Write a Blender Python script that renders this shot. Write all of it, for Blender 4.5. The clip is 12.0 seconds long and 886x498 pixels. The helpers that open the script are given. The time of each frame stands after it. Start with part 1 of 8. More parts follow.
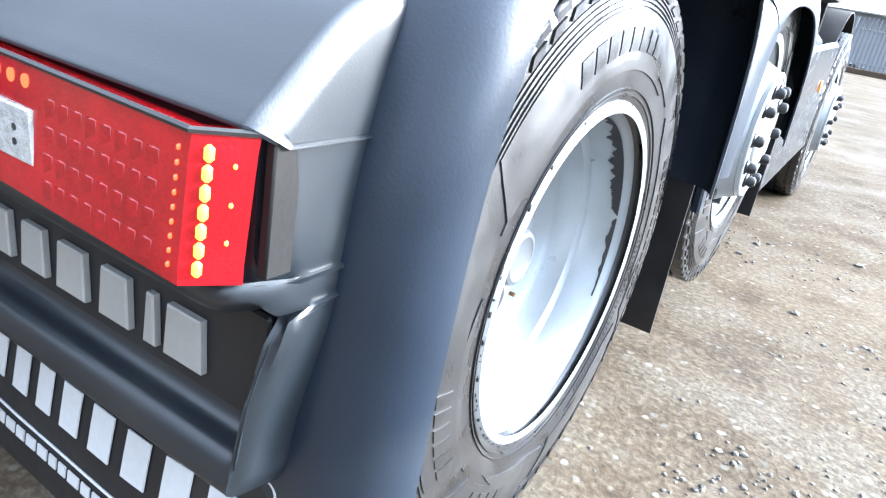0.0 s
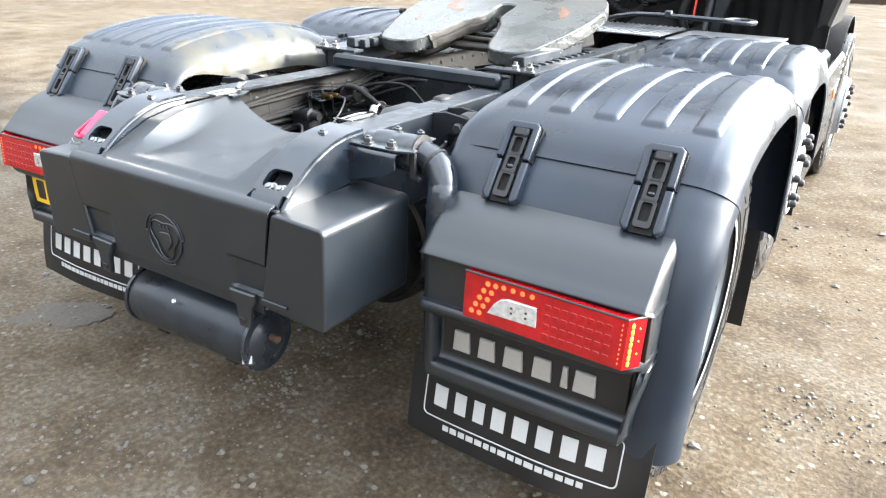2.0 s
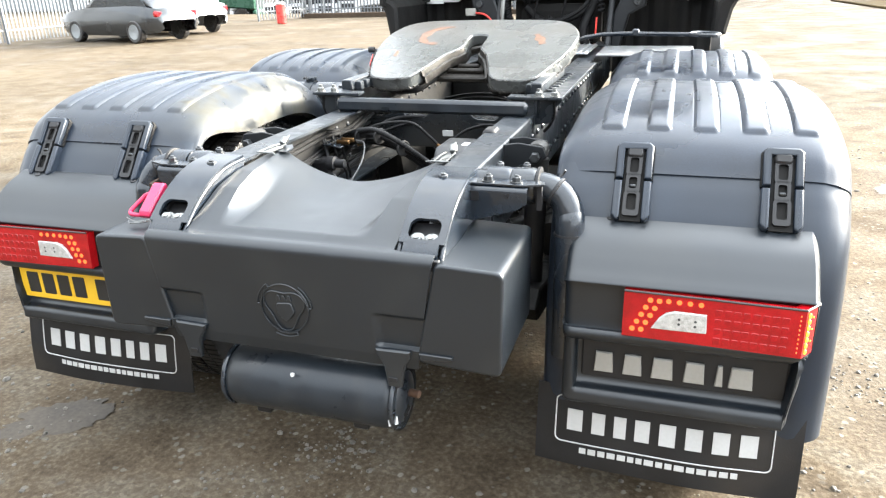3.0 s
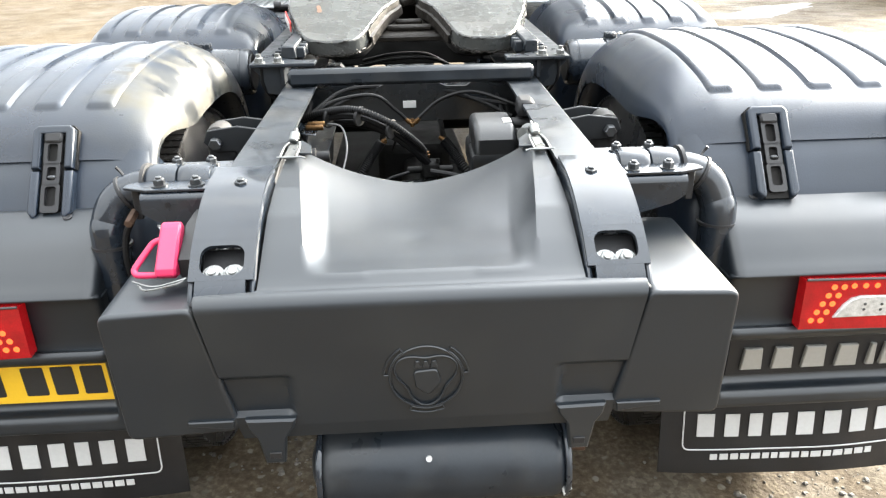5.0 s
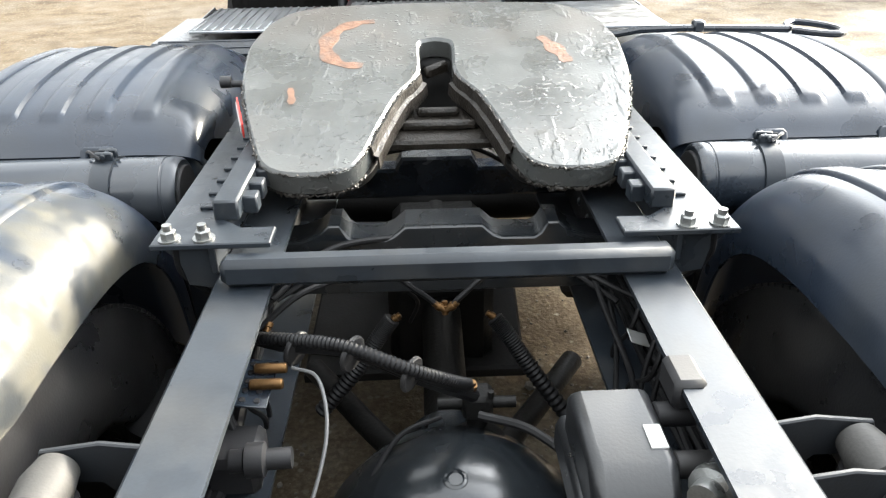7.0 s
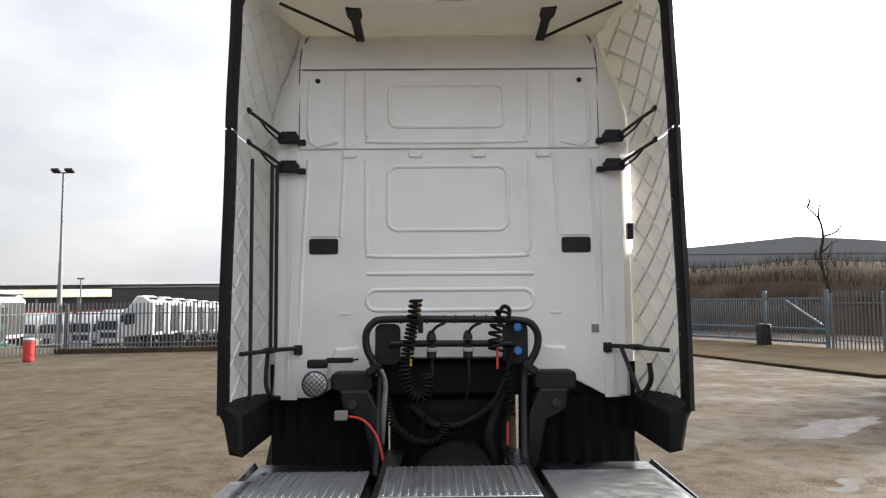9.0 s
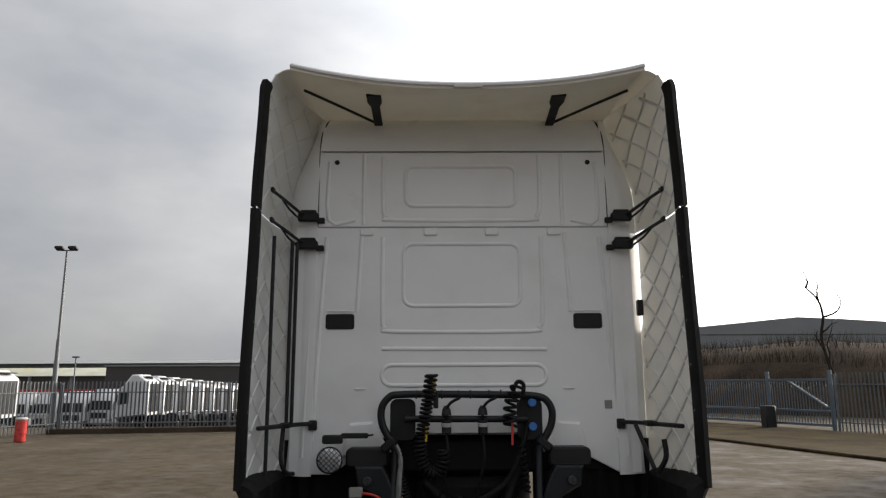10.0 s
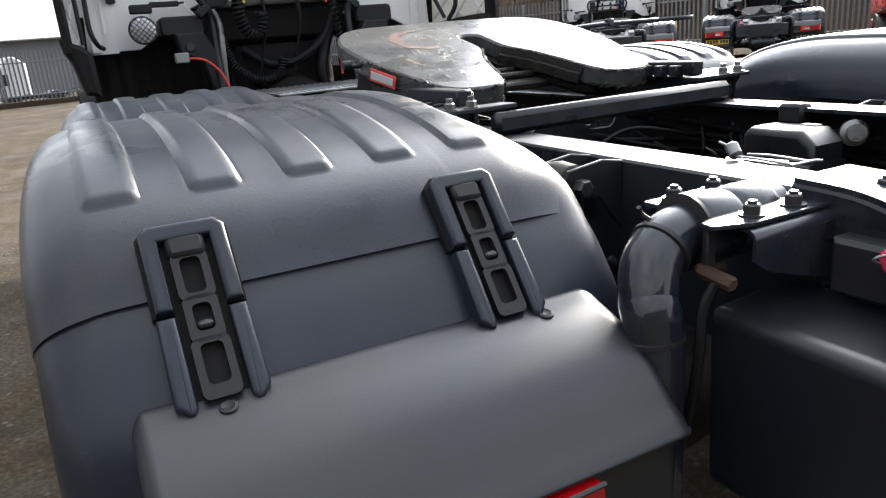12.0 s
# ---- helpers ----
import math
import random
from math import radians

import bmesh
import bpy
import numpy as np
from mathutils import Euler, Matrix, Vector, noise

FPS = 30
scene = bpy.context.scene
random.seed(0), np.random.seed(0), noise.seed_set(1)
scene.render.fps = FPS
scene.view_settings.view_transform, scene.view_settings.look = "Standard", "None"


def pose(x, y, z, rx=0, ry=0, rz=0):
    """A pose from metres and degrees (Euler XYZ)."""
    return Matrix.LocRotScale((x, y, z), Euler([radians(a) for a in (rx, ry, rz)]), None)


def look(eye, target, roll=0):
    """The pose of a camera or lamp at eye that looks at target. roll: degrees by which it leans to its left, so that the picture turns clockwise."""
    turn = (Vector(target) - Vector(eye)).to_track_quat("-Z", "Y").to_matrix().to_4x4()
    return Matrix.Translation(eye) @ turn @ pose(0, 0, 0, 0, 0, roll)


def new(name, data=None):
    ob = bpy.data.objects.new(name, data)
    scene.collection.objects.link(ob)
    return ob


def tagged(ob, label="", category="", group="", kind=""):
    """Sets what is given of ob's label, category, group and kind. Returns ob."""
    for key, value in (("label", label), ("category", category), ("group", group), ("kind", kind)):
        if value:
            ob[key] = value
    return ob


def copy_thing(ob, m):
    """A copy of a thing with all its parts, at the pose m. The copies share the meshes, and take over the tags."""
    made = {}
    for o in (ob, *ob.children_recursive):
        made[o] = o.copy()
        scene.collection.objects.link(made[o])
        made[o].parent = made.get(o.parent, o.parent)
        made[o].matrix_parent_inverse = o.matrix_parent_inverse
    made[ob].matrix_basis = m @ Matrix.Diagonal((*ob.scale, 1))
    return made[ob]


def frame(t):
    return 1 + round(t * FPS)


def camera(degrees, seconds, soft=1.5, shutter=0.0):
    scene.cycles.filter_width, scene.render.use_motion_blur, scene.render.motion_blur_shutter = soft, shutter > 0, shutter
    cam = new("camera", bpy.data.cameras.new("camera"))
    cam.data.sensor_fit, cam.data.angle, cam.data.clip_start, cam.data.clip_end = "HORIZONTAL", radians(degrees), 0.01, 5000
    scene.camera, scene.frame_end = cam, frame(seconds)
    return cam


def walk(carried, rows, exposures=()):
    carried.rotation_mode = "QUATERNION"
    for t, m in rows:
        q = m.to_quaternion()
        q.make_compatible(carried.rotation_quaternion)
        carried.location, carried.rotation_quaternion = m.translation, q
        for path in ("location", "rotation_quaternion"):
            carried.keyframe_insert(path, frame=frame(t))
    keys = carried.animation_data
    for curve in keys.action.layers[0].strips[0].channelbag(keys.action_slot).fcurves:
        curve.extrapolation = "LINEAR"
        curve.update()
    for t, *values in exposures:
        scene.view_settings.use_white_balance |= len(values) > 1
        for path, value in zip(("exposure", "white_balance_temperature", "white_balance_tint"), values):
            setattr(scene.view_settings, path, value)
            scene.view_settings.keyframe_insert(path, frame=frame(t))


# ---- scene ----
cam = camera(64.1, 12.0, soft=1.25)
PATH = [
    (0, (1.613, -0.119, 0.996), (0.692, 1.503, 0.272), 10.5),
    (0.5, (1.853, -0.373, 1.346), (0.984, 1.146, 0.378), 4.2),
    (1, (1.951, -0.675, 1.54), (0.986, 0.801, 0.596), 3.2),
    (1.5, (1.888, -0.99, 1.577), (0.894, 0.497, 0.684), 2.8),
    (2, (1.562, -1.103, 1.564), (0.597, 0.462, 0.778), 1.9),
    (2.5, (1.231, -1.22, 1.555), (0.404, 0.438, 0.801), 0.5),
    (3, (0.887, -1.407, 1.584), (0.303, 0.367, 0.869), -1.6),
    (3.2, (0.751, -1.438, 1.573), (0.236, 0.359, 0.865), -2.5),
    (4.8, (-0.006, -1.229, 1.589), (0.069, 0.602, 0.788), -1.0),
    (5, (-0.011, -1.064, 1.579), (0.068, 0.742, 0.722), -1.2),
    (5.5, (-0.073, -0.748, 1.559), (0.008, 0.982, 0.559), -0.8),
    (6, (-0.103, -0.448, 1.599), (0.008, 1.26, 0.565), -0.2),
    (6.5, (-0.06, -0.066, 1.643), (0.033, 1.628, 0.584), -0.6),
    (7, (-0.038, 0.127, 1.725), (0.01, 1.881, 0.763), -1.0),
    (7.5, (-0.052, 0.144, 1.841), (-0.009, 2.051, 1.242), -1.0),
    (7.7, (-0.055, 0.132, 1.863), (-0.02, 2.076, 1.397), -1.0),
    (9.3, (-0.117, -0.026, 1.99), (-0.099, 1.957, 2.252), -0.5),
    (9.5, (-0.135, -0.05, 2.0), (-0.112, 1.923, 2.327), -0.4),
    (10, (-0.199, -0.093, 1.935), (-0.174, 1.872, 2.309), -0.3),
    (10.5, (-0.304, -0.125, 1.664), (-0.325, 1.868, 1.824), -4.7),
    (11, (-0.531, -0.088, 1.443), (-0.33, 1.9, 1.351), -6.8),
    (11.3, (-0.772, -0.076, 1.376), (-0.373, 1.869, 1.135), -7.9),
    (11.5, (-0.897, -0.11, 1.366), (-0.416, 1.792, 0.98), -7.7),
    (12, (-1.248, -0.277, 1.338), (-0.405, 1.443, 0.761), -4.9),
]
EXPOSURES = [(0.0, 2.55, 5350, 8), (0.5, 2.3, 5400, 8), (1.0, 2.25, 5700, 8), (2.0, 2.5, 6150, 8), (3.0, 2.65, 6400, 7), (5.0, 2.6, 6600, 7), (5.5, 2.4, 6650, 7), (6.0, 2.3, 6650, 7), (6.5, 2.0, 6650, 6), (7.0, 2.4, 6600, 7), (7.5, 2.6, 6600, 8), (7.7, 2.4, 6600, 8), (9.3, 0.55, 6650, 10), (9.5, 0.45, 6650, 10), (10.0, -0.15, 6650, 10), (10.5, -0.5, 6650, 10), (11.0, -0.15, 6750, 10), (11.5, 0.3, 6800, 10), (12.0, 1.05, 6350, 10)]
walk(cam, [(t, look(eye, target, roll)) for t, eye, target, roll in PATH], EXPOSURES)

# ---- light: hazy low sun ahead on the right, bright clouded sky ----
SUN_AZ, SUN_EL = 52.0, 21.0  # degrees to the right of +y, above the horizon
SUN_DIR = Vector((math.sin(radians(SUN_AZ)) * math.cos(radians(SUN_EL)), math.cos(radians(SUN_AZ)) * math.cos(radians(SUN_EL)), math.sin(radians(SUN_EL))))
world = bpy.data.worlds.new("sky")
scene.world = world
world.use_nodes = True
wn, wl = world.node_tree.nodes, world.node_tree.links
wn.clear()


def wnode(kind, **kw):
    n = wn.new(kind)
    for k, v in kw.items():
        n.inputs[k].default_value = v
    return n


w_out = wn.new("ShaderNodeOutputWorld")
w_bg = wn.new("ShaderNodeBackground")
w_sky = wn.new("ShaderNodeTexSky")
w_sky.sky_type, w_sky.sun_disc = "NISHITA", False
w_sky.sun_elevation, w_sky.sun_rotation = radians(SUN_EL), radians(SUN_AZ)
w_sky.air_density, w_sky.dust_density = 1.0, 4.0
w_co = wn.new("ShaderNodeTexCoord")
w_map = wn.new("ShaderNodeMapping")
w_map.inputs["Scale"].default_value = (1.0, 1.0, 2.2)
w_noise = wnode("ShaderNodeTexNoise", Scale=2.3, Detail=6.0, Roughness=0.52)
w_ramp = wn.new("ShaderNodeValToRGB")
w_ramp.color_ramp.elements[0].position, w_ramp.color_ramp.elements[0].color = 0.38, (4.5, 4.75, 5.2, 1)
w_ramp.color_ramp.elements[1].position, w_ramp.color_ramp.elements[1].color = 0.70, (6.9, 7.0, 7.1, 1)
w_cover = wnode("ShaderNodeTexNoise", Scale=1.7, Detail=5.0)
w_coverr = wn.new("ShaderNodeMapRange")
for k, v in (("From Min", 0.35), ("From Max", 0.6), ("To Min", 0.72), ("To Max", 1.0)):
    w_coverr.inputs[k].default_value = v
w_mix = wn.new("ShaderNodeMix")
w_mix.data_type = "RGBA"
# thin cloud glows round the veiled sun
w_dot = wn.new("ShaderNodeVectorMath")
w_dot.operation = "DOT_PRODUCT"
w_dot.inputs[1].default_value = SUN_DIR
w_max = wn.new("ShaderNodeMath")
w_max.operation = "MAXIMUM"
w_max.inputs[1].default_value = 0.0
w_pow = wn.new("ShaderNodeMath")
w_pow.operation = "POWER"
w_pow.inputs[1].default_value = 5.0
w_gain = wn.new("ShaderNodeMath")
w_gain.operation = "MULTIPLY_ADD"
w_gain.inputs[1].default_value, w_gain.inputs[2].default_value = 4.0, 1.0
# the cloud thins overhead and thickens away from the sun
w_sep = wn.new("ShaderNodeSeparateXYZ")
w_side = wn.new("ShaderNodeMath")
w_side.operation = "MULTIPLY_ADD"
w_side.inputs[1].default_value, w_side.inputs[2].default_value = 0.26, 0.98
w_up = wn.new("ShaderNodeMath")
w_up.operation = "MULTIPLY_ADD"
w_up.inputs[1].default_value = 0.62
w_all = wn.new("ShaderNodeMath")
w_all.operation = "MULTIPLY"
w_mul = wn.new("ShaderNodeVectorMath")
w_mul.operation = "SCALE"
wl.new(w_co.outputs["Generated"], w_map.inputs["Vector"])
wl.new(w_map.outputs[0], w_noise.inputs["Vector"])
wl.new(w_map.outputs[0], w_cover.inputs["Vector"])
wl.new(w_noise.outputs[0], w_ramp.inputs[0])
wl.new(w_cover.outputs[0], w_coverr.inputs["Value"])
wl.new(w_coverr.outputs[0], w_mix.inputs["Factor"])
wl.new(w_sky.outputs[0], w_mix.inputs["A"])
wl.new(w_ramp.outputs[0], w_mix.inputs["B"])
wl.new(w_co.outputs["Generated"], w_dot.inputs[0])
wl.new(w_dot.outputs["Value"], w_max.inputs[0])
wl.new(w_max.outputs[0], w_pow.inputs[0])
wl.new(w_pow.outputs[0], w_gain.inputs[0])
wl.new(w_mix.outputs["Result"], w_mul.inputs[0])
wl.new(w_co.outputs["Generated"], w_sep.inputs[0])
wl.new(w_dot.outputs["Value"], w_side.inputs[0])
wl.new(w_sep.outputs["Z"], w_up.inputs[0])
wl.new(w_side.outputs[0], w_up.inputs[2])
wl.new(w_up.outputs[0], w_all.inputs[0])
wl.new(w_gain.outputs[0], w_all.inputs[1])
wl.new(w_all.outputs[0], w_mul.inputs["Scale"])
# a greyer bank of cloud over the far side of the yard
w_bank = wn.new("ShaderNodeVectorMath")
w_bank.operation = "DOT_PRODUCT"
w_bank.inputs[1].default_value = (-0.80, 0.58, 0.12)
w_grey = wn.new("ShaderNodeMapRange")
w_grey.interpolation_type = "SMOOTHSTEP"
for k, v in (("From Min", 0.30), ("From Max", 1.0), ("To Min", 1.0), ("To Max", 0.76)):
    w_grey.inputs[k].default_value = v
w_dim = wn.new("ShaderNodeVectorMath")
w_dim.operation = "SCALE"
wl.new(w_co.outputs["Generated"], w_bank.inputs[0])
wl.new(w_bank.outputs["Value"], w_grey.inputs["Value"])
wl.new(w_mul.outputs[0], w_dim.inputs[0])
wl.new(w_grey.outputs[0], w_dim.inputs["Scale"])
wl.new(w_dim.outputs[0], w_bg.inputs["Color"])
w_bg.inputs["Strength"].default_value = 0.112
wl.new(w_bg.outputs[0], w_out.inputs[0])

sun = new("sun", bpy.data.lights.new("sun", "SUN"))
sun.data.energy, sun.data.angle, sun.data.color = 4.8, radians(11.0), (1.0, 0.93, 0.82)
sun.matrix_world = look(SUN_DIR * 50, (0, 0, 0))

# ---- materials ----
def mat(name, base, rough=0.5, metal=0.0, vary=0.15, scale=6.0, grain=120.0, bump=0.05, rough_vary=0.1, coat=0.0,
        dirt=None, dirt_amount=0.0, dirt_scale=3.0, spec=0.5, emit=None, emit_strength=0.0, wet=0.0, relief=0.004, glow=0.0):
    """A surface with broad and fine variation in colour, gloss and relief, and patches of dirt or wear."""
    m = bpy.data.materials.new(name)
    m.use_nodes = True
    n, l = m.node_tree.nodes, m.node_tree.links
    b = n["Principled BSDF"]
    b.inputs["Metallic"].default_value = metal
    b.inputs["Coat Weight"].default_value = coat
    b.inputs["Coat Roughness"].default_value = 0.12
    b.inputs["Specular IOR Level"].default_value = spec
    co = n.new("ShaderNodeTexCoord")

    def tex(s, detail=4.0):
        t = n.new("ShaderNodeTexNoise")
        t.inputs["Scale"].default_value, t.inputs["Detail"].default_value = s, detail
        l.new(co.outputs["Object"], t.inputs["Vector"])
        return t.outputs[0]

    def span(src, a, c, lo, hi):
        r = n.new("ShaderNodeMapRange")
        for k, v in (("From Min", a), ("From Max", c), ("To Min", lo), ("To Max", hi)):
            r.inputs[k].default_value = v
        l.new(src, r.inputs["Value"])
        return r.outputs[0]

    broad, fine = tex(scale), tex(grain, 3.0)
    both = n.new("ShaderNodeMath")
    both.operation = "MULTIPLY_ADD"
    l.new(fine, both.inputs[0])
    both.inputs[1].default_value = 0.5
    l.new(broad, both.inputs[2])
    mix = n.new("ShaderNodeMix")
    mix.data_type = "RGBA"
    mix.inputs["A"].default_value = (*[c * (1 - vary) for c in base], 1)
    mix.inputs["B"].default_value = (*[min(1, c * (1 + vary)) for c in base], 1)
    l.new(span(both.outputs[0], 0.5, 1.0, 0.0, 1.0), mix.inputs["Factor"])
    colour = mix.outputs["Result"]
    rough_out = span(broad, 0.3, 0.7, max(0.02, rough - rough_vary), min(1, rough + rough_vary))
    if dirt:
        patch = span(tex(dirt_scale, 8.0), 0.5, 0.72, 0.0, dirt_amount)
        over = n.new("ShaderNodeMix")
        over.data_type = "RGBA"
        over.inputs["B"].default_value = (*dirt, 1)
        l.new(colour, over.inputs["A"])
        l.new(patch, over.inputs["Factor"])
        colour = over.outputs["Result"]
        add = n.new("ShaderNodeMath")
        add.operation = "MULTIPLY_ADD"
        add.use_clamp = True
        l.new(patch, add.inputs[0])
        add.inputs[1].default_value = 0.35
        l.new(rough_out, add.inputs[2])
        rough_out = add.outputs[0]
    if wet:  # drying water marks: glossier patches with a crisp outline
        mark = span(tex(dirt_scale * 2.2, 5.0), 0.52, 0.56, 0.0, wet)
        cut = n.new("ShaderNodeMath")
        cut.operation = "MULTIPLY_ADD"
        cut.use_clamp = True
        l.new(mark, cut.inputs[0])
        cut.inputs[1].default_value = -0.22
        l.new(rough_out, cut.inputs[2])
        rough_out = cut.outputs[0]
        damp = n.new("ShaderNodeMix")
        damp.data_type, damp.blend_type = "RGBA", "MULTIPLY"
        damp.inputs["B"].default_value = (0.62, 0.63, 0.65, 1)
        l.new(colour, damp.inputs["A"])
        l.new(mark, damp.inputs["Factor"])
        colour = damp.outputs["Result"]
    l.new(colour, b.inputs["Base Color"])
    l.new(rough_out, b.inputs["Roughness"])
    if bump:
        bm_ = n.new("ShaderNodeBump")
        bm_.inputs["Strength"].default_value, bm_.inputs["Distance"].default_value = bump, relief
        l.new(fine, bm_.inputs["Height"])
        l.new(bm_.outputs[0], b.inputs["Normal"])
    if emit:
        b.inputs["Emission Color"].default_value = (*emit, 1)
        b.inputs["Emission Strength"].default_value = emit_strength
    if glow:  # light soaks through thin fibreglass
        tr, mx = n.new("ShaderNodeBsdfTranslucent"), n.new("ShaderNodeMixShader")
        tr.inputs["Color"].default_value = (base[0], base[1] * 0.97, base[2] * 0.90, 1)
        mx.inputs[0].default_value = glow
        l.new(b.outputs[0], mx.inputs[1])
        l.new(tr.outputs[0], mx.inputs[2])
        l.new(mx.outputs[0], n["Material Output"].inputs[0])
    return m


GREY = mat("slate_grey_paint", (0.0110, 0.0150, 0.0210), 0.23, 0.0, 0.18, 4.0, 90.0, 0.03, 0.08, dirt=(0.0600, 0.0590, 0.0540), dirt_amount=0.25, dirt_scale=5.0, wet=0.5, spec=0.55)
GREY_COVER = mat("slate_grey_plastic", (0.0080, 0.0108, 0.0142), 0.36, 0.0, 0.10, 3.0, 500.0, 0.05, 0.05, dirt=(0.0300, 0.0305, 0.0280), dirt_amount=0.25, dirt_scale=4.0, wet=0.06, spec=0.52)
GUARD = mat("slate_grey_mudguard_plastic", (0.0095, 0.0148, 0.0240), 0.34, 0.0, 0.18, 5.0, 300.0, 0.05, 0.06, dirt=(0.046, 0.049, 0.046), dirt_amount=0.26, dirt_scale=3.0, wet=0.10, spec=0.38)
RAIL = mat("chassis_grey_paint", (0.0130, 0.0165, 0.0210), 0.40, 0.0, 0.2, 6.0, 150.0, 0.04, 0.08, dirt=(0.0560, 0.0500, 0.0400), dirt_amount=0.22, dirt_scale=7.0, wet=0.45, spec=0.34)
DARKGREY = mat("dark_grey_plastic", (0.0099, 0.0112, 0.0130), 0.42, 0.0, 0.12, 6.0, 300.0, 0.08, spec=0.35)
BLACK = mat("black_plastic", (0.010, 0.010, 0.011), 0.52, 0.0, 0.2, 8.0, 250.0, 0.06, dirt=(0.04, 0.036, 0.03), dirt_amount=0.2, spec=0.35)
# near-black for undersides, narrow gaps and black trim
DEEP = mat("matt_near_black", (0.0075, 0.0072, 0.007), 0.7, 0.0, 0.4, 9.0, 120.0, 0.15, dirt=(0.025, 0.022, 0.018), dirt_amount=0.3, spec=0.2)
HOSE = mat("black_rubber_hose", (0.0062, 0.0062, 0.0067), 0.50, 0.0, 0.2, 20.0, 300.0, 0.05, spec=0.20)
RUBBER = mat("tyre_rubber", (0.0125, 0.0125, 0.0132), 0.31, 0.0, 0.25, 10.0, 220.0, 0.10, 0.10, dirt=(0.050, 0.046, 0.041), dirt_amount=0.32, dirt_scale=6.0, spec=0.55)
RUBBER_SMOOTH = mat("smooth_sidewall_rubber", (0.0165, 0.0165, 0.017), 0.36, 0.0, 0.2, 14.0, 160.0, 0.05, 0.10, dirt=(0.050, 0.047, 0.042), dirt_amount=0.3, dirt_scale=5.0, spec=0.6)
RIM = mat("silver_wheel_paint", (0.2232, 0.2387, 0.2480), 0.36, 0.3, 0.08, 8.0, 200.0, 0.03, dirt=(0.1860, 0.1736, 0.1550), dirt_amount=0.3, dirt_scale=10.0)
STEEL = mat("zinc_plated_steel", (0.21, 0.215, 0.21), 0.34, 0.85, 0.2, 30.0, 300.0, 0.08)
BOLT = mat("dull_bolt_steel", (0.058, 0.061, 0.064), 0.36, 0.7, 0.3, 40.0, 300.0, 0.1)
WHITE = mat("white_cab_paint", (0.86, 0.86, 0.855), 0.32, 0.0, 0.02, 2.0, 150.0, 0.02, 0.05, dirt=(0.66, 0.64, 0.59), dirt_amount=0.3, dirt_scale=2.5)
CREAM = mat("cream_fibreglass", (0.72, 0.70, 0.65), 0.55, 0.0, 0.08, 3.0, 80.0, 0.1, dirt=(0.48, 0.41, 0.31), dirt_amount=0.45, dirt_scale=3.0, glow=0.22)
PANEL = mat("white_fibreglass_panel", (0.80, 0.80, 0.78), 0.45, 0.0, 0.05, 3.0, 80.0, 0.06, dirt=(0.62, 0.58, 0.50), dirt_amount=0.3, dirt_scale=3.0, glow=0.16)
RED_CELL = mat("red_reflector_cell", (0.1860, 0.0019, 0.0050), 0.16, 0.0, 0.3, 60.0, 300.0, 0.1, 0.04, emit=(1.0, 0.008, 0.010), emit_strength=0.018)
RED = mat("red_lamp_lens", (0.20, 0.0022, 0.0052), 0.10, 0.0, 0.35, 18.0, 300.0, 0.08, 0.04, emit=(1.0, 0.008, 0.010), emit_strength=0.022)
RED_LED = mat("lit_red_led", (0.4960, 0.0372, 0.0124), 0.2, emit=(1.0, 0.13, 0.03), emit_strength=0.40)
AMBER_LED = mat("lit_amber_led", (0.5580, 0.2170, 0.0310), 0.2, emit=(1.0, 0.34, 0.03), emit_strength=0.744)
CLEAR_LENS = mat("clear_reversing_lens", (0.4340, 0.4340, 0.4216), 0.15, 0.3, 0.25, 90.0, 400.0, 0.4)
ORANGE = mat("orange_marker_lens", (0.5270, 0.1488, 0.0124), 0.2, 0.0, 0.1)
PINK = mat("pink_red_handle", (0.4650, 0.0186, 0.0744), 0.4, 0.0, 0.06)
YELLOW = mat("yellow_plate", (0.66, 0.40, 0.02), 0.4, 0.0, 0.05)
PLATE_BLACK = mat("plate_black", (0.015, 0.015, 0.015), 0.4)
PRINT = mat("white_print", (0.38, 0.38, 0.375), 0.5, 0.0, 0.08)
BADGE = mat("pale_grey_badge", (0.2604, 0.2542, 0.2356), 0.4, 0.15, 0.08)
FLAP = mat("black_mudflap_rubber", (0.0074, 0.0074, 0.0081), 0.5, 0.0, 0.2, 10.0, 200.0, 0.08, dirt=(0.0620, 0.0496, 0.0372), dirt_amount=0.25, spec=0.3)
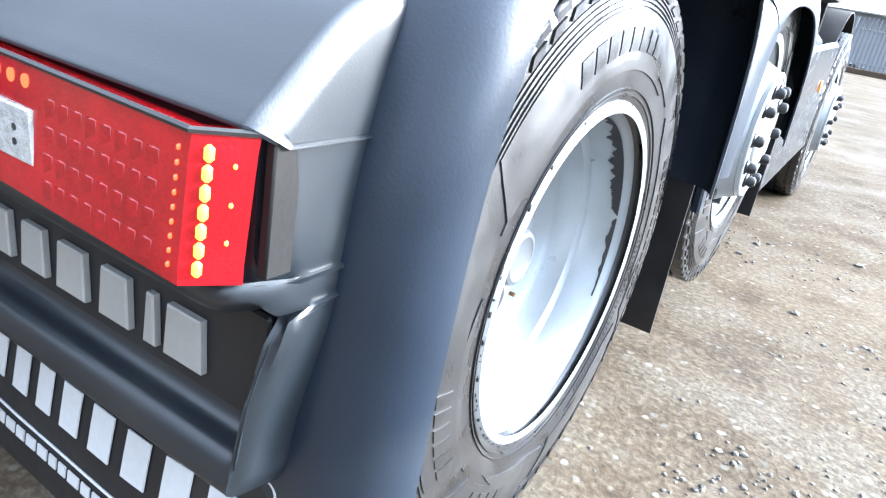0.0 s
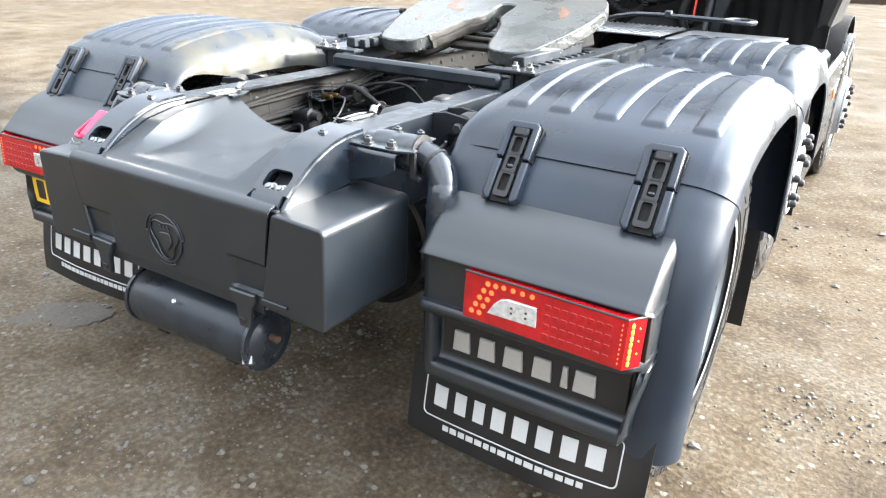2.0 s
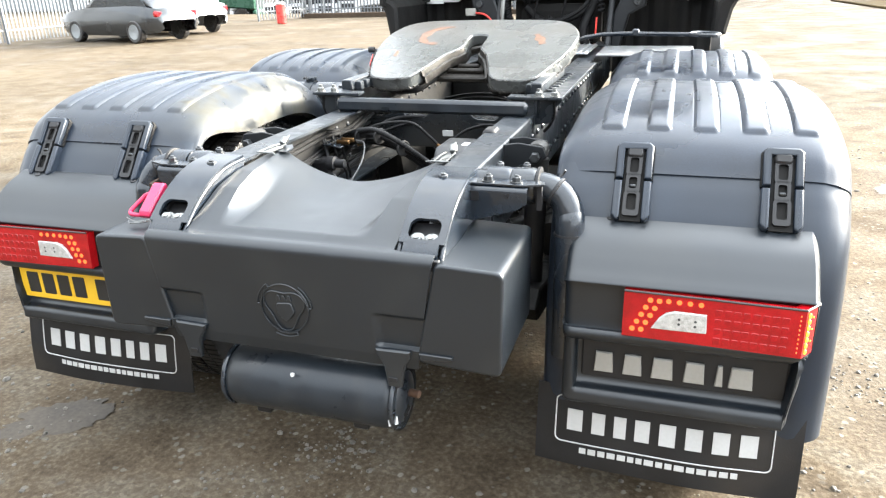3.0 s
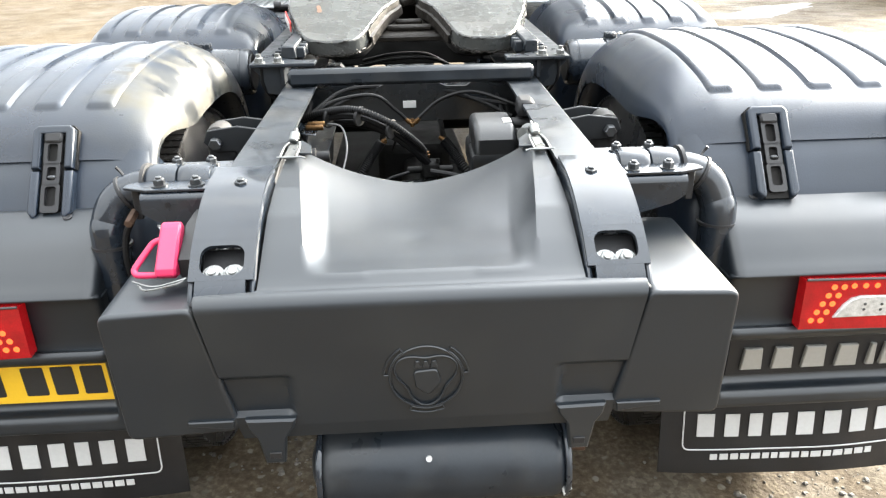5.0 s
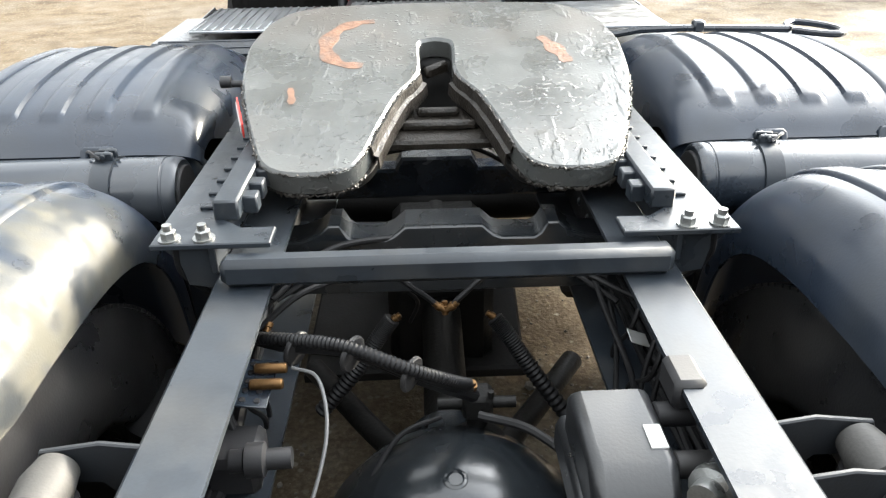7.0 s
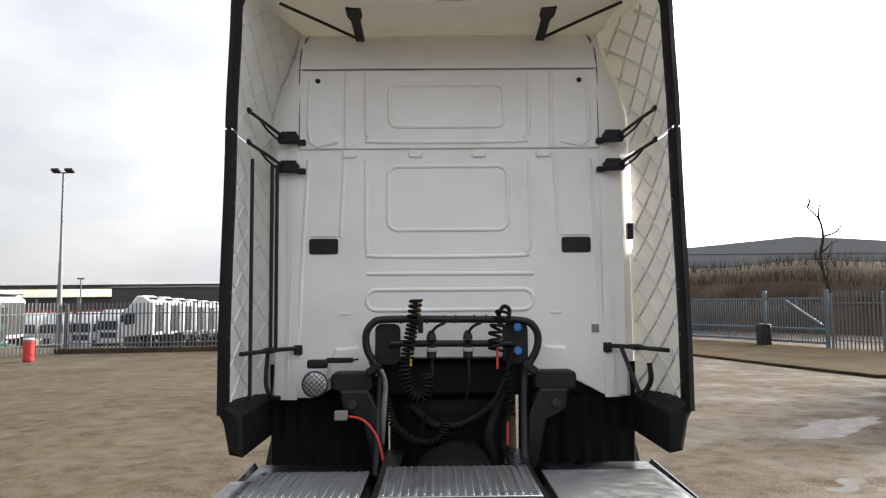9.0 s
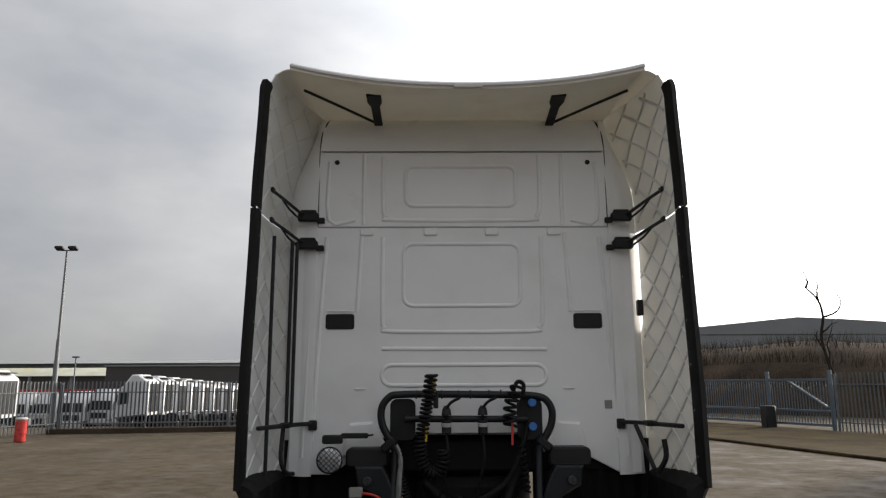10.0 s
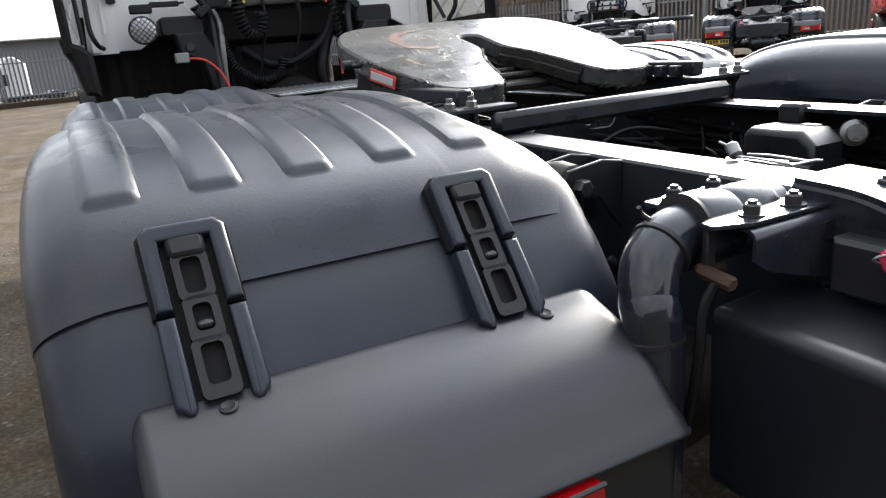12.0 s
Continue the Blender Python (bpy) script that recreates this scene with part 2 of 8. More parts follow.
def grease_material():
    """Smeared grey grease: a slick film, dragged ridges and sparse hard lumps, brown where it has dried."""
    m = mat("greased_fifth_wheel_paint", (0.046, 0.049, 0.048), 0.27, 0.0, 0.25, 7.0, 60.0, 0.0, 0.10, spec=0.55, dirt=(0.060, 0.045, 0.034), dirt_amount=0.35, dirt_scale=3.2)
    n, l = m.node_tree.nodes, m.node_tree.links
    co = n.new("ShaderNodeTexCoord")

    def tex(scale, detail, stretch=(1, 1, 1)):
        mp, t = n.new("ShaderNodeMapping"), n.new("ShaderNodeTexNoise")
        mp.inputs["Scale"].default_value = stretch
        t.inputs["Scale"].default_value, t.inputs["Detail"].default_value = scale, detail
        l.new(co.outputs["Object"], mp.inputs["Vector"])
        l.new(mp.outputs[0], t.inputs["Vector"])
        return t.outputs[0]

    def span(src, a, c, lo, hi):
        r = n.new("ShaderNodeMapRange")
        r.interpolation_type = "SMOOTHSTEP"
        for k, v in (("From Min", a), ("From Max", c), ("To Min", lo), ("To Max", hi)):
            r.inputs[k].default_value = v
        l.new(src, r.inputs["Value"])
        return r.outputs[0]

    def op(kind, a, c):
        q = n.new("ShaderNodeMath")
        q.operation = kind
        for i, v in enumerate((a, c)):
            if isinstance(v, float):
                q.inputs[i].default_value = v
            else:
                l.new(v, q.inputs[i])
        return q.outputs[0]

    lumps = op("MULTIPLY", span(tex(60.0, 4.0, (1, 1.4, 1)), 0.57, 0.74, 0.0, 1.0), span(tex(4.5, 2.0), 0.40, 0.58, 0.08, 1.0))
    ridges = op("MULTIPLY", span(tex(26.0, 4.0, (1.0, 0.22, 1.0)), 0.52, 0.62, 0.0, 0.5), span(tex(6.0, 2.0), 0.48, 0.56, 0.0, 1.0))
    film = op("MULTIPLY", tex(160.0, 3.0), 0.16)
    b = n.new("ShaderNodeBump")
    b.inputs["Strength"].default_value, b.inputs["Distance"].default_value = 0.7, 0.0032
    l.new(op("ADD", op("ADD", lumps, ridges), film), b.inputs["Height"])
    l.new(b.outputs[0], n["Principled BSDF"].inputs["Normal"])
    return m


GREASE = grease_material()
LID = mat("weathered_mudguard_lid", (0.0092, 0.0142, 0.0235), 0.32, 0.0, 0.35, 4.0, 260.0, 0.06, 0.09, dirt=(0.048, 0.049, 0.044), dirt_amount=0.24, dirt_scale=2.6, wet=0.32, spec=0.38)


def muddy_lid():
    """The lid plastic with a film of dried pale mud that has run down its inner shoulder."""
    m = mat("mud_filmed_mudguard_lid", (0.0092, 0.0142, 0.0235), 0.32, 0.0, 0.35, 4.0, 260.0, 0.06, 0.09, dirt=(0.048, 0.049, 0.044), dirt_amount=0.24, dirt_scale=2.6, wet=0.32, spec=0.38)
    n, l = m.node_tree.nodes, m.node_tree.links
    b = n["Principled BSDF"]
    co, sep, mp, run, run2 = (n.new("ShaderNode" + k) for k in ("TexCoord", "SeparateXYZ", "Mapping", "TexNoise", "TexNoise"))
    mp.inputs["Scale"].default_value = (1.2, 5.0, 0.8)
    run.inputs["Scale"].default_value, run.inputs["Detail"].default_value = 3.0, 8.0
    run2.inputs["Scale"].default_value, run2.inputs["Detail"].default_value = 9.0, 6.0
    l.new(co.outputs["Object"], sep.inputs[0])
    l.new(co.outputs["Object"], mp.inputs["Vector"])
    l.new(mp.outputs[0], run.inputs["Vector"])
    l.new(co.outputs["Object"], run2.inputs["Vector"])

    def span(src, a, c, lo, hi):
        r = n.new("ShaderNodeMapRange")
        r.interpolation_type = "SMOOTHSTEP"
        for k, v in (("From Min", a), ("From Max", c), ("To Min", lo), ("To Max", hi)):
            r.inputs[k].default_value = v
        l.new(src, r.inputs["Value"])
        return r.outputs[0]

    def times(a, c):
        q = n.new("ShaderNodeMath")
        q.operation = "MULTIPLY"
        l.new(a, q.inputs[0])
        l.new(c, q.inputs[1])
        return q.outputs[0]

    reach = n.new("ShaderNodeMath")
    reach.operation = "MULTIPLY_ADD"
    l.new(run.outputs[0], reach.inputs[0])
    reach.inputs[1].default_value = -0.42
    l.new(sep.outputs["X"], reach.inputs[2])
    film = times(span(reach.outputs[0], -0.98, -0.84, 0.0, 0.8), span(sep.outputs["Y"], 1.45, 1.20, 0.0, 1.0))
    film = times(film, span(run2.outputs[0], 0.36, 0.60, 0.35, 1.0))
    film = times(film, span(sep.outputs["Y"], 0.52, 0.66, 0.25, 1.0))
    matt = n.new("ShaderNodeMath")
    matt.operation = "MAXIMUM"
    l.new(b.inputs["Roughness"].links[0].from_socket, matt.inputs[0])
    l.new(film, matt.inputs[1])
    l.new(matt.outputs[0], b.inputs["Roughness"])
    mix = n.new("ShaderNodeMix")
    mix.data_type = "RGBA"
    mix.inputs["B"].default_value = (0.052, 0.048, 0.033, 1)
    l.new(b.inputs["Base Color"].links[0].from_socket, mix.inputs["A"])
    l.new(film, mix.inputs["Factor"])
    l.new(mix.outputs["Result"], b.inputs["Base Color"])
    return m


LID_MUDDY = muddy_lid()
CRUST = mat("old_caked_grease", (0.0115, 0.0095, 0.0075), 0.45, 0.0, 0.5, 40.0, 160.0, 0.7, 0.12, spec=0.28)
OILY = mat("oily_black_metal", (0.0055, 0.0053, 0.005), 0.55, 0.0, 0.4, 12.0, 120.0, 0.3, 0.15, spec=0.18)
BRASS = mat("brass_fitting", (0.1240, 0.0682, 0.0279), 0.42, 0.85, 0.3, 40.0, 300.0, 0.1)
RUST = mat("rusty_bracket", (0.055, 0.028, 0.015), 0.75, 0.2, 0.3, 40.0, 300.0, 0.3)
WALKWAY = mat("ribbed_aluminium", (0.3844, 0.3968, 0.4092), 0.38, 0.85, 0.12, 20.0, 300.0, 0.08)
GALV = mat("galvanised_steel", (0.13, 0.14, 0.15), 0.55, 0.2, 0.15, 3.0, 40.0, 0.05)
GLASS_DARK = mat("dark_window_glass", (0.02, 0.025, 0.03), 0.08, 0.0, 0.2, 2.0)
RUST_FILM = mat("brown_rust_film", (0.105, 0.054, 0.032), 0.45, 0.0, 0.45, 22.0, 90.0, 0.4, dirt=(0.050, 0.050, 0.047), dirt_amount=0.8, dirt_scale=16.0)
AIR_LINE = mat("grey_air_line", (0.0744, 0.0744, 0.0744), 0.4, 0.0, 0.1)
DROP = mat("rain_water_bead", (0.030, 0.032, 0.034), 0.08, 0.0, 0.1, 8.0, 100.0, 0.0, 0.0, spec=0.7)

# ---- mesh tools ----
def v3(p):
    return np.array(p, float)


class B:
    """Collects the faces of one mesh. s = -1 mirrors all of it in x."""

    def __init__(self, s=1):
        self.v, self.f, self.s = [], [], s

    def add(self, verts, faces):
        o = len(self.v)
        self.v += [(self.s * float(p[0]), float(p[1]), float(p[2])) for p in verts]
        self.f += [tuple(o + i for i in (f if self.s > 0 else f[::-1])) for f in faces]
        return self

    def box(self, c, size, bev=0.004, rot=None):
        """A box with chamfered edges; rot: a matrix or Euler degrees."""
        h = v3(size) / 2
        b = min(bev, *(h * 0.9))
        vs, idx = [], {}
        for sx in (-1, 1):
            for sy in (-1, 1):
                for sz in (-1, 1):
                    for a in range(3):
                        d = h - b
                        d[a] = h[a]
                        idx[sx, sy, sz, a] = len(vs)
                        vs.append(d * (sx, sy, sz))
        fs, sg = [], (-1, 1)
        for a in range(3):
            u, w = (a + 1) % 3, (a + 2) % 3
            for sa in sg:
                ring = []
                for su, sw in ((-1, -1), (1, -1), (1, 1), (-1, 1)):
                    k = [0, 0, 0]
                    k[a], k[u], k[w] = sa, su, sw
                    ring.append(idx[k[0], k[1], k[2], a])
                fs.append(ring if sa > 0 else ring[::-1])
            for su in sg:
                for sw in sg:
                    k0, k1 = [0, 0, 0], [0, 0, 0]
                    k0[a], k1[a] = -1, 1
                    k0[u] = k1[u] = su
                    k0[w] = k1[w] = sw
                    q = [idx[(*k0, u)], idx[(*k1, u)], idx[(*k1, w)], idx[(*k0, w)]]
                    fs.append(q if su * sw < 0 else q[::-1])
        for k in [(x, y, z) for x in sg for y in sg for z in sg]:
            q = [idx[(*k, 0)], idx[(*k, 1)], idx[(*k, 2)]]
            fs.append(q if k[0] * k[1] * k[2] > 0 else q[::-1])
        vs = np.array(vs)
        if rot is not None:
            r = np.array(Euler([radians(x) for x in rot]).to_matrix()) if len(rot) == 3 and np.ndim(rot) == 1 else np.array(rot)
            vs = vs @ r.T
        return self.add(vs + v3(c), fs)

    def lathe(self, profile, origin, axis, n=32, closed=False, cap=True):
        """Turns (along, radius) pairs round an axis through origin."""
        ax = v3(axis) / np.linalg.norm(axis)
        ref = np.array((0, 0, 1.0)) if abs(ax[2]) < 0.9 else np.array((1.0, 0, 0))
        e1 = np.cross(ax, ref)
        e1 /= np.linalg.norm(e1)
        e2 = np.cross(ax, e1)
        vs, m = [], len(profile)
        for k in range(n):
            a = 2 * math.pi * k / n
            d = math.cos(a) * e1 + math.sin(a) * e2
            vs += [v3(origin) + ax * p + d * r for p, r in profile]
        fs = []
        for k in range(n):
            k2 = (k + 1) % n
            for j in range(m if closed else m - 1):
                j2 = (j + 1) % m
                fs.append((k * m + j, k2 * m + j, k2 * m + j2, k * m + j2))
        if not closed and cap:
            if profile[0][1] > 1e-4:
                fs.append(tuple(k * m for k in range(n))[::-1])
            if profile[-1][1] > 1e-4:
                fs.append(tuple(k * m + m - 1 for k in range(n)))
        return self.add(vs, fs)

    def cyl(self, p0, p1, r, n=16, bev=0.0, r1=None):
        p0, p1 = v3(p0), v3(p1)
        L = np.linalg.norm(p1 - p0)
        r1 = r if r1 is None else r1
        b = min(bev, L / 3, r / 2)
        prof = [(0, r - b), (b, r), (L - b, r1), (L, r1 - b)] if b > 0 else [(0, r), (L, r1)]
        return self.lathe(prof, p0, p1 - p0, n)

    def tube(self, pts, r, n=8, steps=6):
        """A round bar or hose along a smooth curve through pts; r may be a list."""
        p = curve(pts, steps)
        m = len(p)
        rr = np.interp(np.linspace(0, 1, m), np.linspace(0, 1, len(r)), r) if np.ndim(r) else np.full(m, float(r))
        vs, e = [], None
        for i in range(m):
            t = p[min(i + 1, m - 1)] - p[max(i - 1, 0)]
            t /= np.linalg.norm(t) + 1e-9
            if e is None:
                e = np.cross(t, (0.31, 0.17, 0.93))
            e = e - t * (e @ t)
            e /= np.linalg.norm(e) + 1e-9
            g = np.cross(t, e)
            vs += [p[i] + rr[i] * (math.cos(2 * math.pi * k / n) * e + math.sin(2 * math.pi * k / n) * g) for k in range(n)]
        fs = [(i * n + k, i * n + (k + 1) % n, (i + 1) * n + (k + 1) % n, (i + 1) * n + k) for i in range(m - 1) for k in range(n)]
        fs += [tuple(range(n))[::-1], tuple((m - 1) * n + k for k in range(n))]
        return self.add(vs, fs)

    def prism(self, poly, axis, a, b, bev=0.0, steps=1):
        """Extrudes a polygon along an axis ('x': poly in y, z; 'y': x, z; 'z': x, y) from a to b, with chamfered rims."""
        q = np.array(poly, float)
        area = 0.5 * np.sum(q[:, 0] * np.roll(q[:, 1], -1) - np.roll(q[:, 0], -1) * q[:, 1])
        if area < 0:
            q = q[::-1]
        n = len(q)

        def inset(d):
            e = np.roll(q, -1, 0) - q
            nr = np.stack([-e[:, 1], e[:, 0]], 1) / (np.linalg.norm(e, axis=1, keepdims=True) + 1e-9)
            m = nr + np.roll(nr, 1, 0)
            m /= np.maximum((m * np.roll(nr, 1, 0)).sum(1, keepdims=True), 0.35)
            return q + m * d

        rings = [(a, q), (b, q)]
        if bev > 0:
            sg = 1 if b > a else -1
            rings = [(a, inset(bev)), (a + sg * bev, q), (b - sg * bev, q), (b, inset(bev))]
            if steps > 1:  # a rounded rim with narrow flats beside it
                arc = [(bev * (1 - math.cos(k / steps * math.pi / 2)), bev * (1 - math.sin(k / steps * math.pi / 2))) for k in range(steps + 1)]
                arc = [(0.0, bev + 0.0015)] + arc + [(bev + 0.0015, 0.0)]
                rings = [(a + sg * w, inset(d)) for w, d in arc] + [(b - sg * w, inset(d)) for w, d in reversed(arc)]
        k = "xyz".index(axis)
        vs = []
        for w, ring in rings:
            for u0, u1 in ring:
                vs.append((w, u0, u1) if k == 0 else (u0, w, u1) if k == 1 else (u0, u1, w))
        fs = [(i * n + j, i * n + (j + 1) % n, (i + 1) * n + (j + 1) % n, (i + 1) * n + j) for i in range(len(rings) - 1) for j in range(n)]
        fs += [tuple(range(n))[::-1], tuple((len(rings) - 1) * n + j for j in range(n))]
        flip = (b < a) != (k == 1)
        return self.add(vs, [f[::-1] for f in fs] if flip else fs)

    def sheet(self, g, t):
        """A curved panel from a grid of points (rows, columns, 3), t thick towards the back of its normal."""
        g = np.array(g, float)
        r, c = g.shape[:2]
        du, dv = np.gradient(g, axis=0), np.gradient(g, axis=1)
        nr = np.cross(du, dv)
        nr /= np.linalg.norm(nr, axis=2, keepdims=True) + 1e-12
        back = g - nr * t
        vs = np.concatenate([g.reshape(-1, 3), back.reshape(-1, 3)])
        o = r * c
        fs = []
        for i in range(r - 1):
            for j in range(c - 1):
                a, b, d, e = i * c + j, (i + 1) * c + j, (i + 1) * c + j + 1, i * c + j + 1
                fs += [(a, b, d, e), (o + e, o + d, o + b, o + a)]
        rim = [i * c for i in range(r)] + [(r - 1) * c + j for j in range(1, c)] + [i * c + c - 1 for i in range(r - 2, -1, -1)] + [j for j in range(c - 2, 0, -1)]
        for i in range(len(rim)):
            a, b = rim[i], rim[(i + 1) % len(rim)]
            fs.append((b, a, o + a, o + b))
        return self.add(vs, fs)

    def bolt(self, p, axis=(0, 0, 1), r=0.012, h=0.010, washer=True):
        ax = v3(axis) / np.linalg.norm(axis)
        p = v3(p)
        if washer:
            self.cyl(p, p + ax * 0.003, r * 1.45, 16)
        self.lathe([(0.003, r), (h * 0.85, r), (h, r * 0.8)], p, ax, 6)
        return self.cyl(p + ax * h, p + ax * (h + 0.004), r * 0.55, 10, 0.001)


def curve(pts, steps=6):
    """Points of a smooth curve (Catmull-Rom) through pts."""
    p = [v3(q) for q in pts]
    if len(p) < 3 or steps <= 1:
        return p
    p = [2 * p[0] - p[1], *p, 2 * p[-1] - p[-2]]
    out = []
    for i in range(1, len(p) - 2):
        a, b, c, d = p[i - 1:i + 3]
        for k in range(steps):
            t = k / steps
            out.append(0.5 * (2 * b + (c - a) * t + (2 * a - 5 * b + 4 * c - d) * t * t + (3 * b - a - 3 * c + d) * t ** 3))
    return out + [p[-2]]


def rounded(x0, x1, y0, y1, r, n=5):
    """The outline of a rectangle with round corners."""
    out = []
    for cx, cy, a0 in ((x1 - r, y1 - r, 0), (x0 + r, y1 - r, 90), (x0 + r, y0 + r, 180), (x1 - r, y0 + r, 270)):
        out += [(cx + r * math.cos(radians(a0 + 90 * k / n)), cy + r * math.sin(radians(a0 + 90 * k / n))) for k in range(n + 1)]
    return out


def smoothstep(a, b, x):
    t = np.clip((np.asarray(x, float) - a) / (b - a), 0, 1)
    return t * t * (3 - 2 * t)


def round_corners(poly, r, n=4):
    """A polygon with its corners rounded to radius r, and narrow flats beside each arc."""
    out = []
    for k, p in enumerate(poly):
        p, q0, q1 = np.array(p, float), np.array(poly[k - 1], float), np.array(poly[(k + 1) % len(poly)], float)
        u, v = (q0 - p) / np.linalg.norm(q0 - p), (q1 - p) / np.linalg.norm(q1 - p)
        half = 0.5 * math.acos(max(-1.0, min(1.0, float(u @ v))))
        t = min(r / math.tan(half), 0.45 * min(np.linalg.norm(q0 - p), np.linalg.norm(q1 - p)))
        out.append(tuple(p + u * (t + 0.0015)))
        for i in range(n + 1):
            w = i / n
            out.append(tuple((1 - w) ** 2 * (p + u * t) + 2 * w * (1 - w) * p + w ** 2 * (p + v * t)))
        out.append(tuple(p + v * (t + 0.0015)))
    return out


def part(name, b, material, parent=None, label="", sharp=38.0, at=None):
    """Links the mesh collected in b as one object, under a thing or a part."""
    me = bpy.data.meshes.new(name)
    me.from_pydata(b.v, [], b.f)
    bm = bmesh.new()
    bm.from_mesh(me)
    bmesh.ops.recalc_face_normals(bm, faces=bm.faces)
    lim = math.cos(radians(sharp))
    for e in bm.edges:
        lf = e.link_faces
        if len(lf) == 2 and lf[0].normal.dot(lf[1].normal) < lim:
            e.smooth = False
    for f in bm.faces:
        f.smooth = True
    bm.to_mesh(me)
    bm.free()
    me.materials.append(material)
    ob = new(name, me)
    if parent is not None:
        ob.parent = parent
    if at is not None:
        ob.matrix_basis = at
    if label:
        ob["label"] = label
    return ob


def thing(name, label, category, group="", at=None):
    ob = new(name)
    ob.empty_display_size = 0.2
    if at is not None:
        ob.matrix_basis = at
    return tagged(ob, label, category, group)

# ---- the yard ----
def ground_material():
    m = bpy.data.materials.new("damp_gravel_and_mud")
    m.use_nodes = True
    n, l = m.node_tree.nodes, m.node_tree.links
    b = n["Principled BSDF"]
    co = n.new("ShaderNodeTexCoord")

    def tex(s, d=6.0, rough=0.55):
        t = n.new("ShaderNodeTexNoise")
        t.inputs["Scale"].default_value, t.inputs["Detail"].default_value, t.inputs["Roughness"].default_value = s, d, rough
        l.new(co.outputs["Object"], t.inputs["Vector"])
        return t.outputs[0]

    def ramp(src, *stops):
        r = n.new("ShaderNodeValToRGB")
        e = r.color_ramp.elements
        while len(e) < len(stops):
            e.new(0.5)
        for k, (p, c) in zip(e, stops):
            k.position, k.color = p, (*c, 1)
        l.new(src, r.inputs[0])
        return r.outputs[0]

    def blend(fac, a, c, kind="MIX"):
        x = n.new("ShaderNodeMix")
        x.data_type, x.blend_type = "RGBA", kind
        if isinstance(fac, float):
            x.inputs["Factor"].default_value = fac
        else:
            l.new(fac, x.inputs["Factor"])
        l.new(a, x.inputs["A"])
        l.new(c, x.inputs["B"])
        return x.outputs["Result"]

    broad, mid, fine = tex(0.35, 5.0), tex(3.0, 7.0), tex(45.0, 5.0, 0.65)
    vor = n.new("ShaderNodeTexVoronoi")
    vor.inputs["Scale"].default_value = 62.0
    l.new(co.outputs["Object"], vor.inputs["Vector"])
    sep = n.new("ShaderNodeSeparateColor")
    l.new(vor.outputs["Color"], sep.inputs[0])
    mud = ramp(broad, (0.36, (0.0400, 0.0315, 0.0218)), (0.64, (0.0770, 0.0625, 0.0450)))
    grit = ramp(fine, (0.32, (0.0186, 0.0147, 0.0109)), (0.5, (0.0614, 0.0498, 0.0352)), (0.70, (0.1446, 0.1265, 0.0967)))
    clay = blend(0.42, mud, grit)
    patch = ramp(mid, (0.32, (0.74, 0.70, 0.66)), (0.48, (1.13, 1.09, 1.04)), (0.64, (1.30, 1.31, 1.32)))
    base = blend(1.0, clay, patch, "MULTIPLY")
    flat = n.new("ShaderNodeTexVoronoi")
    flat.inputs["Scale"].default_value = 34.0
    warp = n.new("ShaderNodeVectorMath")
    warp.operation = "MULTIPLY_ADD"
    shift = n.new("ShaderNodeTexNoise")
    shift.inputs["Scale"].default_value = 30.0
    l.new(co.outputs["Object"], shift.inputs["Vector"])
    l.new(shift.outputs["Color"], warp.inputs[0])
    warp.inputs[1].default_value = (0.02, 0.02, 0.0)
    l.new(co.outputs["Object"], warp.inputs[2])
    l.new(warp.outputs[0], flat.inputs["Vector"])
    fsep = n.new("ShaderNodeSeparateColor")
    l.new(flat.outputs["Color"], fsep.inputs[0])
    few = ramp(fsep.outputs[1], (0.86, (0, 0, 0)), (0.90, (1, 1, 1)))
    core = ramp(flat.outputs["Distance"], (0.30, (0.8, 0.8, 0.8)), (0.46, (0, 0, 0)))
    stone = ramp(fsep.outputs[0], (0.0, (0.0641, 0.0576, 0.0478)), (0.6, (0.1217, 0.1152, 0.0983)), (1.0, (0.165, 0.157, 0.137)))
    base = blend(blend(1.0, few, core, "MULTIPLY"), base, stone)
    peb = ramp(sep.outputs[0], (0.0, (0.0424, 0.0365, 0.0287)), (0.6, (0.0809, 0.0715, 0.0554)), (1.0, (0.170, 0.158, 0.131)))
    pmask = n.new("ShaderNodeMapRange")
    for k, v in (("From Min", 0.48), ("From Max", 0.62), ("To Min", 0.0), ("To Max", 0.30)):
        pmask.inputs[k].default_value = v
    l.new(mid, pmask.inputs["Value"])
    col = blend(pmask.outputs[0], base, peb)
    l.new(col, b.inputs["Base Color"])
    wet = n.new("ShaderNodeMapRange")
    for k, v in (("From Min", 0.35), ("From Max", 0.6), ("To Min", 0.50), ("To Max", 0.92)):
        wet.inputs[k].default_value = v
    l.new(tex(0.8, 6.0), wet.inputs["Value"])
    l.new(wet.outputs[0], b.inputs["Roughness"])
    b.inputs["Specular IOR Level"].default_value = 0.04
    add = n.new("ShaderNodeMath")
    add.operation = "MULTIPLY_ADD"
    l.new(vor.outputs["Distance"], add.inputs[0])
    add.inputs[1].default_value = -0.25
    l.new(fine, add.inputs[2])
    bp = n.new("ShaderNodeBump")
    bp.inputs["Strength"].default_value, bp.inputs["Distance"].default_value = 0.5, 0.010
    l.new(add.outputs[0], bp.inputs["Height"])
    l.new(bp.outputs[0], b.inputs["Normal"])
    return m


GROUND = ground_material()
WATER = mat("muddy_puddle_water", (0.058, 0.050, 0.041), 0.55, 0.0, 0.35, 5.0, 60.0, 0.1, 0.12, spec=0.07)
STONE = mat("loose_stone", (0.082, 0.074, 0.062), 0.75, 0.0, 0.75, 22.0, 90.0, 0.2)


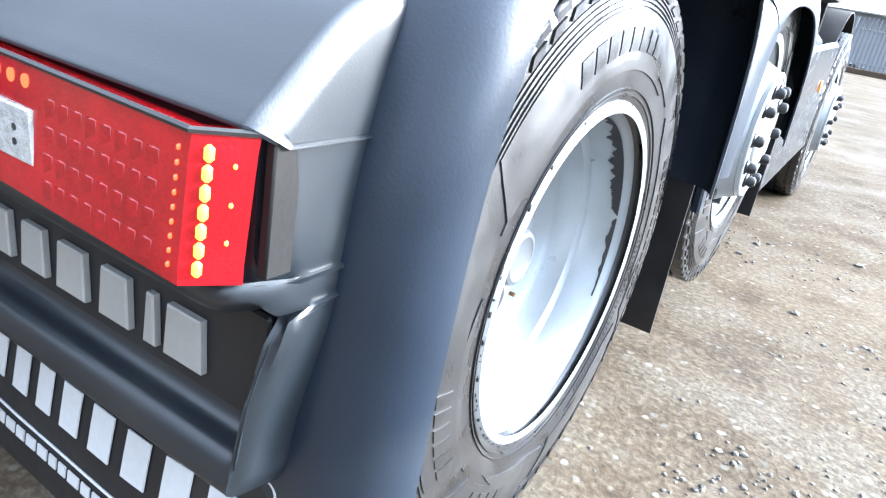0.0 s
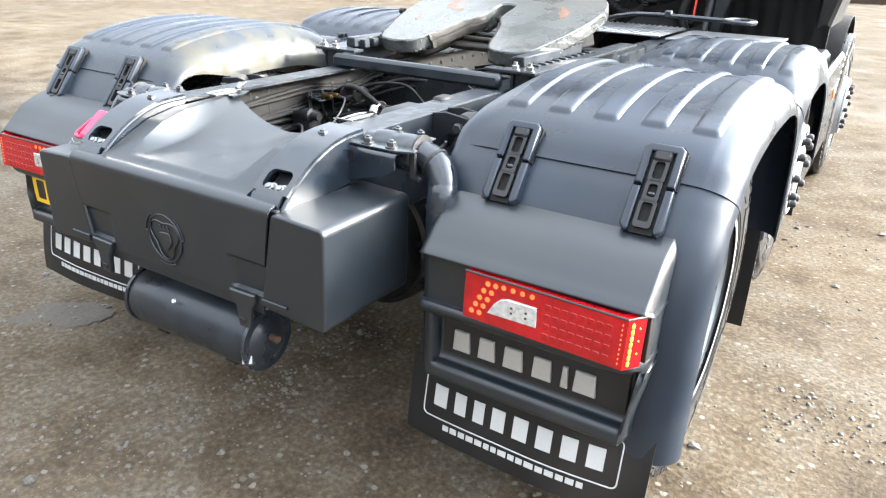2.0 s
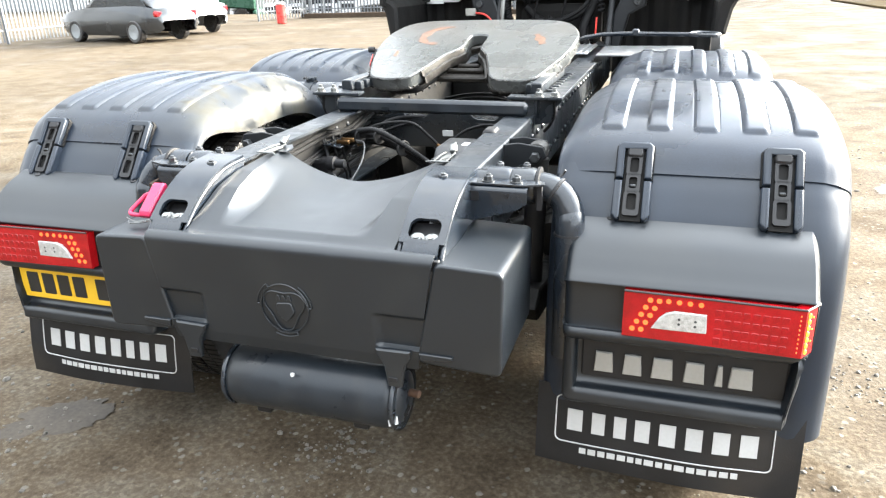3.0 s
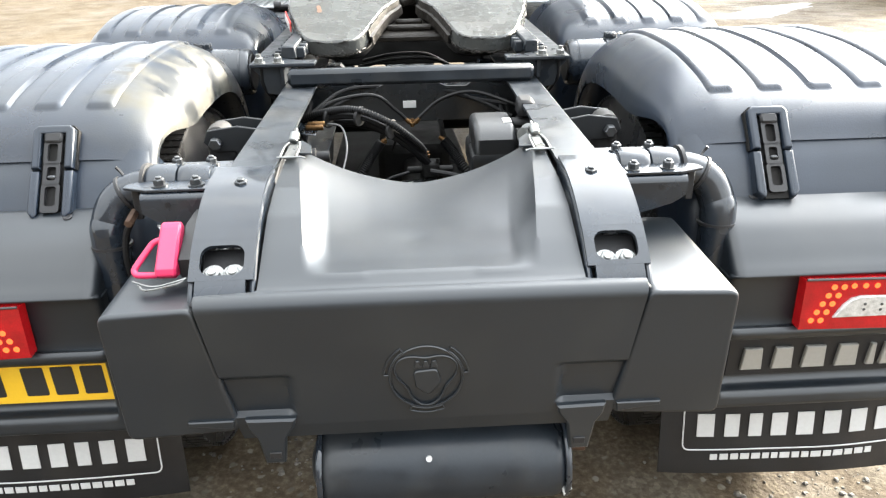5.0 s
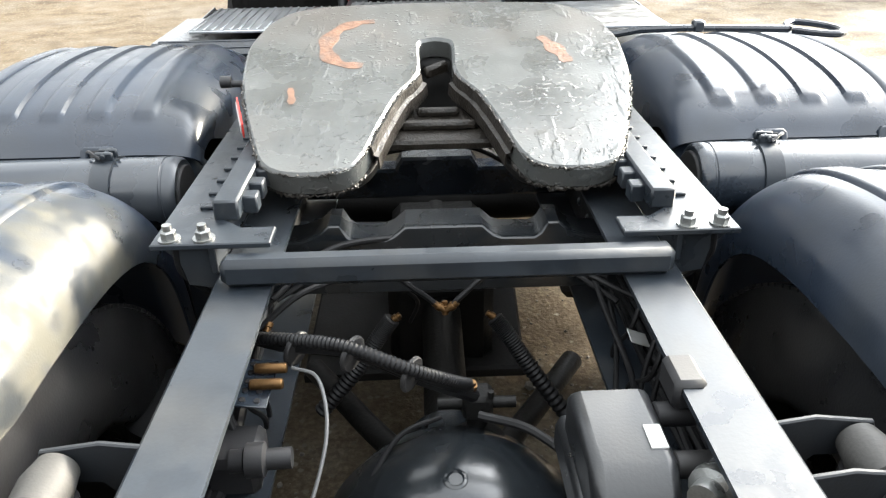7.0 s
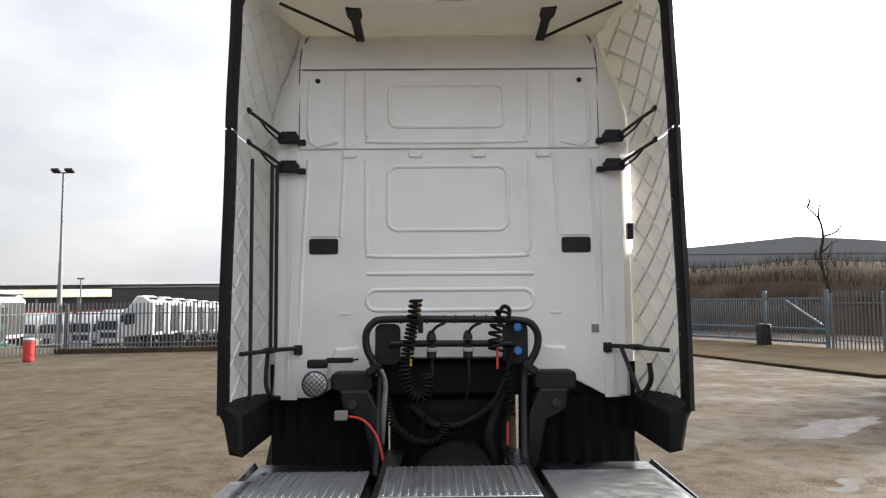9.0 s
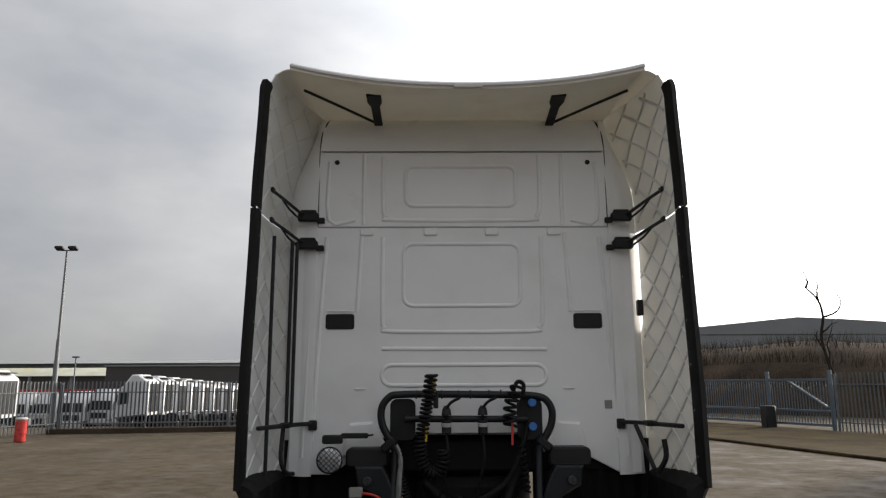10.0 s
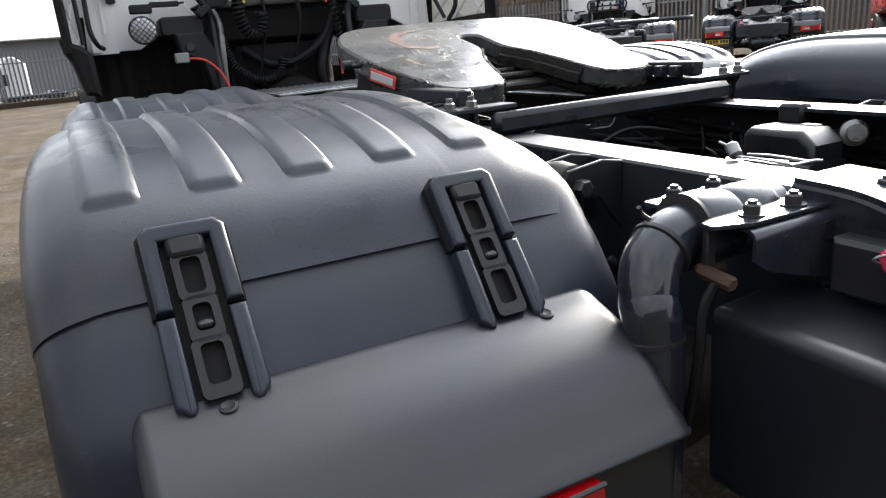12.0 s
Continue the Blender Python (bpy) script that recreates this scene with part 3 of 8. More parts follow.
def ground_height(x, y):
    """Shallow ruts and bumps of the yard, in metres."""
    return 0.010 * noise.noise(Vector((x * 0.9, y * 0.9, 0.3))) + 0.006 * noise.noise(Vector((x * 3.1, y * 3.1, 5.3))) - 0.004


def terrace(x, y):
    """How far the ground falls away behind the far fence."""
    side = float(np.interp(x, [-2.0, 6.0], [1.0, 0.0]))
    dip = 0.75 * float(np.interp(x, [-36.0, -27.0], [1.0, 0.0])) * float(np.interp(y, [55.0, 68.0], [0.0, 1.0]))
    return -side * float(np.interp(y, [34.5, 37.0, 45.0, 52.0, 62.0, 71.0], [0.0, 0.8, 1.0, 1.15, 1.45, 1.7])) - dip


def build_ground():
    xs = np.unique(np.concatenate([[-3000, -700, -200, -80, -45, -36, -27, -20, -10], np.arange(-6, 6.01, 0.09), [10, 20, 40, 80, 200, 700, 3000]]))
    ys = np.unique(np.concatenate([[-3000, -700, -200, -60, -20, -8], np.arange(-4, 9.01, 0.09), [12, 16, 24, 34.5, 37, 45, 52, 55, 62, 68, 71, 80, 200, 700, 3000]]))
    b = B()
    vs = [(x, y, ground_height(x, y) if abs(x) < 8 and -6 < y < 11 else -0.004 + terrace(x, y)) for x in xs for y in ys]
    m = len(ys)
    b.add(vs, [(i * m + j, (i + 1) * m + j, (i + 1) * m + j + 1, i * m + j + 1) for i in range(len(xs) - 1) for j in range(m - 1)])
    tagged(part("ground", b, GROUND), "damp brown gravel and mud yard with scattered stones", "ground", kind="structure")


def puddle(x, y, rx, ry, seed, turn=0.0):
    b = B()
    ring = []
    level = ground_height(x, y) + 0.001 if abs(x) < 6 and -4 < y < 9 else 0.004
    for k in range(96):
        a = 2 * math.pi * k / 96
        w = 1 + 0.35 * noise.noise(Vector((math.cos(a) * 1.4, math.sin(a) * 1.4, seed))) + 0.22 * noise.noise(Vector((math.cos(a) * 5, math.sin(a) * 5, seed))) + 0.10 * noise.noise(Vector((math.cos(a) * 14, math.sin(a) * 14, seed)))
        px, py = rx * w * math.cos(a), ry * w * math.sin(a)
        c, s = math.cos(radians(turn)), math.sin(radians(turn))
        ring.append((x + c * px - s * py, y + s * px + c * py, level))
    b.add(ring + [(x, y, level)], [(k, (k + 1) % 96, 96) for k in range(96)])
    tagged(part("puddle", b, WATER), "shallow muddy puddle reflecting the pale sky", "puddle", kind="structure")


def stones():
    """Loose gravel near the truck: angular lumps, one mesh."""
    rng = random.Random(4)
    ico = bmesh.new()
    bmesh.ops.create_icosphere(ico, subdivisions=1, radius=1.0)
    base = [v.co.copy() for v in ico.verts]
    faces = [tuple(v.index for v in f.verts) for f in ico.faces]
    ico.free()
    b = B()
    heaps = ((-0.17, 0.49, 0.09, 70), (-0.20, 0.62, 0.12, 60), (0.36, -0.06, 0.12, 60), (0.30, 0.05, 0.16, 70), (1.62, 1.45, 0.14, 90), (1.9, 0.7, 0.2, 60), (0.75, -0.25, 0.2, 60))
    spots = [(rng.gauss(hx, hs), rng.gauss(hy, hs)) for hx, hy, hs, hn in heaps for _ in range(hn)]
    for k in range(22000 + len(spots)):
        x, y = spots[k - 22000] if k >= 22000 else (rng.uniform(-3.2, 4.2), rng.uniform(-2.4, 6.0)) if k % 3 else (rng.uniform(-1.6, 2.8), rng.uniform(-1.0, 2.2))
        dense = noise.noise(Vector((x * 1.3, y * 1.3, 9.0)))
        if k < 22000 and rng.random() > 0.30 + 1.5 * dense:
            continue
        r = rng.choice((0.003, 0.003, 0.004, 0.004, 0.005, 0.007, 0.010)) * rng.uniform(0.7, 1.35)
        if rng.random() < 0.012:
            r = rng.uniform(0.012, 0.024)
        if k >= 22000:
            r = rng.choice((0.003, 0.004, 0.005, 0.006, 0.008, 0.011)) * rng.uniform(0.8, 1.2)
        sc = (rng.uniform(0.8, 1.3), rng.uniform(0.8, 1.3), rng.uniform(0.5, 0.9))
        rot = Euler((rng.uniform(0, 6), rng.uniform(0, 6), rng.uniform(0, 6))).to_matrix()
        z = ground_height(x, y) + r * 0.12
        b.add([(x + p.x * r * sc[0], y + p.y * r * sc[1], z + p.z * r * sc[2]) for p in (rot @ (q * rng.uniform(0.75, 1.1)) for q in base)], faces)
    tagged(part("gravel", b, STONE, sharp=20.0), "loose grey and buff stones lying on the mud", "gravel", kind="stuff")


build_ground()
puddle(-1.31, 0.38, 0.21, 0.12, 1.0, 38)
for px, py, rx, ry, sd, tn in ((2.75, 4.7, 0.55, 0.20, 2.0, 60), (4.2, 7.5, 0.75, 0.30, 3.0, 60), (3.2, 3.0, 0.28, 0.08, 5.0, 60), (3.5, 5.6, 0.5, 0.18, 9.0, 65), (6.0, 11.0, 1.3, 0.40, 4.0, 40)):
    puddle(px, py, rx, ry, sd, tn)
stones()

# ---- the tractor unit ----
truck = thing("tractor_unit", "grey six-wheeled tractor unit with white sleeper cab on gravel", "truck")


HUB = mat("grey_hub_paint", (0.055, 0.060, 0.066), 0.4, 0.1, 0.15, 12.0, 150.0, 0.06)


def profile_at(pts, n):
    """n points evenly spaced along a smooth curve through (y, z) pairs, with their outward normals."""
    c = np.array(curve([(0, *p) for p in pts], 12))[:, 1:]
    d = np.r_[0, np.cumsum(np.linalg.norm(np.diff(c, axis=0), axis=1))]
    u = np.linspace(0, d[-1], n)
    q = np.stack([np.interp(u, d, c[:, 0]), np.interp(u, d, c[:, 1])], 1)
    t = np.gradient(q, axis=0)
    t /= np.linalg.norm(t, axis=1, keepdims=True)
    return q, np.stack([-t[:, 1], t[:, 0]], 1), u


def guard_shell(pts, cross, nu, nv, ribs=(), rib_span=(0, 0), rib_half=0.03, lift=0.0):
    """The outside of a mudguard: a profile in y, z swept over a cross-section of (x, drop) pairs."""
    q, nr, u = profile_at(pts, nu)
    cr = np.array(curve([(0, *p) for p in cross], 8))[:, 1:]
    d = np.r_[0, np.cumsum(np.linalg.norm(np.diff(cr, axis=0), axis=1))]
    w = np.linspace(0, d[-1], nv)
    xs, drop = np.interp(w, d, cr[:, 0]), np.interp(w, d, cr[:, 1])
    g = np.zeros((nu, nv, 3))
    for i in range(nu):
        h = np.zeros(nv)
        for rx in ribs:
            h = np.maximum(h, 1 - smoothstep(rib_half * 0.72, rib_half, np.abs(xs - rx)))
        h = 0.0082 * h * smoothstep(rib_span[0], rib_span[0] + 0.016, u[i]) * (1 - smoothstep(rib_span[1] - 0.02, rib_span[1], u[i])) if len(ribs) else 0 * h
        inner = (0.30 + 0.70 * float(smoothstep(0.0, 0.40, u[i]))) if ribs else 1.0
        off = lift + h - drop * np.where(xs < 0.8, inner, 1.0)
        g[i, :, 0] = xs + (1 - inner) * 0.014 * (1 - smoothstep(0.60, 0.66, xs))
        g[i, :, 1] = q[i, 0] + nr[i, 0] * off
        g[i, :, 2] = q[i, 1] + nr[i, 1] * off
    return g


REAR_PROFILE = [(0.345, 0.42), (0.35, 0.6), (0.365, 0.8), (0.40, 0.95), (0.45, 1.035), (0.484, 1.074), (0.508, 1.100)]
LID_PROFILE = [(0.490, 1.080), (0.535, 1.13), (0.60, 1.166), (0.70, 1.195), (0.85, 1.218), (1.0, 1.225), (1.18, 1.22), (1.34, 1.188), (1.46, 1.122), (1.55, 1.02), (1.60, 0.90), (1.625, 0.76), (1.635, 0.62)]
CROSS_LID = [(0.592, 0.150), (0.594, 0.12), (0.603, 0.085), (0.632, 0.042), (0.69, 0.008), (0.76, 0.0), (1.0, 0.0), (1.215, 0.0), (1.272, 0.009), (1.307, 0.030), (1.326, 0.060), (1.330, 0.088)]
CROSS_REAR = [(0.603, 0.16), (0.603, 0.06), (0.610, 0.022), (0.640, 0.004), (0.70, 0.0), (0.95, 0.0), (1.215, 0.0), (1.272, 0.009), (1.307, 0.030), (1.325, 0.056), (1.329, 0.076)]


def strap_link(b, x0, x1, y0, y1, hole, r, z0, z1):
    """One link of a rubber strap: a plate with a rounded slot, hole = (x0, x1, y0, y1)."""
    out, slot = rounded(x0, x1, y0, y1, r, 4), rounded(*hole, 0.006, 4)
    n = len(out)
    vs = [(x, y, z) for z in (z0, z1) for ring in (out, slot) for x, y in ring]
    lo_o, lo_i, hi_o, hi_i = (k * n for k in range(4))
    fs = []
    for k in range(n):
        j = (k + 1) % n
        fs += [(hi_o + k, hi_o + j, hi_i + j, hi_i + k), (lo_o + j, lo_o + k, lo_i + k, lo_i + j), (lo_o + k, lo_o + j, hi_o + j, hi_o + k), (hi_i + k, hi_i + j, lo_i + j, lo_i + k)]
    return b.add(vs, fs)


def latch(parent, s, x0, x1, top, bottom):
    """A rubber strap catch in its moulded frame, lying on the slope from top to bottom (y, z)."""
    t, b = v3((0, *top)), v3((0, *bottom))
    down = (b - t) / np.linalg.norm(b - t)
    L, out = np.linalg.norm(b - t), np.cross(down, (1, 0, 0))
    out = out if out[1] < 0 else -out
    xm, w = (x0 + x1) / 2, (x1 - x0)
    base = np.stack([np.array((1.0, 0, 0)), down, out], 1)

    def lay(bb):
        """Local x across, y down the slope, z outwards."""
        bb.v = [tuple(np.array((s * xm, 0, 0)) + t + base @ np.array(p)) for p in bb.v]
        return bb

    h, e = w / 2, 0.019
    up = [(-h, 0.47 * L), (-h, 0.010), (-h + 0.010, 0), (h - 0.010, 0), (h, 0.010), (h, 0.47 * L), (h - e, 0.47 * L), (h - e, 0.020), (-h + e, 0.020), (-h + e, 0.47 * L)]
    part("catch_frame", lay(B(s).prism(up, "z", -0.020, 0.020, 0.0055, 3)), GUARD, parent, "raised moulded frame of a lid catch")
    for sx in (-1, 1):
        lo = [(sx * (h - e), 0.495 * L), (sx * (h + 0.001), 0.495 * L), (sx * (h + 0.003), L - 0.014), (sx * (h - 0.008), L), (sx * (h - e + 0.004), L), (sx * (h - e), L - 0.008)]
        part("catch_rib", lay(B(s).prism(lo, "z", -0.020, 0.018, 0.0055, 3)), GUARD, parent)
    rim = [(-h - 0.0035, 0.47 * L), (-h - 0.0035, 0.008), (-h + 0.008, -0.0035), (h - 0.008, -0.0035), (h + 0.0035, 0.008), (h + 0.0035, 0.47 * L)]
    part("catch_gap", lay(B(s).prism(rim, "z", -0.020, 0.0035)), DEEP, parent, "dark gap round the catch frame")
    part("bed", lay(B(s).prism([(-h + e, 0.020), (h - e, 0.020), (h - e, L), (-h + e, L)], "z", -0.020, 0.005)), DEEP, parent, "black recess")
    strap = B(s)
    for y0, y1, hw, q0, q1 in ((0.165, 0.43, 0.0195, 0.20, 0.395), (0.41, 0.655, 0.0185, 0.455, 0.60), (0.635, 0.945, 0.0205, 0.665, 0.875)):
        strap_link(strap, -hw, hw, y0 * L, y1 * L, (-hw + 0.0085, hw - 0.0085, q0 * L, q1 * L), 0.008, 0.006, 0.016)
    sp = part("strap", lay(strap), BLACK, parent, "black rubber strap with three slots")
    part("pull_tab", lay(B(s).box((0, 0.135 * L, 0.013), (0.041, 0.026, 0.016), 0.005)), BLACK, sp)
    part("hook", lay(B(s).box((0, 0.565 * L, 0.012), (0.017, 0.009, 0.014), 0.003)), BOLT, sp)


def water_drops(shell, s, count):
    """Flat beads of rain scattered over the upper side of a shell, denser towards the truck's middle."""
    rng = random.Random(31 + s)
    nu, nv = shell.shape[:2]
    b = B(s)
    while count:
        i, j = rng.randrange(3, nu - 40), int((nv - 8) * rng.random() ** 1.5) + 4
        if noise.noise(Vector((i * 0.05, j * 0.05, 2.0))) < rng.uniform(-0.5, 0.25):
            continue
        p = shell[i, j]
        tu, tv = shell[i + 2, j] - shell[i - 2, j], shell[i, j + 2] - shell[i, j - 2]
        nm = np.cross(tu, tv)
        nm /= np.linalg.norm(nm)
        if nm @ (p - np.array((0.95, 1.03, 0.7))) < 0:
            nm = -nm
        if nm[2] < -0.05:
            continue
        r = rng.uniform(0.0011, 0.0024) if rng.random() < 0.8 else rng.uniform(0.0026, 0.0046)
        b.lathe([(-0.001, r), (r * 0.25, r * 0.85), (r * 0.45, r * 0.5), (r * 0.5, 0.0001)], tuple(p), tuple(nm), 8)
        count -= 1
    return b


def rear_mudguard(s):
    back = B(s).sheet(guard_shell(REAR_PROFILE, CROSS_REAR, 40, 60), 0.006)
    g = part("rear_mudguard", back, GUARD, truck, "grey plastic mudguard rear panel, scuffed")
    shell = guard_shell(LID_PROFILE, CROSS_LID, 260, 200, [0.735, 0.857, 0.979, 1.101, 1.223], (0.140, 1.0), 0.031, 0.0060)
    lid = B(s).sheet(shell, 0.006)
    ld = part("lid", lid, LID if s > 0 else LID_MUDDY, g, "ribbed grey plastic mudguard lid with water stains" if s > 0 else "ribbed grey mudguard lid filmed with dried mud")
    tagged(part("water_drop", water_drops(shell, s, 520 if s > 0 else 1000), DROP, ld, "beads of rain water"), kind="stuff")
    line = guard_shell([(0.475, 1.066), (0.487, 1.078), (0.50, 1.09)], CROSS_REAR, 5, 50)[2]
    part("seam_seal", B(s).tube([tuple(p) for p in line[2:-8]], 0.0036, 6, 1), DEEP, g, "dark gap under the lid")
    latch(g, s, 0.760, 0.851, (0.524, 1.152), (0.394, 0.980))
    latch(g, s, 1.115, 1.208, (0.524, 1.152), (0.394, 0.980))
    flap = B(s)
    flap.sheet([[(x, 1.628 + 0.05 * (1 - z), z) for x in np.linspace(0.63, 1.275, 8)] for z in np.linspace(0.20, 0.95, 12)], 0.006)
    part("front_flap", flap, FLAP, g, "black rubber spray flap")
    # the two guards are not bolted on quite level with each other
    g.location = (0.0, -0.012, 0.005) if s > 0 else (-0.008, 0.034, 0.001)


PUSHER_PROFILE_REAR = [(1.735, 0.62), (1.738, 0.80), (1.756, 0.95), (1.785, 1.045), (1.815, 1.090), (1.838, 1.110)]
PUSHER_PROFILE = [(1.812, 1.088), (1.87, 1.138), (1.96, 1.178), (2.12, 1.204), (2.32, 1.208), (2.54, 1.185), (2.74, 1.11), (2.90, 0.98), (2.98, 0.82), (3.02, 0.62)]
CROSS_PUSHER = [(0.60, 0.20), (0.602, 0.13), (0.615, 0.075), (0.65, 0.03), (0.71, 0.005), (0.80, 0.0), (1.0, 0.0), (1.17, 0.0), (1.24, 0.012), (1.28, 0.045), (1.298, 0.10), (1.30, 0.14)]


def pusher_mudguard(s):
    back = B(s).sheet(guard_shell(PUSHER_PROFILE_REAR, CROSS_PUSHER, 24, 50), 0.006)
    g = part("front_mudguard", back, GUARD, truck, "grey plastic mudguard rear panel over the lift axle")
    lid = B(s).sheet(guard_shell(PUSHER_PROFILE, CROSS_PUSHER, 120, 130, [0.745, 0.862, 0.979, 1.096, 1.213], (0.10, 0.95), 0.029, 0.006), 0.006)
    part("lid", lid, LID, g, "ribbed grey plastic mudguard lid")
    latch(g, s, 0.80, 0.885, (1.826, 1.112), (1.764, 0.985))
    latch(g, s, 1.12, 1.205, (1.826, 1.112), (1.764, 0.985))
    mk = B(s).box((1.272, 1.75, 0.955), (0.014, 0.055, 0.085), 0.004)
    part("marker_lamp", mk, ORANGE, g, "orange side marker lamp")
    arm = B(s).prism([(1.72, 1.02), (1.90, 1.0), (1.90, 0.50), (1.86, 0.50), (1.78, 0.86), (1.72, 0.90)], "x", 1.235, 1.262, 0.006)
    part("side_bracket", arm, GUARD, g, "grey bracket carrying the marker lamp")
    fl = B(s).sheet([[(x, 2.96 + 0.06 * (1 - z), z) for x in np.linspace(0.66, 1.26, 8)] for z in np.linspace(0.27, 0.9, 12)], 0.006)
    part("front_flap", fl, FLAP, g, "black rubber spray flap")


def tyre_profile(R, w):
    """(across, radius) round a truck tyre's section, outside face at w / 2."""
    h = w / 2
    half = [(h * 0.80, 0.300), (h * 0.90, 0.309), (h * 0.955, 0.325), (h * 0.985, 0.350), (h * 1.0, 0.385), (h * 0.995, 0.415), (h * 0.965, 0.450), (h * 0.925, R - 0.052), (h * 0.900, R - 0.034), (h * 0.895, R - 0.016), (h * 0.865, R - 0.004)]
    tread = []
    for a in (0.62, 0.22):
        tread += [(h * (a + 0.05), R - 0.001), (h * (a + 0.045), R - 0.014), (h * (a - 0.045), R - 0.014), (h * (a - 0.05), R)]
    right = half + tread
    return [(-a, r) for a, r in right][::1], right


def wheel(s, y, zc, deep, parent_name, label):
    """A road wheel on the side s with its axle at (y, zc): deep = the drive wheel's dished rim."""
    R, xo = 0.533, 1.248
    w = 0.31
    ctr = (xo - w / 2, y, zc)
    left, right = tyre_profile(R, w)
    b = B(s)
    b.lathe(right + left[::-1], ctr, (1, 0, 0), 96, closed=True)
    h, lugs = w / 2, B(s)
    for k in range(58):  # shoulder lugs
        a = 2 * math.pi * k / 58
        m = np.array(Euler((a, 0, 0)).to_matrix())
        p = m @ np.array((0, 0, R - 0.0195))
        lugs.box(v3(ctr) + (h * 0.78, p[1], p[2]), (0.036, 0.049, 0.034), 0.005, m)
    ty = part(parent_name, b, RUBBER, truck, label)
    tagged(part("tread_shoulder", lugs, RUBBER, ty, "blocky tread shoulder"), kind="stuff")
    out_of = lambda rr: xo - h + np.interp(rr, [r for a, r in right[:11]], [a for a, r in right[:11]])

    def arc(dst, a0, a1, r0, r1, lift, slant=0.0):
        """A raised strip of sidewall between two radii; slant skews its ends, in degrees."""
        n, m = max(2, int(abs(a1 - a0) / 3)), 3
        top, bot = [], []
        for i in range(m + 1):
            rr = r0 + (r1 - r0) * i / m
            for k in range(n + 1):
                a = radians(a0 + (a1 - a0) * k / n + slant * i / m)
                top.append((out_of(rr) + lift, y + rr * math.sin(a), zc + rr * math.cos(a)))
                bot.append((out_of(rr) - 0.004, y + rr * math.sin(a), zc + rr * math.cos(a)))
        c = n + 1
        fs = [(i * c + k, i * c + k + 1, (i + 1) * c + k + 1, (i + 1) * c + k) for i in range(m) for k in range(n)]
        o = len(top)
        edge = list(range(c)) + [i * c + n for i in range(1, m + 1)] + list(range(m * c + n - 1, m * c - 1, -1)) + [i * c for i in range(m - 1, 0, -1)]
        fs += [(edge[i], edge[(i + 1) % len(edge)], o + edge[(i + 1) % len(edge)], o + edge[i]) for i in range(len(edge))]
        dst.add(top + bot, fs)

    raised = B(s)
    for c0, lens in ((-30, (6, 6, 6, 6, 6, 6, 5, 6)), (64, (4,) * 12), (196, (6, 6, 6, 6)), (240, (4, 4, 4, 4, 4, 4))):
        a = c0
        for ln in lens:  # moulded characters as plain bars
            arc(raised, a, a + ln * 0.74, 0.402, 0.438, 0.0044, 1.2)
            a += ln
    for r0, r1 in ((0.468, 0.4705), (0.476, 0.4785), (0.484, 0.4865), (0.492, 0.4945), (0.330, 0.333), (0.340, 0.342)):
        arc(raised, -179, 179, r0, r1, 0.0030)
    for k in range(58):  # sipes cut into the shoulder
        arc(raised, k * 6.207 + 1.2, k * 6.207 + 4.8, 0.4990, 0.5120, 0.0040, 1.5)
    for a0 in np.arange(88, 150, 2.1):  # fine print as short ticks
        arc(raised, a0, a0 + 1.3, 0.352, 0.358, 0.0014)
        arc(raised, a0, a0 + 1.3, 0.362, 0.368, 0.0014)
    part("moulding", raised, RUBBER, ty, "raised sidewall bars")
    band = B(s)
    for a0, a1 in ((-62, 40), (48, 116), (124, 168), (176, 226), (234, 292)):  # smooth raised fields with slanted ends
        arc(band, a0, a1, 0.388, 0.464, 0.0026, 7.0)
        arc(band, a0 + 6, a1 - 10, 0.372, 0.388, 0.0026, -9.0)
    part("sidewall_field", band, RUBBER_SMOOTH, ty, "smooth field of the sidewall")
    rim = B(s)
    if deep:  # the twin tyre behind it, its tread cut by fine grooves
        twin = B(s).lathe(right + left[::-1], (0.775, y, zc), (1, 0, 0), 96, closed=True)
        tw = part("inner_tyre", twin, RUBBER, ty, "dusty black inner twin tyre")
        cuts = B(s)
        for k in range(120):
            m = np.array(Euler((2 * math.pi * k / 120, 0, 0)).to_matrix())
            for dx in (-0.118, -0.065, 0.0, 0.065, 0.118):
                p = m @ np.array((0, 0, R - 0.001))
                cuts.box((0.775 + dx, y + p[1], zc + p[2]), (0.046, 0.021, 0.007), 0.0, m)
        tagged(part("tread_block", cuts, RUBBER, tw, "fine tread blocks"), kind="stuff")
        pr = [(0.004, 0.300), (0.006, 0.314), (0.0, 0.320), (-0.012, 0.318), (-0.016, 0.302), (-0.03, 0.290), (-0.095, 0.279), (-0.099, 0.268), (-0.104, 0.262), (-0.150, 0.256), (-0.158, 0.250), (-0.166, 0.242), (-0.186, 0.236), (-0.196, 0.226), (-0.192, 0.212), (-0.180, 0.200), (-0.176, 0.19), (-0.186, 0.115), (-0.178, 0.108), (-0.178, 0.0001)]
        rim.lathe([(a - 0.010, r) for a, r in pr], (xo, y, zc), (1, 0, 0), 96, cap=False)
        rp = part("rim", rim, RIM, ty, "silver deep-dished steel rim with chipped edge")
        hub = B(s)
        hub.lathe([(-0.195, 0.080), (-0.178, 0.076), (-0.172, 0.060), (-0.120, 0.056), (-0.112, 0.052), (-0.110, 0.044), (-0.113, 0.040), (-0.113, 0.0001)], (xo, y, zc), (1, 0, 0), 32)
        part("hub", hub, HUB, rp, "grey hub cap")
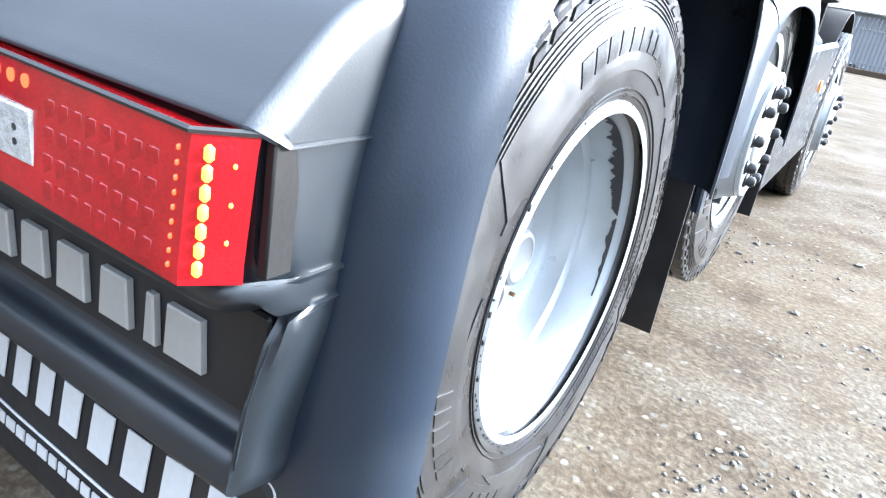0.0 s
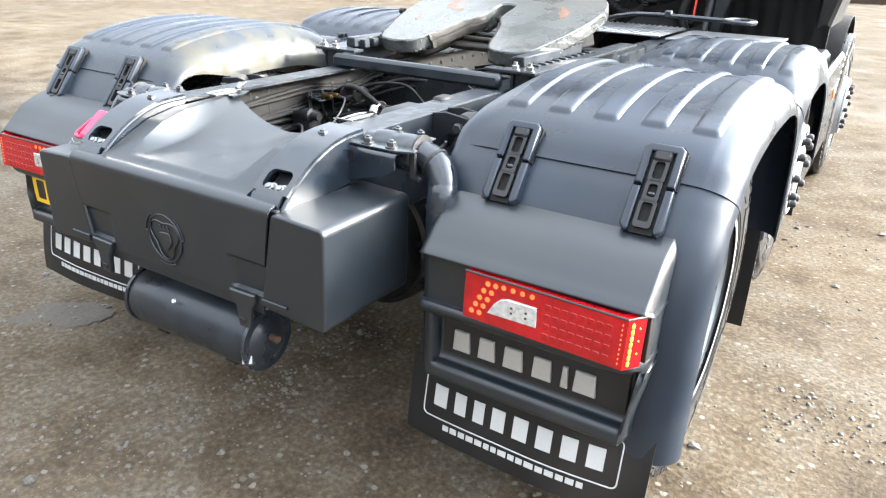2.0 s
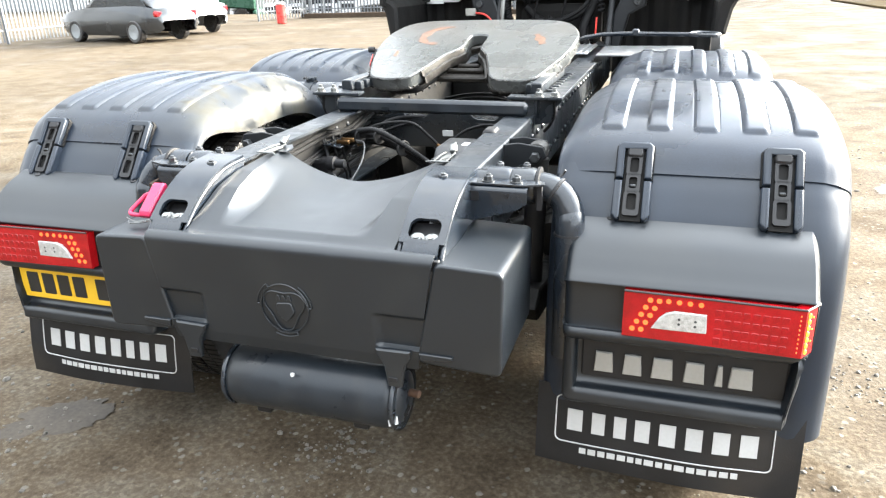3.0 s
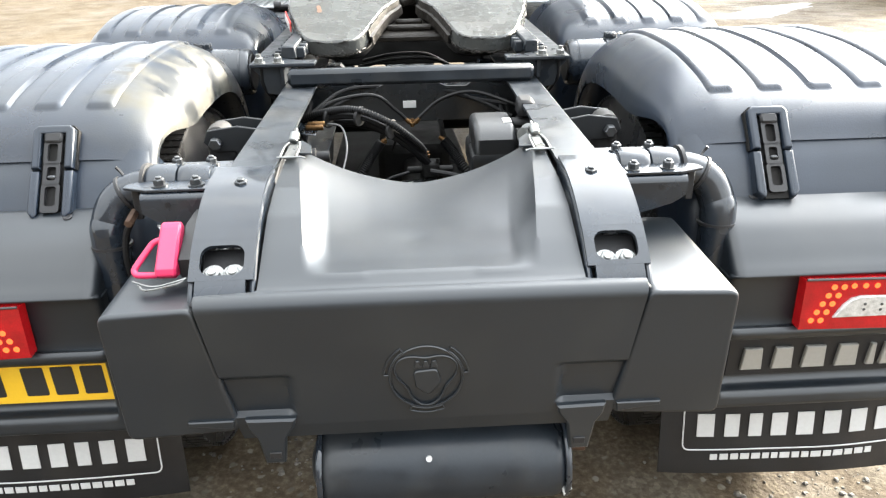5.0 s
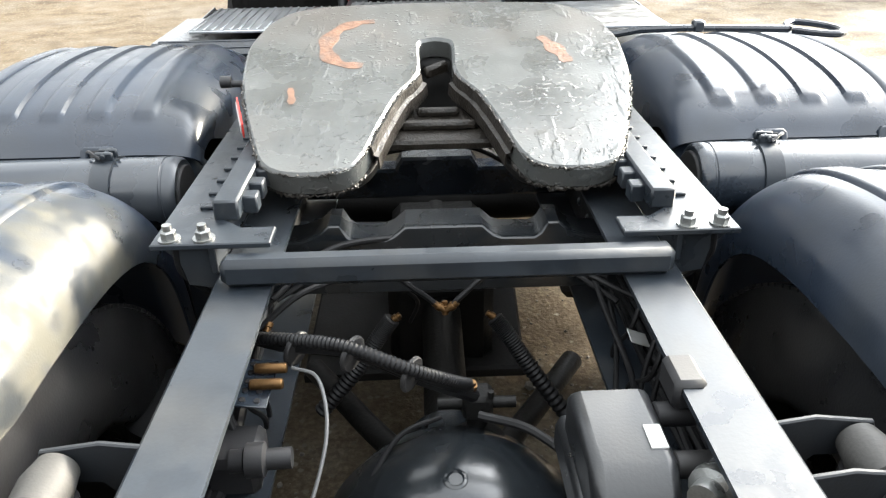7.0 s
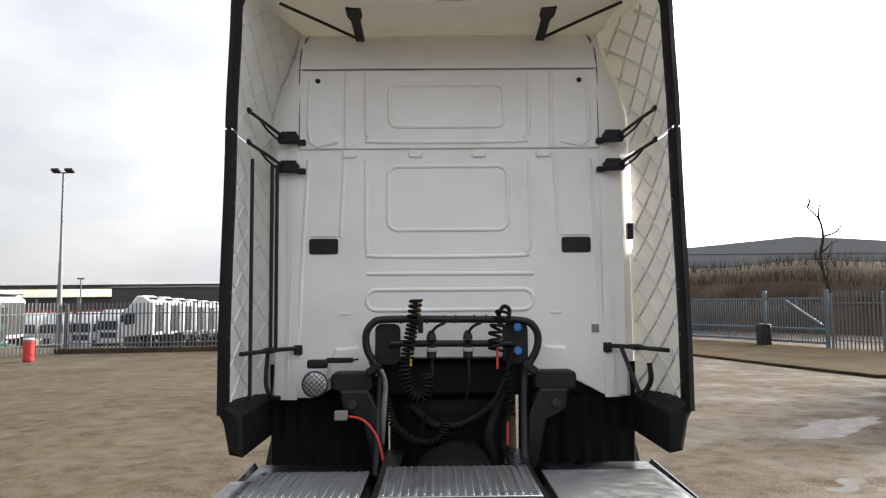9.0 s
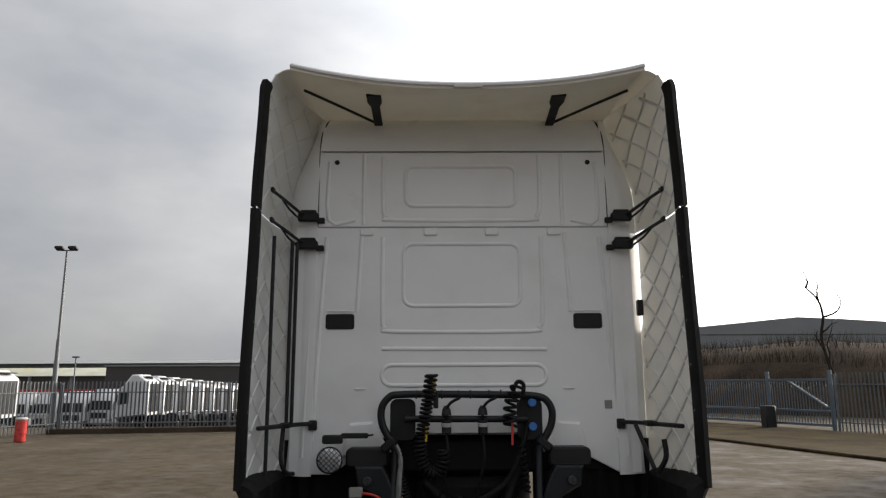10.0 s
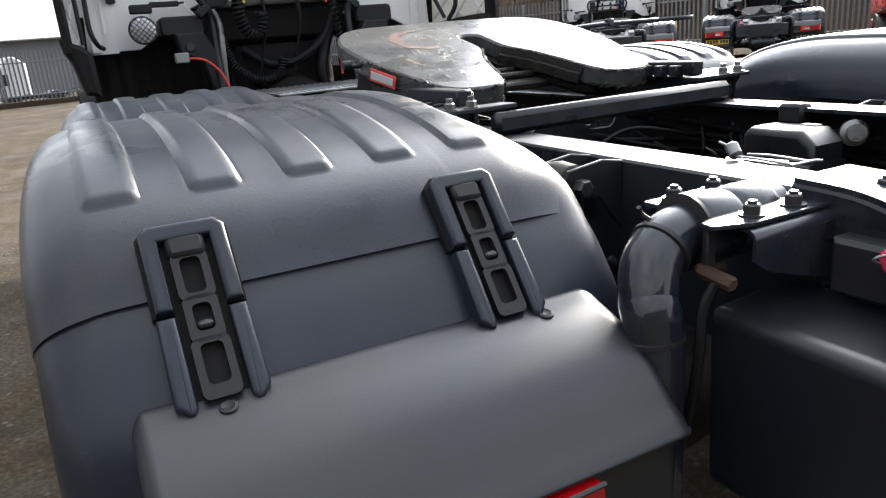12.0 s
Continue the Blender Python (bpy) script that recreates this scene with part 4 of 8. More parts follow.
        for k in range(8):
            a = 2 * math.pi * (k + 0.35) / 8
            p = (xo - 0.192, y + 0.155 * math.sin(a), zc + 0.155 * math.cos(a))
            part("vent_hole", B(s).cyl(p, (p[0] + 0.014, p[1], p[2]), 0.034, 20), BLACK, rp, "dark round vent hole")
        for k in range(3):
            a = 2 * math.pi * (k * 0.21 + 0.16)
            p = (xo - 0.186, y + 0.215 * math.sin(a), zc + 0.215 * math.cos(a))
            part("valve_cap", B(s).cyl(p, (p[0] + 0.012, p[1], p[2]), 0.005, 8), BRASS, rp, "small brass cap")
        chip, rr = B(s), random.Random(9)
        av = np.radians(np.arange(6, 128, 0.5))
        for k in range(len(av) - 1):  # paint flaked off inside the lip
            m = (av[k] - av[0]) / (av[-1] - av[0])
            ragged = 0.5 + 0.5 * noise.noise(Vector((m * 9, 3.1, 0))) + 0.35 * noise.noise(Vector((m * 34, 8.2, 0)))
            wd = 0.055 * math.sin(math.pi * min(1, m * 1.02)) ** 0.6 * (0.52 + 0.48 * math.cos(2.5 * m)) * ragged
            if wd < 0.003:
                continue
            q4 = []
            for a, d in ((av[k], 0.0), (av[k + 1], 0.0), (av[k + 1], wd), (av[k], wd * rr.uniform(0.8, 1.0))):
                q4.append((xo - 0.040 - d, y + (0.2878 - 0.171 * d) * math.sin(a), zc + (0.2878 - 0.171 * d) * math.cos(a)))
            chip.add(q4, [(0, 1, 2, 3)])
        for k in range(150):
            a, wd = rr.uniform(0, 6.28), rr.uniform(0.002, 0.006)
            p = (xo - 0.007 - rr.uniform(0, 0.004), y + 0.316 * math.sin(a), zc + 0.316 * math.cos(a))
            chip.box(p, (wd, wd * rr.uniform(0.6, 2.5), wd), 0.001, (-math.degrees(a), 0, 0))
        tagged(part("chipped_paint", chip, BLACK, rp, "dark chipped paint round the rim"), kind="stuff")
    else:
        pr = [(-0.004, 0.292), (0.004, 0.310), (0.0, 0.318), (-0.012, 0.312), (-0.018, 0.290), (-0.04, 0.272), (-0.05, 0.250), (0.005, 0.222), (0.030, 0.212), (0.032, 0.202)]
        rim.lathe([(a - 0.012, r) for a, r in pr], (xo, y, zc), (1, 0, 0), 64, cap=False)
        rp = part("rim", rim, RIM, ty, "silver flat-faced steel rim")
        disc = B(s)
        disc.lathe([(-0.02, 0.20), (0.014, 0.203), (0.020, 0.206), (0.034, 0.206), (0.038, 0.202), (0.038, 0.190), (0.034, 0.186), (0.034, 0.118), (0.042, 0.112), (0.046, 0.100), (0.046, 0.0001)], (xo, y, zc), (1, 0, 0), 64, cap=False)
        part("hub_disc", disc, RIM, rp, "flat silver hub disc with a raised edge")
        for k in range(10):
            a = 2 * math.pi * (k + 0.5) / 10
            p = (xo + 0.034, y + 0.152 * math.sin(a), zc + 0.152 * math.cos(a))
            part("wheel_nut", B(s).lathe([(0, 0.024), (0.006, 0.023), (0.009, 0.018), (0.026, 0.018), (0.034, 0.012), (0.036, 0.0001)], p, (1, 0, 0), 14), BLACK, rp, "black capped wheel nut")
            a = 2 * math.pi * k / 10
            p = (xo - 0.045, y + 0.240 * math.sin(a), zc + 0.240 * math.cos(a))
            part("vent_hole", B(s).cyl(p, (p[0] + 0.022, p[1], p[2]), 0.018, 14), BLACK, rp, "dark round vent hole")


def lamp_housing(s):
    """The moulded hood, shelf and panel that carry the tail lamp on a rear mudguard."""
    prof = [(0.440, 0.962), (0.432, 0.990), (0.420, 0.995), (0.395, 0.987), (0.355, 0.973), (0.316, 0.953), (0.282, 0.924), (0.254, 0.896), (0.236, 0.879), (0.229, 0.868), (0.248, 0.862), (0.252, 0.745), (0.232, 0.741), (0.225, 0.724), (0.246, 0.702), (0.300, 0.692), (0.304, 0.562), (0.272, 0.541), (0.262, 0.522), (0.268, 0.498), (0.335, 0.482)]
    q = np.array(curve([(0, *p) for p in prof], 5))[:, 1:]
    r_in, r_out = 0.024, 0.034
    fil = lambda r: [r * (1 - math.sin(radians(v))) for v in (0, 18, 36, 54, 72, 90)]
    xs = [0.664] + [0.664 + v for v in fil(r_in)[::-1]] + [0.694, 0.700, 0.72, 0.80, 0.90, 1.0, 1.10, 1.16, 1.19, 1.21, 1.222, 1.229, 1.236] + [1.276 - v for v in fil(r_out)] + [1.276]
    g = np.zeros((len(q), len(xs), 3))
    last = len(xs) - 1
    for i, (y, z) in enumerate(q):
        for j, x in enumerate(xs):
            yy, zz, xx = y, z, x
            frame_side = max(1 - float(smoothstep(0.692, 0.702, x)), float(smoothstep(1.220, 1.238, x)))
            if 0.505 < z < 0.70:  # the sides of the lower recess stand flush
                yy = y + (min(y, 0.262) - y) * frame_side
            ends = float(smoothstep(1.238, 1.243, x)) * (1 - float(smoothstep(1.255, 1.266, x)))
            pocket = float(smoothstep(0.742, 0.766, z)) * (1 - float(smoothstep(0.842, 0.866, z)))
            yy += (max(yy, 0.290) - yy) * ends * pocket  # the side arm stands back beside the lamp
            shelf = float(smoothstep(0.60, 0.68, z)) * (1 - float(smoothstep(0.742, 0.752, z)))
            yy += 0.024 * shelf * float(smoothstep(1.212, 1.268, x))
            r = r_in if x < 0.9 else r_out
            out = x - 0.664 if x < 0.9 else 1.276 - x
            d = r - math.sqrt(max(0.0, r ** 2 - (r - out) ** 2)) if out < r else 0.0
            v = np.array((0.44 - yy, 0.74 - zz))
            v /= np.linalg.norm(v) + 1e-9
            yy, zz = yy + v[0] * d, zz + v[1] * d * 0.8
            if j in (0, last):
                yy, zz = 0.44, zz - 0.012 * float(smoothstep(0.84, 0.95, zz))
            if s > 0:  # the knocked lower corner
                dent = math.exp(-((x - 1.240) / 0.020) ** 2 - ((z - 0.700) / 0.018) ** 2)
                crease = math.exp(-((x - 1.262) / 0.009) ** 2 - ((z - 0.682) / 0.030) ** 2)
                yy += 0.024 * dent - 0.012 * crease
                zz += 0.008 * dent
                xx += 0.006 * crease
            xx -= 0.024 * float(smoothstep(0.70, 0.50, z)) * float(smoothstep(1.18, 1.26, x)) + 0.026 * float(smoothstep(1.224, 1.276, x))
            g[i, j] = (xx, yy, zz)
    b = B(s).sheet(g, 0.004)
    h = part("lamp_housing", b, GREY_COVER, truck, "grey plastic lamp housing with dented lower corner" if s > 0 else "grey plastic lamp housing over the number plate", sharp=44)
    part("lamp_gap", B(s).box((1.2440, 0.266, 0.805), (0.011, 0.030, 0.118), 0.002), DEEP, h, "dark gap beside the lamp")
    part("top_seam", B(s).tube([(0.680, 0.441, 0.9935), (0.95, 0.441, 0.9955), (1.25, 0.441, 0.989)], 0.0035, 6, 4), DEEP, h, "dark joint behind the hood")
    if s < 0:
        h.location = (-0.014, 0.020, 0.003)
    for x in (0.758, 1.155):
        part("screw", B(s).lathe([(0, 0.0105), (0.003, 0.010), (0.004, 0.007), (0.0025, 0.0050), (0.0025, 0.0001)], (x, 0.396, 0.9865), (0, -0.30, 0.95), 16), BLACK, h)
    tail_lamp(s, h)
    if s > 0:
        panel = B(s).prism(rounded(0.712, 1.216, 0.568, 0.684, 0.006), "y", 0.306, 0.296, 0.003)
        pn = part("name_panel", panel, BLACK, h, "black panel with pale raised bars")
        x0, lean = 0.745, 0.010
        for wd in (0.068, 0.066, 0.074, 0.070, 0.026, 0.078):  # a maker's name as plain slanted bars
            bar = B(s).prism([(x0, 0.590), (x0 + wd * 0.74, 0.590), (x0 + wd * 0.74 - lean * 0.4, 0.648), (x0 + lean * 0.4, 0.648)], "y", 0.297, 0.286, 0.002)
            part("name_bar", bar, BADGE, pn, "pale grey raised bar")
            x0 += wd + 0.0065
    else:
        plate = B(s).prism(rounded(0.70, 1.222, 0.572, 0.684, 0.008), "y", 0.306, 0.290, 0.001)
        pl = part("number_plate", plate, YELLOW, h, "yellow rear number plate with black bars")
        for k in range(7):
            x = 1.192 - k * 0.066 - (0.03 if k > 3 else 0)
            part("plate_bar", B(s).prism(rounded(x - 0.050, x, 0.592, 0.668, 0.004, 2), "y", 0.2905, 0.2885), PLATE_BLACK, pl)


def tail_lamp(s, parent):
    """A wide tail lamp: a flat face, a sharp corner and a short side face, with its diodes and clear lens."""
    x0, xc, x1, z0, z1 = 0.814, 1.216, 1.243, 0.746, 0.864
    face = lambda x, z: 0.210 - 0.016 * (x - x0) / (xc - x0) + 0.008 * (z - z0) / (z1 - z0)
    xs = list(np.linspace(x0, xc - 0.004, 22)) + [xc - 0.0015, xc, xc + 0.0015] + list(np.linspace(xc + 0.005, x1, 6))
    g = []
    for z in np.linspace(z0, z1, 9):
        row = []
        for x in xs:
            side = max(0.0, x - xc)
            row.append((x, face(min(x, xc), z) + 1.45 * side + 0.0012 * (abs(z - (z0 + z1) / 2) > 0.055), z))
        g.append(row)
    lens = B(s).sheet(np.array(g)[::-1], 0.03)
    lp = part("tail_lamp", lens, RED, parent, "lit red tail lamp with clear reversing lens", sharp=30)
    part("lens_trim", B(s).tube([(x0, 0.216, z1 + 0.001), (1.0, 0.210, z1 + 0.001), (xc, 0.2015, z1 + 0.001), (x1, 0.240, z1 + 0.001)], 0.003, 6, 1), PLATE_BLACK, lp, "thin black edge over the lens")
    clear = [(0.882, 0.776), (1.010, 0.776), (1.006, 0.826), (0.934, 0.826), (0.915, 0.820), (0.900, 0.806)]
    cl = part("reversing_lens", B(s).prism(clear, "y", 0.216, 0.2035, 0.002), CLEAR_LENS, lp, "clear reversing lens")
    for cx, cz in ((0.945, 0.795), (0.982, 0.793), (0.945, 0.808), (0.982, 0.806)):
        part("bulb", B(s).cyl((cx, 0.206, cz), (cx, 0.2028, cz), 0.0035, 8), BOLT, cl)
    leds = B(s)
    for r in range(5):  # lit dots round the clear lens
        for c in range(2):
            x, z = 0.838 + c * 0.021 + r * 0.0095, 0.768 + r * 0.0195
            leds.cyl((x, 0.220, z), (x, face(x, z) - 0.0010, z), 0.0066, 10)
    for c in range(4):
        x = 0.918 + c * 0.0245
        leds.cyl((x, 0.220, 0.848), (x, face(x, 0.848) - 0.0010, 0.848), 0.0062, 10)
    tagged(part("red_diode", leds, RED_LED, lp, "lit orange-red diodes"), kind="stuff")
    amb = B(s)
    for k in range(7):
        z = z0 + 0.014 + k * 0.0148
        x = xc + 0.0085
        amb.box((x, face(xc, z) + 0.0105, z), (0.0075, 0.006, 0.0135), 0.003, (0, 0, 55))
        if k % 2:
            amb.box((xc + 0.019, face(xc, z) + 0.0268, z + 0.006), (0.003, 0.003, 0.004), 0.001, (0, 0, 55))
    tagged(part("amber_diode", amb, AMBER_LED, lp, "lit amber indicator strip"), kind="stuff")
    dots = B(s)
    for k in range(9):
        z = z0 + 0.014 + k * 0.0112
        dots.box((xc - 0.011, face(xc - 0.011, z) - 0.0005, z), (0.0026, 0.004, 0.0045), 0.001)
    tagged(part("orange_diode", dots, RED_LED, lp, "faint orange diode row"), kind="stuff")
    dim = B(s)
    for r in range(4):
        for c in range(8):
            x, z = 1.032 + c * 0.0205, 0.762 + r * 0.0235
            dim.box((x, face(x, z) + 0.0011, z), (0.0155, 0.003, 0.0185), 0.001)
    tagged(part("reflector_grid", dim, RED_CELL, lp, "red reflector cells"), kind="stuff")


def mudflap(s):
    """A hanging rubber flap, bellied to the rear, with its printed panel."""
    belly = lambda x, z: 0.330 - 0.036 * math.sin(max(0.0, (0.50 - z) / 0.27) * 1.5) + 0.020 * ((x - 0.93) / 0.34) ** 2
    g = [[(x, belly(x, z) + 0.006 * noise.noise(Vector((x * 4, z * 4, s))), z - (0.012 * ((x - 0.62) / 0.67) if z < 0.3 else 0.0)) for x in np.linspace(0.590, 1.286, 22)] for z in np.linspace(0.268, 0.50, 14)]
    f = part("mudflap", B(s).sheet(np.array(g), 0.007), FLAP, truck, "black rubber mudflap with white bars")
    if s < 0:
        f.location = (-0.014, 0.018, 0.0)
    on = lambda x, z: (x, belly(x, z) + 0.006 * noise.noise(Vector((x * 4, z * 4, s))) - 0.0086, z)

    def patch(b, x0, x1, z0, z1, slant=0.0):
        """A thin printed shape that follows the rubber."""
        nx = max(2, int((x1 - x0) / 0.03) + 1)
        rows = []
        for k in range(3):
            z = z0 + (z1 - z0) * k / 2
            rows.append([on(x0 + (x1 - x0) * i / nx + slant * k / 2, z) for i in range(nx + 1)])
        return b.sheet(np.array(rows), 0.002)

    bx0, bx1, bz0, bz1 = 0.645, 1.216, 0.338, 0.474
    ring = rounded(bx0, bx1, bz0, bz1, 0.016, 4)
    brd = B(s)
    for (xa, za), (xb, zb) in zip(ring, ring[1:] + ring[:1]):
        m = max(1, int(math.hypot(xb - xa, zb - za) / 0.03))
        brd.tube([on(xa + (xb - xa) * i / m, za + (zb - za) * i / m) for i in range(m + 1)], 0.0021, 5, 1)
    part("border", brd, PRINT, f, "white printed border")
    x = 0.674
    for wd in (0.058, 0.050, 0.046, 0.054, 0.058, 0.058, 0.058, 0.060):  # a dealer's name as plain bars
        part("word_bar", patch(B(s), x + 0.004, x + wd * 0.80, 0.376, 0.438), PRINT, f)
        x += wd + 0.0105
    xs, rng, sm = 0.716, random.Random(3), B(s)
    while xs < 1.14:
        wd = rng.uniform(0.016, 0.026)
        patch(sm, xs, xs + wd, 0.310, 0.326)
        xs += wd + 0.006
    tagged(part("small_print", sm, PRINT, f, "small white printed bars"), kind="stuff")


for side in (1, -1):
    rear_mudguard(side)
    pusher_mudguard(side)
    wheel(side, 1.015, 0.530, True, "rear_wheel", "worn black tyre with deep silver rim on the drive axle")
    wheel(side, 2.40, 0.675, False, "lift_axle_wheel", "black tyre with flat silver hub on the raised lift axle")
    wheel(side, 5.15, 0.530, False, "steering_wheel_axle", "black tyre with silver rim on the front axle")
    lamp_housing(side)
    mudflap(side)

# ---- chassis ----
FOOT = [(0.030, 0.962), (0.042, 0.985), (0.075, 1.015), (0.12, 1.048), (0.17, 1.075), (0.22, 1.094), (0.27, 1.104), (0.345, 1.108)]


def rail(s):
    web = B(s)
    web.prism([(0.300, 1.1005), (0.396, 1.1005), (0.401, 1.096), (0.401, 0.836), (0.396, 0.831), (0.300, 0.831), (0.300, 0.840), (0.391, 0.840), (0.391, 1.0915), (0.300, 1.0915)], "y", 0.30, 4.30, 0.0015)
    r = part("chassis_rail", web, RAIL, truck, "grey steel chassis rail with rubbed paint")
    # a thin near-black sheet covers the web's inner face
    part("inner_web", B(s).box((0.389, 2.30, 0.966), (0.003, 3.9, 0.25), 0.001), DEEP, r, "black sheet over the inner face of the rail")
    b = B(s)
    for y in np.arange(0.62, 3.6, 0.105):
        for z in (0.90, 1.03):
            b.lathe([(0, 0.013), (0.006, 0.012), (0.010, 0.007)], (0.4005, y, z), (1, 0, 0), 10)
            b.lathe([(0, 0.013), (0.006, 0.012), (0.010, 0.007)], (0.3915, y, z), (-1, 0, 0), 10)
    tagged(part("riveting", b, RAIL, r, "round rivet heads"), kind="stuff")
    # curved rail end with its window and two bolts
    c = np.array(curve([(0, *p) for p in FOOT], 6))[:, 1:]
    end = B(s)

    def strip(x0, x1, i0, i1):
        g = [[(x, *c[i]) for x in np.linspace(x1, x0, 4)] for i in range(i0, i1 + 1)]
        end.sheet(np.array(g)[::-1], 0.009)

    n = len(c) - 1
    win = [i for i in range(n + 1) if 0.052 <= c[i][0] <= 0.128]
    a, z = win[0], win[-1]
    strip(0.310, 0.398, 0, a)  # narrow lip under the window
    strip(0.296, 0.410, z, n)
    run = np.concatenate([[0], np.cumsum(np.linalg.norm(np.diff(c, axis=0), axis=1))])
    hole = rounded(0.3145, 0.3925, run[a] + 0.010, run[z] - 0.012, 0.020, 6)
    hx, hu = 0.3535, (run[a] + run[z]) / 2
    outer = []
    for x, u in hole:
        k = min(0.057 / (abs(x - hx) + 1e-9), (run[z] - run[a]) / 2 / (abs(u - hu) + 1e-9))
        outer.append((hx + (x - hx) * k, hu + (u - hu) * k))
    for corner in ((0.2965, run[a]), (0.4105, run[a]), (0.2965, run[z]), (0.4105, run[z])):
        near = min(range(len(outer)), key=lambda i: math.dist(outer[i], corner))
        outer[near] = corner
    ring = []
    for p, q in zip(hole + hole[:1], outer + outer[:1]):
        row = [(p[0] + (q[0] - p[0]) * f, p[1] + (q[1] - p[1]) * f) for f in (1.0, 0.5, 0.0)]
        ring.append([(x, float(np.interp(u, run, c[:, 0])), float(np.interp(u, run, c[:, 1]))) for x, u in row])
    end.sheet(np.array(ring)[:, ::-1], 0.009)
    for x in (0.296, 0.4055):
        poly = [tuple(p) for p in c] + [(0.345, 0.99), (0.12, 0.965), (0.045, 0.955)]
        end.prism(poly, "x", x, x + 0.006, 0.001)
    for x in (0.299, 0.407):  # rolled edges
        end.tube([(x, p[0] + 0.001, p[1] - 0.003) for p in c], 0.0055, 8, 1)
    e = part("rail_end", end, GREY, r, "curved grey rail end with a bolt window")
    bed = B(s).box((0.353, 0.100, 0.990), (0.09, 0.10, 0.02), 0.002, (36, 0, 0))
    part("window_floor", bed, BLACK, e)
    nut = B(s)
    nut.bolt((0.335, 0.074, 1.004), (0, -0.55, 0.83), 0.014, 0.014)
    part("bolt", nut, STEEL, e, "bright hexagon bolt")
    part("bolt", B(s).bolt((0.371, 0.074, 1.004), (0, -0.55, 0.83), 0.014, 0.014), STEEL, e, "bright hexagon bolt")
    part("top_bolt", B(s).bolt((0.345, 0.26, 1.104), (0, -0.1, 1), 0.013, 0.013), BOLT, e)
    foot = B(s).box((0.353, 0.030, 0.962), (0.105, 0.02, 0.030), 0.003)
    part("foot_pad", foot, BLACK, e)


def cover_edge(y):
    return np.interp(y, [0.0, 0.02, 0.06, 0.12, 0.2, 0.3, 0.5, 0.6], [0.972, 0.988, 1.004, 1.033, 1.068, 1.088, 1.098, 1.10])


